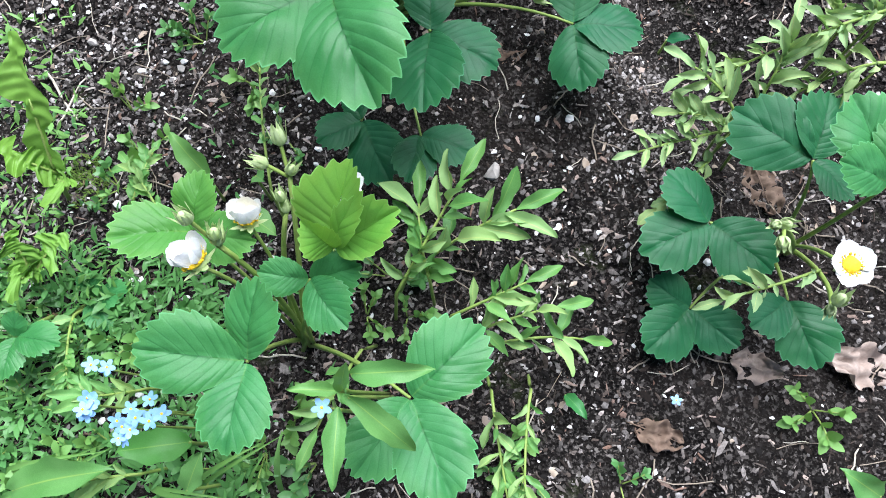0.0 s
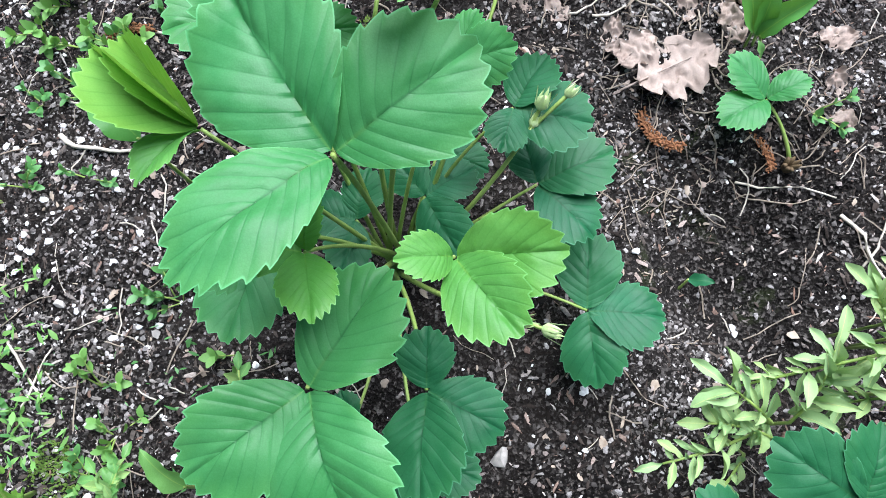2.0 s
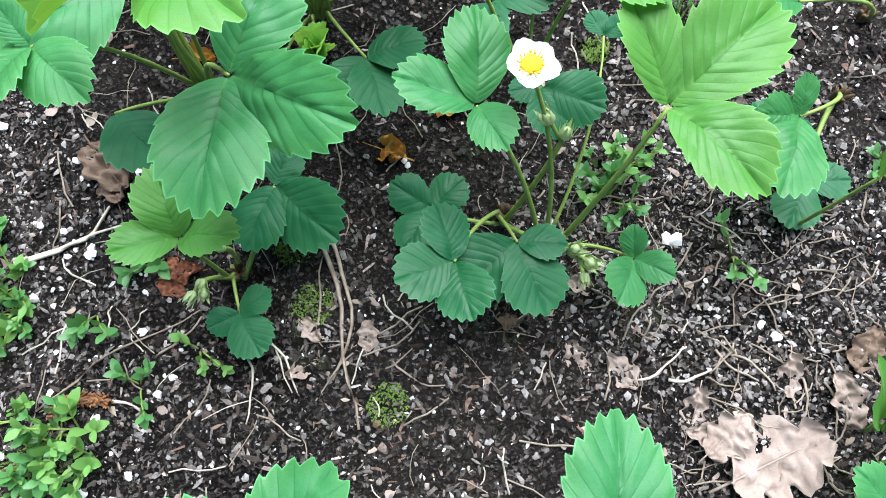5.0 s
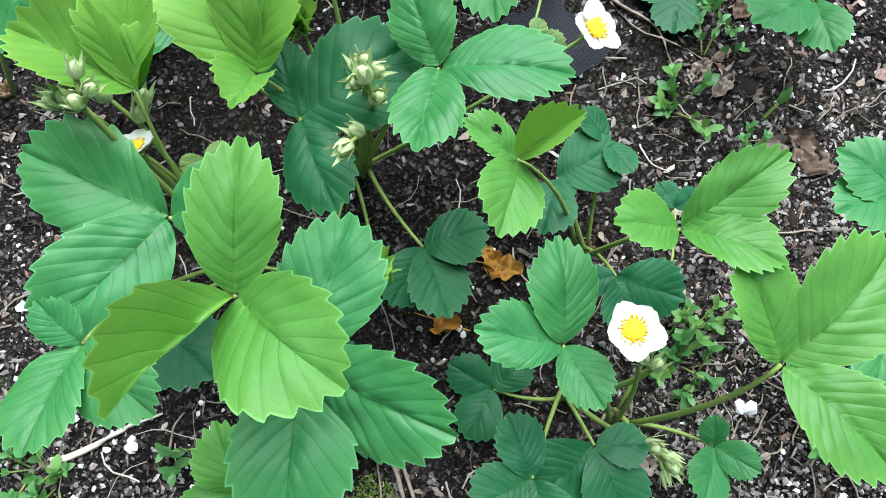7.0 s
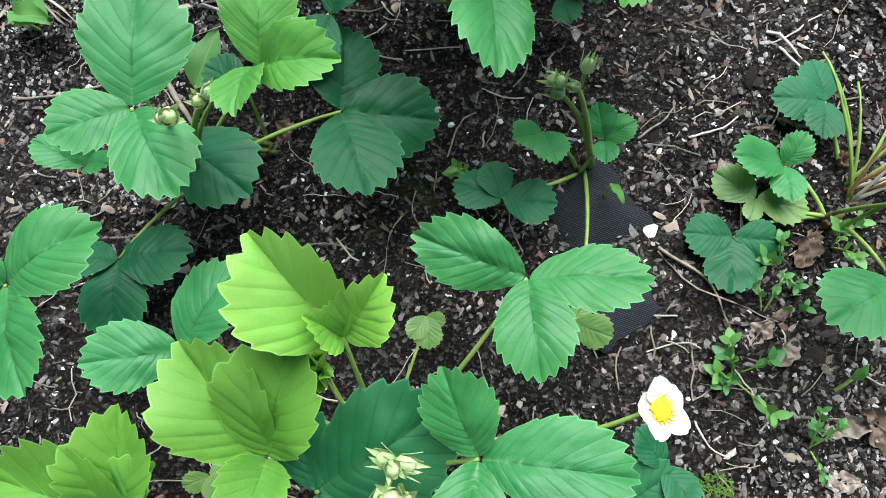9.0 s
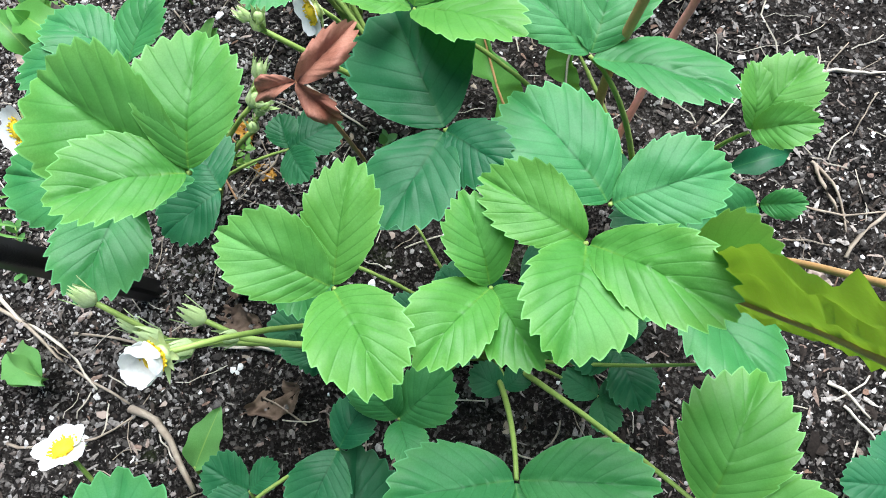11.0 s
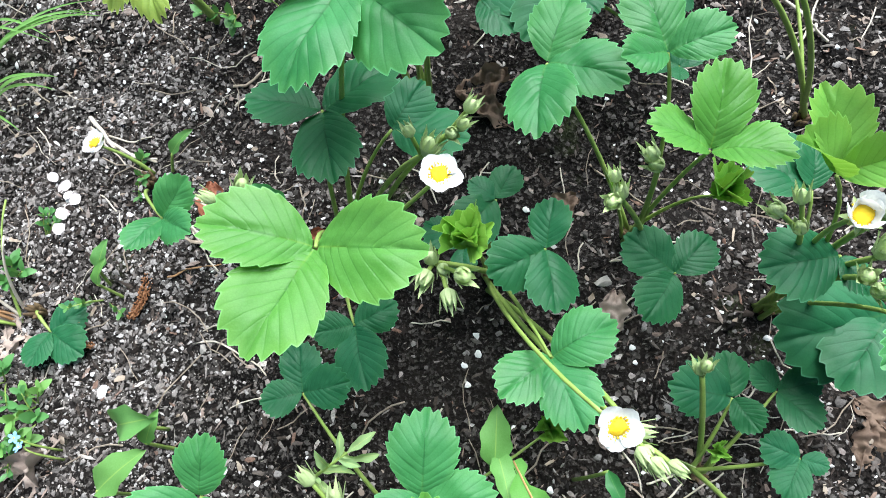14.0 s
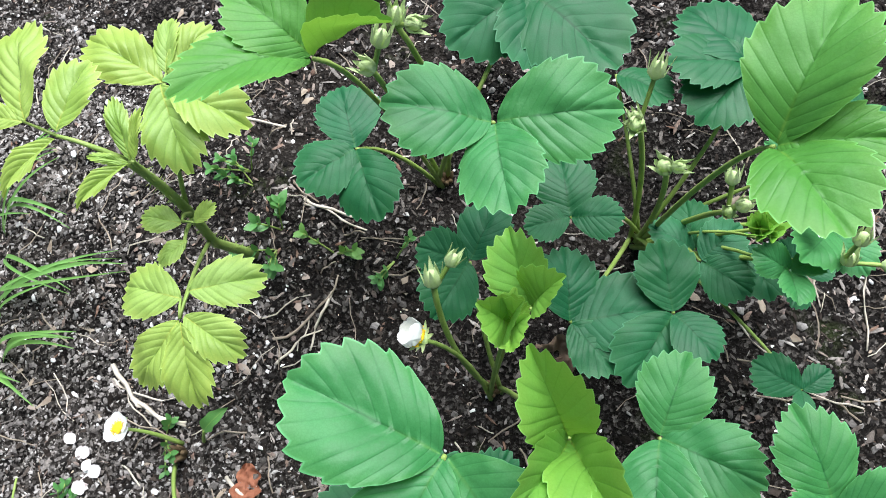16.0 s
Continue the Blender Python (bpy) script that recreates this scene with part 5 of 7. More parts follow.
# ---- weeds ----
def oval_mesh(name, mat, wide, fold=0.15, arch=0.2, full=0.85):
    bm = bmesh.new()
    inner, rim = bm.verts.layers.float.new("inner"), bm.verts.layers.float.new("rim")
    grid = []
    for i in range(15):
        u = i / 14
        w = 0.5 * wide * math.sin(math.pi * min(1, 0.03 + 0.97 * u ** full)) ** 0.75
        row = []
        for j in range(5):
            c = j / 2 - 1
            v = bm.verts.new((w * c * (1 + 0.10 * math.sin(17 * u + 2 * c)), u, fold * abs(w * c) + arch * u * (1 - u) - 0.01 * (1 - abs(c)) + 0.05 * c * math.sin(8 * u + 9 * fold)))
            v[inner] = 1.0 if j == 2 else 0.6
            v[rim] = 0.5 if j in (0, 4) else 0
            row.append(v)
        grid.append(row)
    for a, b in zip(grid, grid[1:]):
        for j in range(4):
            bm.faces.new((a[j], a[j + 1], b[j + 1], b[j]))
    me = bpy.data.meshes.new(name)
    bm.to_mesh(me)
    bm.free()
    me.materials.append(mat)
    me.shade_smooth()
    return me


def leaf_into(bm, at, way, length, wide, roll=0.0):
    """Adds one small oval leaf to a mesh."""
    m = aim(at, way, roll=roll)
    grid = []
    for i in range(5):
        u = i / 4
        w = 0.5 * wide * math.sin(math.pi * (0.06 + 0.90 * u)) ** 0.8
        grid.append([bm.verts.new(m @ Vector((length * w * c, length * u, length * (0.15 * abs(w * c) + 0.25 * u * (1 - u))))) for c in (-1, 0, 1)])
    for a, b in zip(grid, grid[1:]):
        for j in range(2):
            bm.faces.new((a[j], a[j + 1], b[j + 1], b[j]))


def sprig(x, y, n):
    """A low weed: short stems with pairs of small oval leaves."""
    z = floor_at(x, y)
    stems, leaves = bmesh.new(), bmesh.new()
    leaf_size = odd.uniform(0.0065, 0.0115)
    n = max(3, round(0.75 * n))
    for k in range(n):
        a = odd.uniform(0, 6.28)
        reach, up = odd.uniform(0.008, 0.024), odd.uniform(0.006, 0.022)
        tip = Vector((math.cos(a) * reach, math.sin(a) * reach, up))
        path = bend((0, 0, -0.002), tip, 0.25 * up, 6)
        tube(stems, path, 0.0007, 0.0004, 4)
        for i in (3, 5, 6):
            p = path[i]
            way = (path[i] - path[i - 1]).normalized()
            side = way.cross(Vector((0, 0, 1))).normalized()
            spin = Matrix.Rotation(radians(90 * (i % 2) + odd.uniform(-25, 25)), 3, way)
            s = leaf_size * (0.75 + 0.4 * i / 6) * (0.7 if i == 6 else 1)
            for d in (-1, 1):
                leaf_into(leaves, p, spin @ (side * d) * 0.8 + way * 0.55 + Vector((0, 0, 0.25)), s * odd.uniform(0.8, 1.2), 0.56)
    root = part("weed_sprig", stems, STALK)
    root.location = (x, y, z)
    part("foliage", leaves, LEAF[odd.choice("kkw")], root)
    tagged(root, "low green weed with small oval leaves in soil", "weed", "small weeds between the plants")


def moss(x, y, r):
    """A thin cushion of moss: short upright tufts."""
    bm = bmesh.new()
    for k in range(260):
        a, d = odd.uniform(0, 6.28), r * math.sqrt(odd.random()) * 0.6
        px, py = x + d * math.cos(a), y + d * math.sin(a)
        h = odd.uniform(0.0015, 0.005)
        p = Vector((px, py, floor_at(px, py) - 0.0005))
        w = odd.uniform(0.0006, 0.0012)
        tip = bm.verts.new(p + Vector((odd.uniform(-0.002, 0.002), odd.uniform(-0.002, 0.002), h)))
        base = [bm.verts.new(p + Vector((w * math.cos(q), w * math.sin(q), 0))) for q in (0, 2.1, 4.2)]
        for i in range(3):
            bm.faces.new((base[i], base[(i + 1) % 3], tip))
    tagged(part("moss", bm, MOSS), "thin yellow-green moss on the soil", "moss", kind="stuff")


OVAL = {k: [oval_mesh("leaf", LEAF[k], 0.5, 0.25, 0.25), oval_mesh("leaf", LEAF[k], 0.42, 0.35, 0.4)] for k in ("w", "b", "m", "d", "p")}
OVAL["n"] = [oval_mesh("leaf", LEAF["b"], 0.32, 0.4, 0.25), oval_mesh("leaf", LEAF["b"], 0.36, 0.5, 0.35)]
OVAL["f"] = [oval_mesh("leaf", LEAF["w"], 0.25, 0.5, 0.25), oval_mesh("leaf", LEAF["w"], 0.28, 0.6, 0.35)]


def broad_leaf(x0, y0, z0, x1, y1, z1, tone):
    """A single smooth weed leaf with its stalk down to the soil."""
    a, b = Vector((x0, y0, z0)), Vector((x1, y1, z1))
    foot = Vector((x0 + odd.uniform(-0.01, 0.01), y0 - 0.004, 0))
    foot.z = floor_at(foot.x, foot.y) - 0.002
    bm = bmesh.new()
    tube(bm, bend(foot, a + (b - a) * 0.03, 0.2 * max(0.004, z0), 6), 0.0013, 0.0010, 5)
    root = part("weed_leaf", bm, STALK)
    s = (b - a).length
    share("leaf_blade", OVAL[tone][odd.randrange(2)], root, aim(a, b - a, roll=odd.uniform(-15, 15)) @ Matrix.Diagonal((s, s, s, 1)))
    tagged(root, "smooth oval green weed leaf rising from the soil", "weed", "broad weed leaves")


NARROW = [oval_mesh("leaf", LEAF["w"], 1.0, 0.15, 0.15, 1.1), oval_mesh("leaf", LEAF["g"], 1.0, 0.25, 0.3, 1.15)]
DOWNY = [oval_mesh("leaf", LEAF["f"], 1.0, 0.15, 0.25, 1.15), oval_mesh("leaf", LEAF["f"], 1.0, 0.25, 0.45, 1.2)]


def leafy_stem(x0, y0, z0, x1, y1, z1, n, length, wide):
    """A weed stem with opposite leaves along it."""
    a, b = Vector((x0, y0, z0)), Vector((x1, y1, z1))
    foot = a - (b - a) * 0.15
    foot.z = floor_at(foot.x, foot.y) - 0.002
    path = bend(foot, a, 0.0, 3)[:-1] + bend(a, b, 0.012, 10, odd.uniform(-0.006, 0.006))
    bm = bmesh.new()
    tube(bm, path, 0.0013, 0.0007, 5)
    root = part("leafy_weed", bm, STALK)
    blades = DOWNY if x0 > 0.3 else NARROW
    n = round(2.1 * n)
    for i in range(n):
        t = 3 + ((i + odd.uniform(0.2, 0.9)) / n) ** 0.8 * 9.4
        k = min(int(t), len(path) - 2)
        p = path[k].lerp(path[k + 1], t - k)
        way = (path[k + 1] - path[k]).normalized()
        side = Matrix.Rotation(odd.uniform(-1.1, 1.1), 3, way) @ way.cross(Vector((0, 0, 1))).normalized()
        for d in (-1, 1):
            if odd.random() < 0.3:
                continue
            s = length * odd.uniform(0.45, 1.15)
            v = side * d * odd.uniform(0.5, 1.0) + way * odd.uniform(0.3, 1.1) + Vector((0, 0, odd.uniform(-0.1, 0.5)))
            share("leaf_blade", blades[odd.randrange(2)], root, aim(p, v, roll=odd.uniform(-50, 50)) @ Matrix.Diagonal((s * wide * odd.uniform(0.8, 1.15), s, s, 1)))
    share("leaf_blade", blades[0], root, aim(b, b - path[-2]) @ Matrix.Diagonal((length * wide, length, length, 1)))
    tagged(root, "pale green weed stem with paired narrow leaves", "weed", "leafy weed stems")


def floret_mesh():
    bm = bmesh.new()
    for k in range(5):
        a = 2 * math.pi * k / 5
        d, s = Vector((math.cos(a), math.sin(a), 0)), Vector((-math.sin(a), math.cos(a), 0))
        row = [(0.08, 0.10, 0.0), (0.3, 0.24, 0.03), (0.55, 0.30, 0.08), (0.8, 0.24, 0.10), (0.95, 0.08, 0.10)]
        last = None
        for r, w, z in row:
            pair = (bm.verts.new(d * r - s * w + Vector((0, 0, z))), bm.verts.new(d * r + s * w + Vector((0, 0, z))))
            if last:
                bm.faces.new((last[0], last[1], pair[1], pair[0]))
            last = pair
    me = bpy.data.meshes.new("floret")
    bm.to_mesh(me)
    bm.free()
    me.materials.append(BLUE)
    me.shade_smooth()
    return me


def eye_mesh():
    bm = bmesh.new()
    bmesh.ops.create_icosphere(bm, subdivisions=1, radius=0.16)
    me = bpy.data.meshes.new("floret_eye")
    bm.to_mesh(me)
    bm.free()
    me.materials.append(STAMEN)
    return me


FLORET, EYE_MESH = floret_mesh(), eye_mesh()


def forget_me_not(x, y, z, n):
    """A head of small blue flowers on one stalk, or one that has dropped."""
    foot = floor_at(x + 0.008, y - 0.01)
    bm = bmesh.new()
    low = z < foot + 0.02
    base = Vector((x, y, z - 0.003)) if low else Vector((x + 0.01, y - 0.012, foot - 0.002))
    top = Vector((x, y, z)) if not low else Vector((x, y, z + 0.001))
    tube(bm, bend(base, top, 0.0 if low else 0.02, 6), 0.0009, 0.0006, 5)
    root = part("forget_me_not", bm, STALK)
    for k in range(n):
        d = Vector((odd.uniform(-1, 1), odd.uniform(-1, 1), 0)) * (0.0036 * math.sqrt(n) if n > 1 else 0)
        at = top + d + Vector((0, 0, odd.uniform(0, 0.006)))
        s = odd.uniform(0.0040, 0.0052)
        m = Matrix.Translation(at) @ Euler((odd.uniform(-0.5, 0.5), odd.uniform(-0.5, 0.5), odd.uniform(0, 6))).to_matrix().to_4x4() @ Matrix.Diagonal((s, s, s, 1))
        share("floret", FLORET, root, m)
        share("floret_eye", EYE_MESH, root, m @ Matrix.Translation((0, 0, 0.04)))
        if n > 1:
            bm = bmesh.new()
            tube(bm, bend(top - Vector((0, 0, 0.004)), at - Vector((0, 0, 0.0005)), 0.0, 3), 0.0005, 0.0004, 4)
            part("flower_neck", bm, STALK, root)
    tagged(root, "sky-blue forget-me-not flowers with yellow eyes" if n > 1 else "single fallen blue forget-me-not flower on soil", "flower", "forget-me-nots")


def grass_blade(x0, y0, x1, y1, z1):
    a = Vector((x0, y0, floor_at(x0, y0) - 0.001))
    b = Vector((x1, y1, max(z1, floor_at(x1, y1) + 0.004)))
    bm = bmesh.new()
    for k in range(odd.choice((1, 2, 2))):
        off = Vector((odd.uniform(-0.006, 0.006), odd.uniform(-0.006, 0.006), 0)) * k
        path = bend(a + off, b + off * 2, 0.03, 10, odd.uniform(-0.01, 0.01))
        w = odd.uniform(0.0012, 0.0022)
        last = None
        for i, p in enumerate(path):
            way = (path[min(i + 1, 10)] - path[max(i - 1, 0)]).normalized()
            side = way.cross(Vector((0, 0, 1))).normalized() * w * (1 - 0.9 * (i / 10) ** 2)
            row = (bm.verts.new(p - side + Vector((0, 0, 0.0006))), bm.verts.new(p), bm.verts.new(p + side + Vector((0, 0, 0.0006))))
            if last:
                bm.faces.new((last[0], last[1], row[1], row[0]))
                bm.faces.new((last[1], last[2], row[2], row[1]))
            last = row
    tagged(part("grass_blade", bm, LEAF["w"]), "long arching green grass blades at the bed's edge", "grass", "grass blades")


# ---- things of their own ----
def stake():
    """A leaning black plastic stake, square in section, with a small light mark."""
    a, b = Vector((0.237, 1.385, -0.02)), Vector((0.168, 1.398, 0.26))
    bm = bmesh.new()
    bmesh.ops.create_cube(bm, size=1)
    bm.transform(Matrix.Diagonal((0.013, 1, 0.013, 1)))
    bmesh.ops.bevel(bm, geom=bm.edges, offset=0.002, segments=2, affect="EDGES")
    root = part("stake", bm, PIPE)
    root.matrix_basis = aim((a + b) / 2, b - a, up=(0, 1, 0)) @ Matrix.Diagonal((1, (b - a).length, 1, 1))
    tagged(root, "leaning black plastic stake pushed into the soil", "stake")


stake()


def cloth(x, y, w, h, turn, seed):
    """A patch of black woven cloth that shows through the soil."""
    bm = bmesh.new()
    grid = []
    rnd = random.Random(seed)
    for i in range(9):
        row = []
        for j in range(9):
            u, v = i / 8 - 0.5, j / 8 - 0.5
            edge = 1 + 0.25 * noise.noise(Vector((u * 5, v * 5, seed)))
            p = Matrix.Rotation(turn, 3, "Z") @ Vector((u * w * edge, v * h * edge, 0))
            px, py = x + p.x, y + p.y
            lift = 0.0065 - 0.012 * max(abs(u), abs(v)) ** 2 * 4 * 0.6
            row.append(bm.verts.new((px, py, ground_height(px, py) + lift + 0.002 * noise.noise(Vector((px * 40, py * 40, 1))))))
        grid.append(row)
    for a, b in zip(grid, grid[1:]):
        for j in range(8):
            bm.faces.new((a[j], b[j], b[j + 1], a[j + 1]))
    tagged(part("ground_cloth", bm, fabric_material()), "black woven ground cloth showing through the soil", "ground cloth", "ground cloth patches")


cloth(0.432, 1.064, 0.045, 0.060, 0.3, 1)
cloth(0.448, 1.115, 0.050, 0.055, 0.2, 2)


def lobed_strip(bm, path, width, lobes, seed, up=(0, 0, 1)):
    """A toothed strap leaf along a path."""
    rnd = random.Random(seed)
    n = len(path) - 1
    size = {side: [rnd.uniform(0.55, 1.1) for _ in range(lobes + 2)] for side in (-1, 1)}
    last = None
    for i in range(n * 8 + 1):
        t = i / (n * 8)
        k = min(int(t * n), n - 1)
        p = path[k].lerp(path[k + 1], t * n - k)
        way = (path[k + 1] - path[k]).normalized()
        across = way.cross(Vector(up)).normalized()
        nor = across.cross(way)
        w0 = width * math.sin(math.pi * (0.10 + 0.84 * t)) ** 0.6
        row = []
        for c in (-1, -0.66, -0.33, 0, 0.33, 0.66, 1):
            flank = 1 if c > 0 else -1
            s = t * lobes + 0.4 * (flank > 0)
            f = s % 1.0
            peak = max(0.0, 1 - abs(f - 0.30) / (0.30 if f < 0.30 else 0.42)) ** 0.8
            peak = min(0.85, 1.25 * peak)
            w = w0 * (0.26 + 1.15 * peak * size[flank][int(s) % (lobes + 2)])
            row.append(bm.verts.new(p + across * c * w - way * (0.25 * w * c * c) + nor * (0.22 * abs(c) * w + 0.25 * w0 * noise.noise(Vector((14 * t, 2 * c, seed))))))
        if last:
            for j in range(6):
                bm.faces.new((last[j], row[j], row[j + 1], last[j + 1]))
        last = row


def dandelion():
    """Jagged leaves, two bare stalks and a closed head."""
    root = new("dandelion")
    root.location = (0.510, 1.335, 0.0)
    tagged(root, "dandelion with jagged leaves, pink stalk and closed head", "dandelion")
    o = root.location

    def leaf_of(points, width, lobes, mat, seed, rib):
        path = []
        pts = [Vector(p) - o for p in points]
        for a, b in zip(pts, pts[1:]):
            path += [a.lerp(b, k / 4) for k in range(4)]
        path.append(pts[-1])
        path = [path[0]] + [(a + 2 * b + c) / 4 for a, b, c in zip(path, path[1:], path[2:])] + [path[-1]]
        bm = bmesh.new()
        lobed_strip(bm, path, width, lobes, seed)
        blade = part("leaf", bm, mat, root)
        bm = bmesh.new()
        tube(bm, [p + Vector((0, 0, 0.0006)) for p in path], 0.0009, 0.0005, 5)
        part("midrib", bm, rib, blade)

    # the long leaf that arches over, one half of its blade turned up, the other down
    pts = [Vector(p) - o for p in ((0.525, 1.300, 0.0), (0.552, 1.250, 0.12), (0.546, 1.205, 0.22), (0.515, 1.188, 0.275), (0.490, 1.202, 0.265), (0.490, 1.216, 0.240), (0.489, 1.236, 0.200), (0.486, 1.246, 0.185))]
    path = []
    for p, q in zip(pts, pts[1:]):
        path += [p.lerp(q, k / 10) for k in range(10)]
    path.append(pts[-1])
    for _ in range(3):
        path = [path[0]] + [(p + 2 * q + r) / 4 for p, q, r in zip(path, path[1:], path[2:])] + [path[-1]]
    bm = bmesh.new()
    for way, wide, seed in ((Vector((-0.33, 0.58, 0.74)), 0.030, 0.0), (Vector((0.55, -0.45, -0.70)), 0.014, 2.0)):
        last = None
        for i, p in enumerate(path):
            t = i / (len(path) - 1)
            grow = min(1, max(0, (t - 0.30) / 0.25)) * min(1, (1.02 - t) / 0.08 + 0.45)
            saw = 0.5 - 0.5 * math.cos(2 * math.pi * ((t * 6 + seed) % 1.0) ** 1.4)
            row = []
            for c in (0.0, 0.15, 0.3, 0.45, 0.6, 0.75, 0.88, 1.0):
                w = wide * grow * c * (1.0 if c < 0.7 else 0.80 + 0.30 * saw + 0.06 * math.sin(31 * t))
                row.append(bm.verts.new(p + way.normalized() * w + Vector((0.6, 0.6, -0.2)) * (0.0016 * math.sin(23 * t + 3 * c + seed) + 0.006 * noise.noise(Vector((30 * t, 4 * c, seed))) + 0.0015 * noise.noise(Vector((70 * t, 9 * c, seed)))) * grow * min(1, 3 * c)))
            if last:
                for j in range(7):
                    bm.faces.new((last[j], row[j], row[j + 1], last[j + 1]))
            last = row
    bmesh.ops.remove_doubles(bm, verts=bm.verts, dist=0.00005)
    blade = part("leaf", bm, LEAF["o"], root, "olive-green arching jagged leaf")
    bm = bmesh.new()
    tube(bm, path, 0.0018, 0.0008, 6)
    part("midrib", bm, TAWNY, blade)
    leaf_of([(0.505, 1.345, 0.0), (0.476, 1.385, 0.07), (0.480, 1.444, 0.10), (0.500, 1.500, 0.095), (0.497, 1.528, 0.075)], 0.0105, 6, LEAF["b"], 5, TAWNY)
    leaf_of([(0.514, 1.340, 0.0), (0.52, 1.402, 0.06), (0.535, 1.418, 0.085), (0.55, 1.431, 0.095), (0.566, 1.441, 0.085)], 0.0100, 4, LEAF["b"], 8, STRAW)

    def stalk_of(points, r, mat, label):
        pts = [Vector(p) - o for p in points]
        path = []
        for a, b in zip(pts, pts[1:]):
            path += [a.lerp(b, k / 5) for k in range(5)]
        path.append(pts[-1])
        for _ in range(3):
            path = [path[0]] + [(a + 2 * b + c) / 4 for a, b, c in zip(path, path[1:], path[2:])] + [path[-1]]
        bm = bmesh.new()
        tube(bm, path, r, r * 0.85, 10)
        return part("flower_stalk", bm, mat, root, label)

    pink = stalk_of([(0.512, 1.338, 0.000), (0.518, 1.340, 0.070), (0.551, 1.364, 0.130), (0.559, 1.367, 0.150), (0.563, 1.371, 0.168), (0.565, 1.382, 0.188), (0.561, 1.396, 0.212), (0.550, 1.405, 0.238), (0.546, 1.408, 0.248)], 0.0021, ROSY, "smooth pink hollow stalk")
    stalk_of([(0.508, 1.332, 0.0), (0.505, 1.343, 0.10), (0.505, 1.346, 0.16), (0.521, 1.349, 0.235), (0.526, 1.349, 0.285), (0.560, 1.345, 0.315)], 0.0023, TAWNY, "smooth tawny hollow stalk")
    at = Vector((0.551, 1.410, 0.252)) - o
    bm = bmesh.new()
    bmesh.ops.create_icosphere(bm, subdivisions=3, radius=0.0062)
    for v in bm.verts:
        v.co.xy *= 1 + 0.10 * math.sin(11 * math.atan2(v.co.y, v.co.x)) - 0.25 * max(0, v.co.z / 0.0062)
    bm.transform(Matrix.Translation(at) @ Euler((-0.5, 0.9, 0)).to_matrix().to_4x4() @ Matrix.Diagonal((1, 1, 1.35, 1)))
    part("closed_head", bm, LEAF["d"], pink, "dark green closed flower head")
    for k in range(9):
        bm = bmesh.new()
        a = 2 * math.pi * k / 9
        d = Euler((-0.5, 0.9, 0)).to_matrix() @ Vector((math.cos(a), math.sin(a), -0.35))
        leaf_into(bm, at + d * 0.005, d + Vector((0.2 * math.sin(5 * k), 0.2 * math.cos(7 * k), 0.1)), 0.009 + 0.003 * (k % 3), 0.15)
        part("bract", bm, LEAF["f"], pink, "pale bent-back bract")


dandelion()


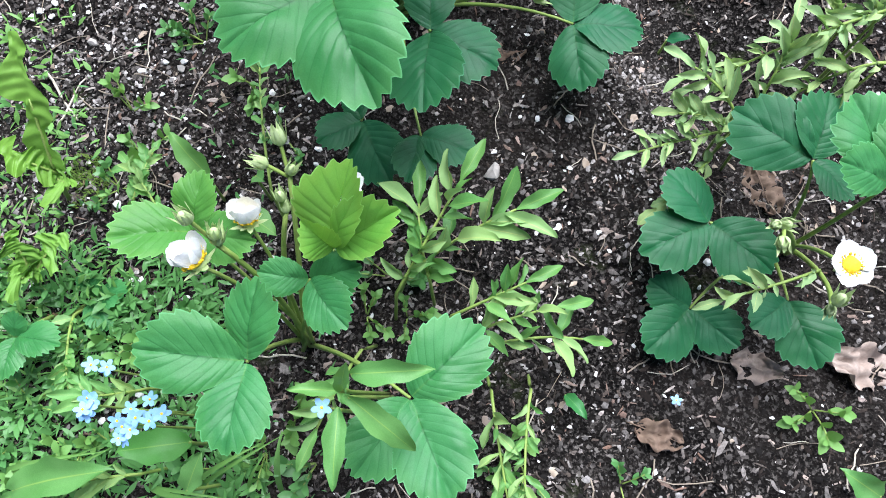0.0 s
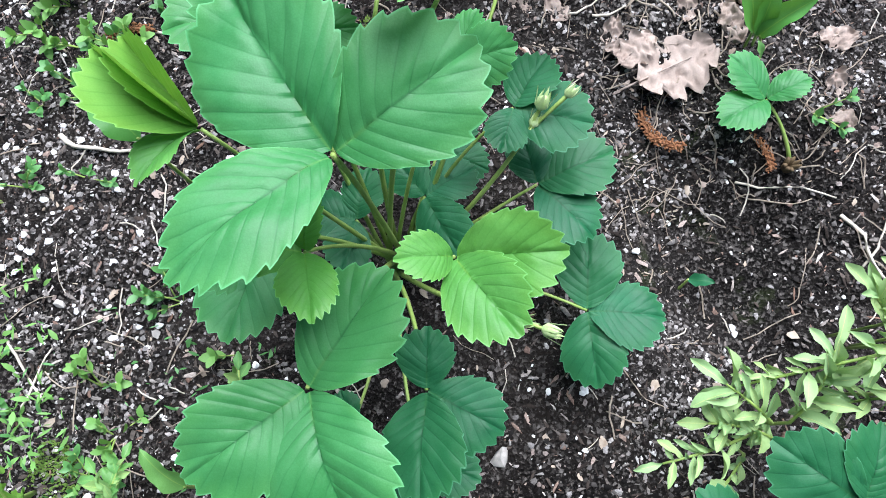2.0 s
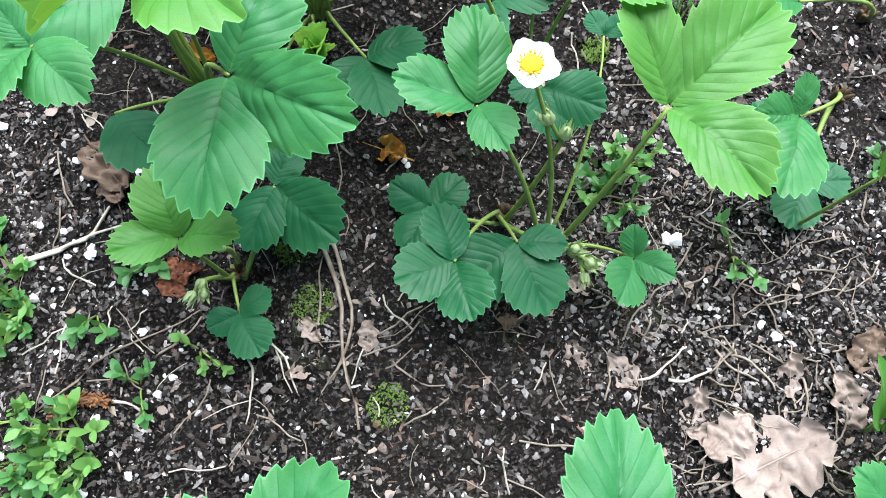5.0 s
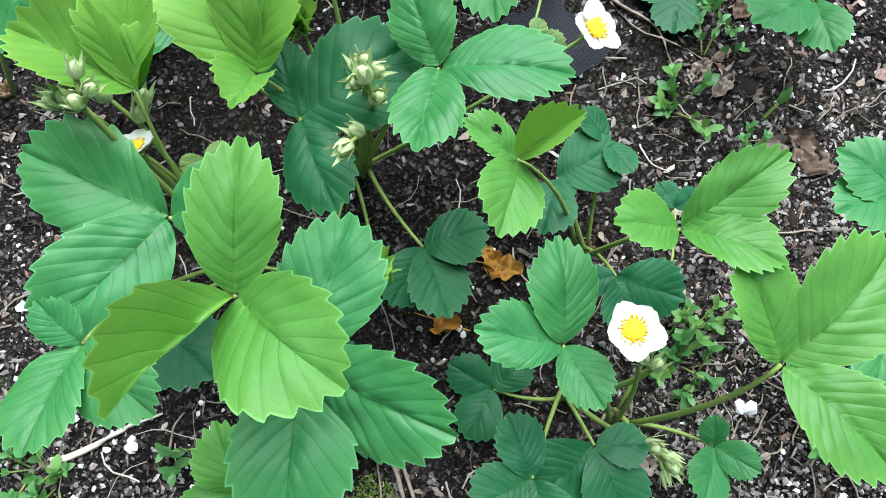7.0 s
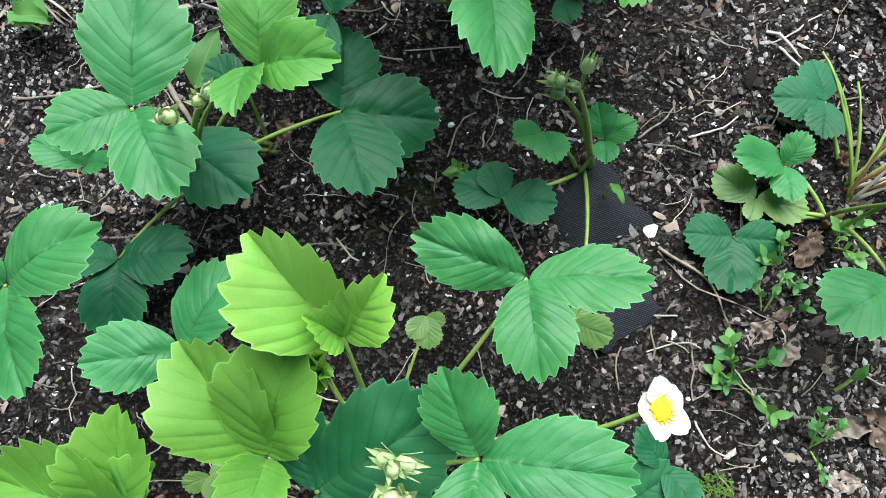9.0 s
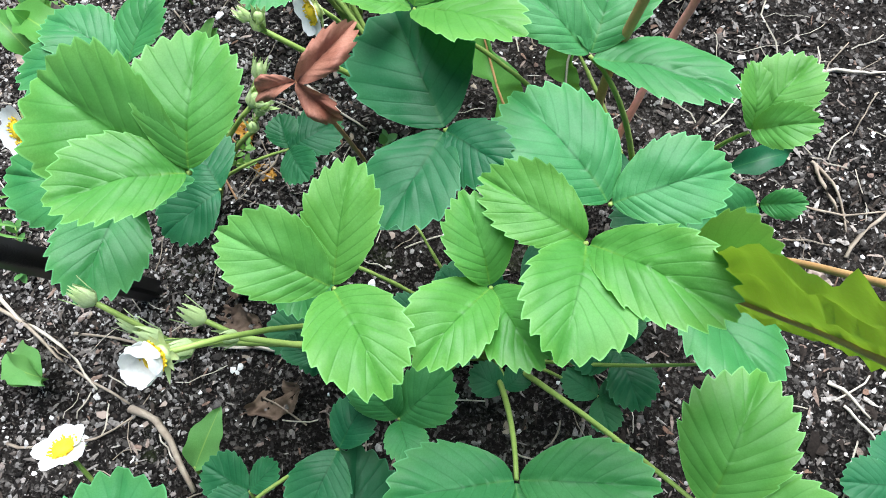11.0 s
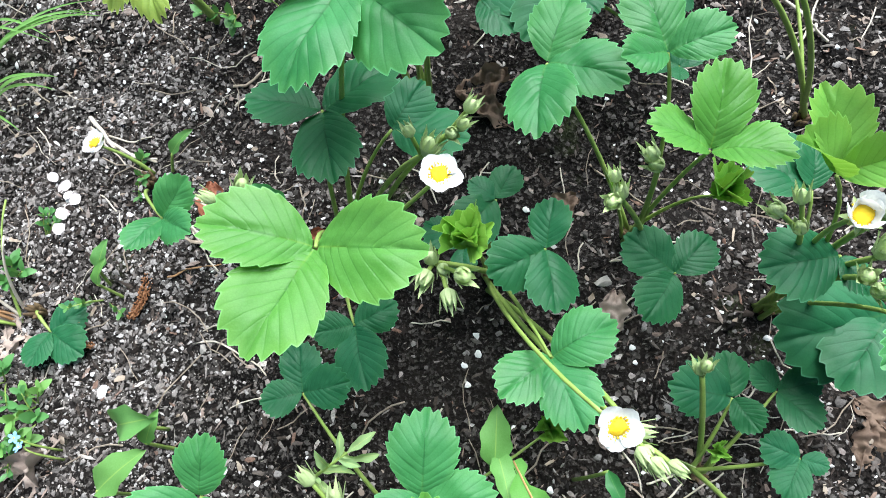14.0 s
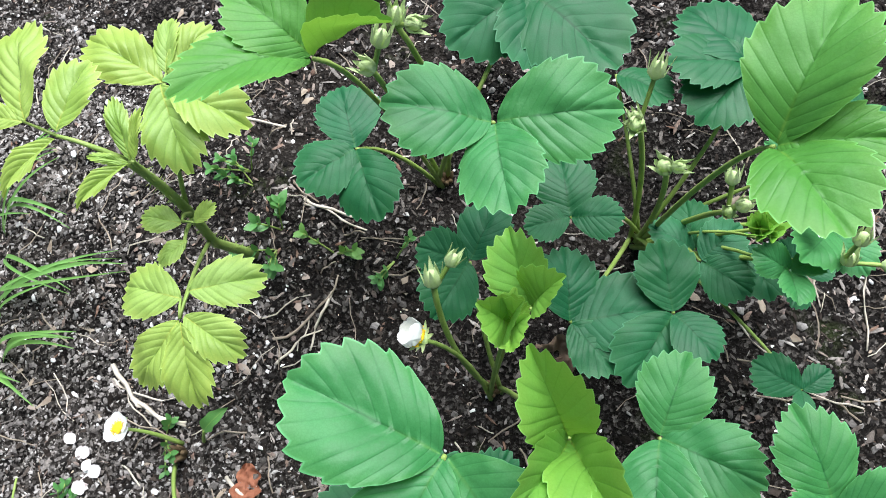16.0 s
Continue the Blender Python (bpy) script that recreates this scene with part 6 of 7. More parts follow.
def raspberry_shoot():
    """A prickly young shoot with yellow-green leaves."""
    root = new("raspberry_shoot")
    root.location = (0.4, 1.908, 0.0)
    tagged(root, "young raspberry shoot with yellow-green ribbed leaves", "raspberry shoot")
    o = root.location
    bm = bmesh.new()
    pts = [Vector(p) - o for p in ((0.399, 1.91, -0.004), (0.393, 1.9, 0.055), (0.401, 1.897, 0.11), (0.406, 1.891, 0.15), (0.409, 1.885, 0.185))]
    path = []
    for a, b in zip(pts, pts[1:]):
        path += [a.lerp(b, k / 4) for k in range(4)]
    path.append(pts[-1])
    tube(bm, path, 0.0034, 0.0020, 8)
    rnd = random.Random(4)
    for k in range(150):
        p = path[rnd.randrange(len(path) - 1)] + Vector((0, 0, rnd.uniform(0, 0.008)))
        a = rnd.uniform(0, 6.28)
        d = Vector((math.cos(a), math.sin(a), -0.2))
        tube(bm, [p + d * 0.002, p + d * rnd.uniform(0.0042, 0.0056)], 0.0003, 0.00008, 3)
    part("cane", bm, STALK, root, "bristly green-brown cane")
    forms = [leaflet_mesh("leaflet", LEAF["r"], 8, 0.05 + 0.1 * s, 0.12, 0.06, tooth=0.062, bulge=0.010, base=0.66, seed=60 + 3 * s, wave=0.03, curl=0.04) for s in range(3)]

    def spray(foot, centre, leaflets):
        """A leaf: leaflets as (base, tip, width to length)."""
        foot, centre = Vector(foot) - o, Vector(centre) - o
        bm = bmesh.new()
        tube(bm, bend(foot, centre, 0.006, 7), 0.0014, 0.0008, 6)
        stalk = part("leaf", bm, STALK, root)
        for k, (base, tip, wide) in enumerate(leaflets):
            a, b = Vector(base) - o, Vector(tip) - o
            way = b - a
            share("leaflet", forms[k % 3], stalk, aim(a, way, roll=rnd.uniform(-10, 10)) @ Matrix.Diagonal((way.length * wide, 0.97 * way.length, way.length, 1)))
            if (a - centre).length > 0.004:
                bm = bmesh.new()
                tube(bm, bend(centre, a, 0.001, 3), 0.0008, 0.0006, 5)
                part("leaflet_stalk", bm, STALK, stalk)

    spray((0.392, 1.9, 0.06), (0.409, 1.819, 0.165), (((0.408, 1.818, 0.165), (0.38, 1.8, 0.153), 0.62), ((0.409, 1.817, 0.165), (0.404, 1.782, 0.153), 0.58), ((0.411, 1.819, 0.165), (0.429, 1.796, 0.157), 0.62), ((0.411, 1.827, 0.165), (0.385, 1.844, 0.161), 0.80), ((0.415, 1.829, 0.165), (0.447, 1.826, 0.161), 0.70)))
    spray((0.4, 1.897, 0.1), (0.401, 1.868, 0.125), (((0.403, 1.872, 0.125), (0.386, 1.865, 0.125), 0.70),))
    spray((0.402, 1.894, 0.11), (0.403, 1.883, 0.125), (((0.402, 1.882, 0.125), (0.384, 1.892, 0.129), 0.75), ((0.409, 1.88, 0.125), (0.422, 1.885, 0.129), 0.70)))
    spray((0.403, 1.896, 0.115), (0.423, 1.934, 0.165), (((0.422, 1.935, 0.165), (0.392, 1.972, 0.171), 0.62), ((0.421, 1.934, 0.165), (0.421, 1.891, 0.153), 0.66), ((0.425, 1.931, 0.165), (0.455, 1.902, 0.157), 0.70), ((0.426, 1.937, 0.165), (0.452, 1.956, 0.169), 0.62), ((0.425, 1.939, 0.165), (0.434, 1.967, 0.169), 0.50)))
    spray((0.408, 1.886, 0.185), (0.389, 1.897, 0.2), (((0.376, 1.909, 0.2), (0.383, 1.959, 0.204), 0.48), ((0.389, 1.899, 0.2), (0.408, 1.926, 0.204), 0.70), ((0.388, 1.896, 0.2), (0.358, 1.883, 0.194), 0.40), ((0.376, 1.909, 0.2), (0.353, 1.922, 0.2), 0.50)))
    spray((0.407, 1.889, 0.165), (0.413, 1.881, 0.19), (((0.412, 1.882, 0.19), (0.414, 1.906, 0.202), 0.35), ((0.414, 1.881, 0.19), (0.424, 1.896, 0.202), 0.30), ((0.411, 1.881, 0.19), (0.383, 1.872, 0.186), 0.32), ((0.411, 1.881, 0.19), (0.397, 1.887, 0.196), 0.30)))

raspberry_shoot()


WITHERED = plain_material("withered_leaf_rust", (0.22, 0.075, 0.045), (0.38, 0.18, 0.12), 0.65, 0.3, 120, 0.15)


def withered_leaf():
    """A red-brown leaf of three, dried up on its stalk."""
    bm = bmesh.new()
    tube(bm, bend((0.40, 1.385, 0.0), (0.386, 1.338, 0.235), 0.03, 8), 0.0012, 0.0009, 5)
    root = part("withered_leaf", bm, STALK_BROWN)
    shrunk = leaflet_mesh("dry_leaflet", WITHERED, 7, 0.75, 0.30, 0.40, tooth=0.06, bulge=0.012, seed=70, wave=0.12, curl=0.25)
    for heading, length, rise, roll in ((18, 0.024, 0.008, 35), (165, 0.017, -0.004, -30), (-60, 0.018, -0.012, 25)):
        a = radians(heading)
        way = Vector((math.cos(a) * length, math.sin(a) * length, rise))
        share("dry_leaflet", shrunk, root, aim((0.386, 1.338, 0.235), way, roll=roll) @ Matrix.Diagonal((length * 0.44, length, length, 1)))
    tagged(root, "withered red-brown strawberry leaf on a dry stalk", "withered leaf")


withered_leaf()


def stalk_tuft(x, y, n, heading):
    """Old yellow-brown stalks leaning out of one foot."""
    root = new("stalk_tuft")
    root.location = (x, y, floor_at(x, y) - 0.003)
    tagged(root, "tuft of old yellow-brown leaf stalks in soil", "stalk tuft", "old stalk tufts")
    for k in range(n):
        a, reach = radians(heading + odd.uniform(-55, 55)), odd.uniform(0.035, 0.085)
        tip = Vector((math.cos(a) * reach, math.sin(a) * reach, odd.uniform(0.012, 0.06)))
        bm = bmesh.new()
        tube(bm, bend((odd.uniform(-0.006, 0.006), odd.uniform(-0.006, 0.006), 0), tip, 0.02, 8, odd.uniform(-0.008, 0.008)), 0.0013, 0.0007, 5)
        part("stalk", bm, (STRAW, STALK, STALK_BROWN, STALK)[k % 4], root)


stalk_tuft(0.598, 1.065, 14, 40)
stalk_tuft(0.197, 1.733, 7, 100)


def jagged_weed(x, y, leaves):
    """A tall weed with jagged yellow-green leaves; each leaf as its points from foot to tip."""
    root = new("jagged_weed")
    root.location = (x, y, floor_at(x, y))
    tagged(root, "upright weed with jagged yellow-green leaves", "weed", "jagged weeds at the bed's edge")
    o = root.location
    for seed, points in enumerate(leaves):
        foot = Vector((0, 0, -0.002))
        a, b, c = (Vector(p) - o for p in points)
        path = [foot.lerp(a, k / 4) for k in range(4)] + [a * (1 - t) ** 2 + b * (2 * t * (1 - t)) + c * t * t for t in (k / 14 for k in range(15))]
        bm = bmesh.new()
        tube(bm, path[:12], 0.0016, 0.0007, 5)
        stalk = part("leaf_stalk", bm, STALK, root)
        bm = bmesh.new()
        lobed_strip(bm, path[4:], 0.0150, 2, seed + 3)
        part("leaf_blade", bm, LEAF["v"], stalk)


jagged_weed(-0.067, 0.506, (((-0.04, 0.501, 0.06), (-0.028, 0.529, 0.1), (-0.022, 0.563, 0.115)), ((-0.042, 0.499, 0.055), (-0.047, 0.5, 0.075), (-0.065, 0.516, 0.075)), ((-0.045, 0.498, 0.05), (-0.036, 0.486, 0.06), (-0.032, 0.491, 0.055))))
jagged_weed(-0.096, 0.445, (((-0.08, 0.442, 0.035), (-0.072, 0.459, 0.055), (-0.078, 0.465, 0.06)), ((-0.078, 0.443, 0.035), (-0.058, 0.452, 0.05), (-0.045, 0.459, 0.05)), ((-0.083, 0.444, 0.03), (-0.078, 0.435, 0.05), (-0.087, 0.446, 0.045))))


def weed_carpet(name, label, area, count, seed, long=0.020, tone="k"):
    """A low mat of narrow weed leaves, thick in places and thin in others."""
    rnd = random.Random(seed)
    bm_verts, bm_faces = [], []
    x0, x1, y0, y1 = area
    while len(bm_faces) < count * 4:
        x, y = rnd.uniform(x0, x1), rnd.uniform(y0, y1)
        edge = min(x1 - x, y1 - y, y - y0) / 0.05
        if noise.noise(Vector((x * 28, y * 28, seed))) + 0.35 * rnd.uniform(-1, 1) + 0.30 * min(1, edge) - 0.1 < 0:
            continue
        a, up = rnd.uniform(0, 6.28), rnd.uniform(-0.1, 0.9)
        length = long * rnd.uniform(0.4, 1.3)
        m = aim((x, y, floor_at(x, y) + rnd.uniform(0.0, 0.012)), (math.cos(a), math.sin(a), up), roll=rnd.uniform(-40, 40))
        w = length * rnd.uniform(0.06, 0.20)
        base = len(bm_verts)
        for u, f in ((0, 0.25), (0.35, 1.0), (0.7, 0.8), (1.0, 0.08)):
            for c in (-1, 1):
                bm_verts.append(tuple(m @ Vector((c * w * f, length * u, 0.35 * length * u * (1 - u) * (1 if up > 0.2 else 0.4)))))
        bm_verts.append(tuple(m @ Vector((0, length * 1.05, 0))))
        for k in range(3):
            i = base + 2 * k
            bm_faces.append((i, i + 1, i + 3, i + 2))
        bm_faces.append((base + 6, base + 7, base + 8))
    me = bpy.data.meshes.new(name)
    me.from_pydata(bm_verts, [], bm_faces)
    me.materials.append(LEAF[tone])
    me.shade_smooth()
    tagged(new(name, me), label, "weeds", kind="stuff")


weed_carpet("weed_carpet", "mat of narrow green weed leaves on the soil", (-0.20, 0.03, 0.20, 0.47), 5200, 3, 0.0112)
weed_carpet("weed_fringe", "yellow-green fringe of small weeds at the bed's edge", (-0.22, -0.03, 0.36, 0.66), 1500, 5, 0.009, "w")
weed_carpet("seedling_carpet", "thin scatter of small green seedlings on the soil", (-0.20, 0.12, 0.05, 0.62), 700, 8, 0.008)


def loose_chips(areas, seed):
    """Further small white chips all over the soil, too many to count."""
    rnd = random.Random(seed)
    verts, faces = [], []
    for x0, x1, y0, y1, count, top in areas:
        for _ in range(count):
            x, y, size = rnd.uniform(x0, x1), rnd.uniform(y0, y1), 0.0026 + top * rnd.random() ** 1.8
            m = Matrix.Translation((x, y, floor_at(x, y) + 0.12 * size)) @ Euler((rnd.uniform(-0.3, 0.3), rnd.uniform(-0.3, 0.3), rnd.uniform(0, 6))).to_matrix().to_4x4() @ Matrix.Diagonal((size, size * rnd.uniform(0.6, 1.0), size, 1))
            me = CHIPS[rnd.randrange(6)]
            base = len(verts)
            verts += [tuple(m @ v.co) for v in me.vertices]
            faces += [tuple(base + i for i in p.vertices) for p in me.polygons]
    me = bpy.data.meshes.new("loose_chips")
    me.from_pydata(verts, [], faces)
    me.materials.append(STONE)
    tagged(new("loose_chips", me), "scattered small white chips on the dark soil", "stone chips", kind="stuff")


loose_chips(((-0.15, 0.85, 0.10, 2.15, 230, 0.0045), (-0.12, 0.14, 0.35, 1.10, 260, 0.0054), (0.14, 0.40, 1.30, 2.10, 80, 0.0050)), 33)


# ---- weeds, litter and chips where they lie ----
chip(0.309, 0.456, 0.0070)
chip(0.285, 0.463, 0.0052)
chip(0.273, 0.468, 0.0039)
chip(0.273, 0.379, 0.0066)
chip(0.299, 0.366, 0.0038)
chip(0.296, 0.419, 0.0034)
chip(0.256, 0.379, 0.0037)
chip(0.046, 0.702, 0.0087)
chip(-0.025, 0.675, 0.0069)
chip(-0.046, 0.677, 0.0060)
chip(-0.061, 0.666, 0.0081)
chip(0.008, 0.614, 0.0046)
chip(0.039, 0.590, 0.0062)
chip(0.028, 0.577, 0.0054)
chip(0.000, 0.572, 0.0045)
chip(0.273, 0.379, 0.0056)
chip(0.298, 0.366, 0.0037)
chip(0.296, 0.419, 0.0048)
chip(0.487, 0.408, 0.0095)
chip(0.435, 0.463, 0.0066)
chip(0.485, 0.723, 0.0065)
chip(0.479, 0.732, 0.0047)
chip(0.435, 0.459, 0.0063)
chip(0.383, 0.538, 0.0059)
chip(0.307, 0.455, 0.0063)
chip(0.285, 0.462, 0.0054)
chip(0.488, 0.409, 0.0092)
chip(-0.028, 0.616, 0.0037)
chip(0.007, 0.619, 0.0036)
chip(-0.006, 0.645, 0.0032)
chip(0.446, 0.802, 0.0102)
chip(0.486, 0.723, 0.0084)
chip(0.480, 0.733, 0.0059)
chip(0.091, 0.907, 0.0085)
chip(0.078, 0.928, 0.0059)
chip(0.113, 0.848, 0.0080)
chip(0.453, 0.752, 0.0042)
chip(0.408, 0.606, 0.0040)
chip(0.384, 0.538, 0.0057)
chip(0.052, 0.710, 0.0060)
chip(0.066, 0.934, 0.0040)
chip(0.062, 0.882, 0.0047)
chip(0.113, 0.881, 0.0046)
chip(0.120, 0.872, 0.0045)
chip(0.138, 0.918, 0.0047)
chip(0.185, 0.885, 0.0044)
chip(0.529, 0.755, 0.0035)
chip(0.014, 0.699, 0.0044)
chip(0.590, 0.730, 0.0075)
chip(0.581, 0.711, 0.0119)
chip(0.093, 0.907, 0.0088)
chip(0.066, 0.935, 0.0046)
chip(0.082, 0.914, 0.0040)
chip(0.113, 0.848, 0.0075)
chip(0.098, 0.970, 0.0056)
chip(0.271, 0.746, 0.0036)
chip(0.185, 0.883, 0.0033)
chip(0.502, 0.812, 0.0034)
chip(0.302, 0.905, 0.0057)
chip(0.264, 0.808, 0.0026)
chip(0.450, 0.799, 0.0108)
chip(0.303, 0.901, 0.0056)
chip(0.093, 0.911, 0.0078)
chip(0.052, 1.012, 0.0109)
chip(0.082, 0.920, 0.0039)
chip(0.062, 0.907, 0.0040)
chip(0.049, 0.942, 0.0033)
chip(0.458, 0.769, 0.0039)
chip(0.456, 0.746, 0.0048)
chip(0.460, 1.025, 0.0040)
chip(0.064, 0.892, 0.0040)
chip(0.509, 0.917, 0.0048)
chip(0.080, 1.085, 0.0065)
chip(0.465, 1.025, 0.0052)
chip(0.505, 0.858, 0.0080)
chip(0.500, 0.926, 0.0039)
chip(0.480, 0.943, 0.0034)
chip(0.215, 1.375, 0.0059)
chip(0.184, 1.408, 0.0054)
chip(0.503, 1.134, 0.0050)
chip(0.476, 1.088, 0.0120)
chip(0.468, 1.191, 0.0049)
chip(0.133, 1.301, 0.0043)
chip(0.661, 1.246, 0.0038)
chip(0.157, 1.418, 0.0046)
chip(0.253, 1.659, 0.0084)
chip(0.325, 1.580, 0.0082)
chip(0.228, 1.689, 0.0079)
chip(0.572, 1.528, 0.0040)
chip(0.576, 1.516, 0.0047)
chip(0.581, 1.515, 0.0040)
chip(0.723, 1.539, 0.0064)
chip(0.660, 1.402, 0.0065)
chip(0.578, 1.578, 0.0041)
chip(0.181, 1.592, 0.0066)
chip(0.256, 1.561, 0.0060)
chip(0.313, 1.581, 0.0050)
chip(0.330, 1.558, 0.0048)
chip(0.288, 1.768, 0.0061)
chip(0.257, 1.806, 0.0086)
chip(0.253, 1.658, 0.0080)
chip(0.504, 1.607, 0.0060)
chip(0.490, 1.591, 0.0052)
chip(0.593, 1.565, 0.0046)
chip(0.513, 1.504, 0.0051)
chip(0.577, 1.517, 0.0037)
chip(0.228, 1.690, 0.0065)
chip(0.254, 1.555, 0.0067)
chip(0.184, 1.596, 0.0055)
chip(0.344, 1.858, 0.0060)
chip(0.380, 1.834, 0.0043)
chip(0.501, 1.595, 0.0058)
chip(0.488, 1.579, 0.0050)
chip(0.252, 1.661, 0.0086)
chip(0.216, 1.780, 0.0057)
chip(0.591, 1.556, 0.0037)
chip(0.388, 1.828, 0.0034)
chip(0.378, 1.746, 0.0032)
chip(0.317, 1.886, 0.0043)
chip(0.432, 1.800, 0.0045)
chip(0.323, 2.069, 0.0090)
chip(0.393, 1.846, 0.0039)
chip(0.242, 1.887, 0.0046)
chip(0.736, 1.696, 0.0049)
chip(0.300, 2.151, 0.0055)
chip(0.311, 1.788, 0.0050)
chip(0.225, 1.908, 0.0038)
stone(0.395, 1.714, 0.0202)
stone(0.389, 1.697, 0.0072)
stone(0.397, 1.679, 0.0062)
stone(-0.026, 0.627, 0.0105)
stone(0.036, 0.585, 0.0089)
stone(0.240, 0.432, 0.0159)
stone(0.329, 1.661, 0.0075)
stone(0.593, 1.610, 0.0117)
twig(0.009, 0.780, 0.052, 0.750, "s", 0.0021)
twig(-0.057, 0.741, -0.015, 0.750, "t", 0.0016)
twig(0.340, 0.462, 0.359, 0.427, "t", 0.0012)
twig(0.473, 0.562, 0.519, 0.534, "t", 0.0015)
twig(0.531, 0.516, 0.533, 0.438, "s", 0.0030)
twig(0.527, 0.477, 0.562, 0.522, "s", 0.0020)
twig(-0.063, 0.611, -0.047, 0.562, "s", 0.0024)
twig(-0.064, 0.559, -0.036, 0.597, "s", 0.0019)
twig(0.037, 0.639, 0.072, 0.622, "t", 0.0014)
twig(0.047, 0.918, 0.111, 0.933, "s", 0.0030)
twig(0.001, 0.751, 0.049, 0.726, "s", 0.0041)
twig(0.041, 0.745, 0.078, 0.701, "s", 0.0026)
twig(0.044, 0.821, 0.151, 0.850, "t", 0.0018)
twig(0.220, 0.812, 0.239, 0.869, "t", 0.0016)
twig(0.391, 0.726, 0.428, 0.736, "s", 0.0020)
twig(0.447, 0.727, 0.462, 0.703, "t", 0.0020)
twig(0.474, 0.564, 0.534, 0.530, "s", 0.0021)
twig(0.488, 0.696, 0.478, 0.674, "t", 0.0017)
twig(0.499, 0.690, 0.491, 0.658, "t", 0.0017)
twig(0.586, 0.777, 0.581, 0.720, "s", 0.0019)
twig(0.378, 0.626, 0.405, 0.584, "t", 0.0012)
twig(0.237, 0.867, 0.223, 0.750, "g", 0.0032)
twig(0.257, 0.782, 0.282, 0.758, "t", 0.0015)
twig(0.188, 0.818, 0.195, 0.780, "s", 0.0016)
twig(0.191, 0.811, 0.192, 0.783, "s", 0.0012)
twig(0.172, 0.817, 0.160, 0.774, "s", 0.0016)
twig(0.089, 0.812, 0.108, 0.792, "s", 0.0021)
twig(0.048, 0.913, 0.115, 0.921, "s", 0.0028)
twig(0.110, 0.890, 0.128, 0.916, "t", 0.0019)
twig(0.241, 0.865, 0.220, 0.782, "t", 0.0028)
twig(0.118, 0.830, 0.151, 0.845, "t", 0.0019)
twig(0.413, 0.719, 0.439, 0.718, "s", 0.0023)
twig(0.452, 0.723, 0.468, 0.694, "t", 0.0019)
twig(0.476, 1.077, 0.497, 1.018, "t", 0.0023)
twig(0.474, 1.074, 0.526, 1.011, "t", 0.0015)
twig(0.335, 1.152, 0.307, 1.102, "t", 0.0011)
twig(0.536, 0.883, 0.504, 0.892, "t", 0.0016)
twig(0.454, 0.976, 0.460, 0.952, "s", 0.0015)
twig(0.130, 1.420, 0.184, 1.338, "s", 0.0028)
twig(0.213, 1.344, 0.299, 1.317, "s", 0.0041)
twig(0.176, 1.379, 0.274, 1.339, "t", 0.0022)
twig(0.605, 1.186, 0.616, 1.159, "s", 0.0024)
twig(0.629, 1.299, 0.688, 1.266, "t", 0.0021)
twig(0.662, 1.311, 0.664, 1.269, "t", 0.0027)
twig(0.651, 1.250, 0.710, 1.275, "t", 0.0030)
twig(0.524, 1.136, 0.560, 1.137, "s", 0.0018)
twig(0.494, 1.147, 0.524, 1.157, "t", 0.0018)
twig(0.349, 1.165, 0.347, 1.130, "t", 0.0010)
twig(0.130, 1.415, 0.198, 1.320, "t", 0.0027)
twig(0.201, 1.319, 0.228, 1.255, "t", 0.0056)
twig(0.118, 1.327, 0.200, 1.312, "t", 0.0022)
twig(0.702, 1.374, 0.740, 1.354, "s", 0.0027)
twig(0.661, 1.314, 0.660, 1.264, "t", 0.0021)
twig(0.604, 1.171, 0.611, 1.141, "s", 0.0020)
twig(0.317, 1.764, 0.434, 1.713, "t", 0.0030)
twig(0.348, 1.771, 0.356, 1.729, "s", 0.0025)
twig(0.359, 1.480, 0.372, 1.437, "s", 0.0023)
twig(0.371, 1.495, 0.398, 1.446, "s", 0.0026)
twig(0.313, 1.441, 0.344, 1.463, "t", 0.0019)
twig(0.562, 1.513, 0.563, 1.478, "s", 0.0016)
twig(0.619, 1.364, 0.651, 1.389, "s", 0.0016)
twig(0.317, 1.516, 0.301, 1.420, "r", 0.0024)
twig(0.300, 1.519, 0.311, 1.468, "r", 0.0024)
twig(0.192, 1.600, 0.189, 1.558, "t", 0.0014)
twig(0.292, 1.600, 0.294, 1.546, "t", 0.0013)
twig(0.568, 1.489, 0.588, 1.489, "s", 0.0015)
twig(0.322, 1.669, 0.366, 1.628, "s", 0.0017)
twig(0.557, 1.493, 0.558, 1.451, "t", 0.0015)
twig(0.558, 1.479, 0.587, 1.482, "s", 0.0018)
twig(0.316, 1.720, 0.355, 1.715, "r", 0.0018)
twig(0.338, 1.754, 0.349, 1.725, "s", 0.0022)
twig(0.284, 1.859, 0.328, 1.831, "s", 0.0019)
twig(0.295, 1.842, 0.326, 1.813, "s", 0.0037)
twig(0.343, 1.747, 0.351, 1.711, "s", 0.0021)
twig(0.620, 1.693, 0.643, 1.647, "t", 0.0016)
twig(0.817, 1.803, 0.807, 1.715, "s", 0.0035)
twig(0.846, 1.775, 0.778, 1.715, "s", 0.0025)
twig(0.801, 1.804, 0.750, 1.717, "s", 0.0019)
twig(0.604, 1.622, 0.645, 1.619, "s", 0.0019)
twig(0.392, 2.025, 0.445, 1.996, "s", 0.0029)
twig(0.444, 1.937, 0.483, 1.907, "s", 0.0026)
twig(0.352, 1.736, 0.385, 1.714, "s", 0.0019)
twig(0.395, 1.829, 0.431, 1.842, "s", 0.0020)
twig(0.445, 1.863, 0.419, 1.831, "s", 0.0023)
twig(0.397, 1.847, 0.452, 1.873, "t", 0.0024)
twig(0.443, 1.934, 0.479, 1.895, "s", 0.0021)
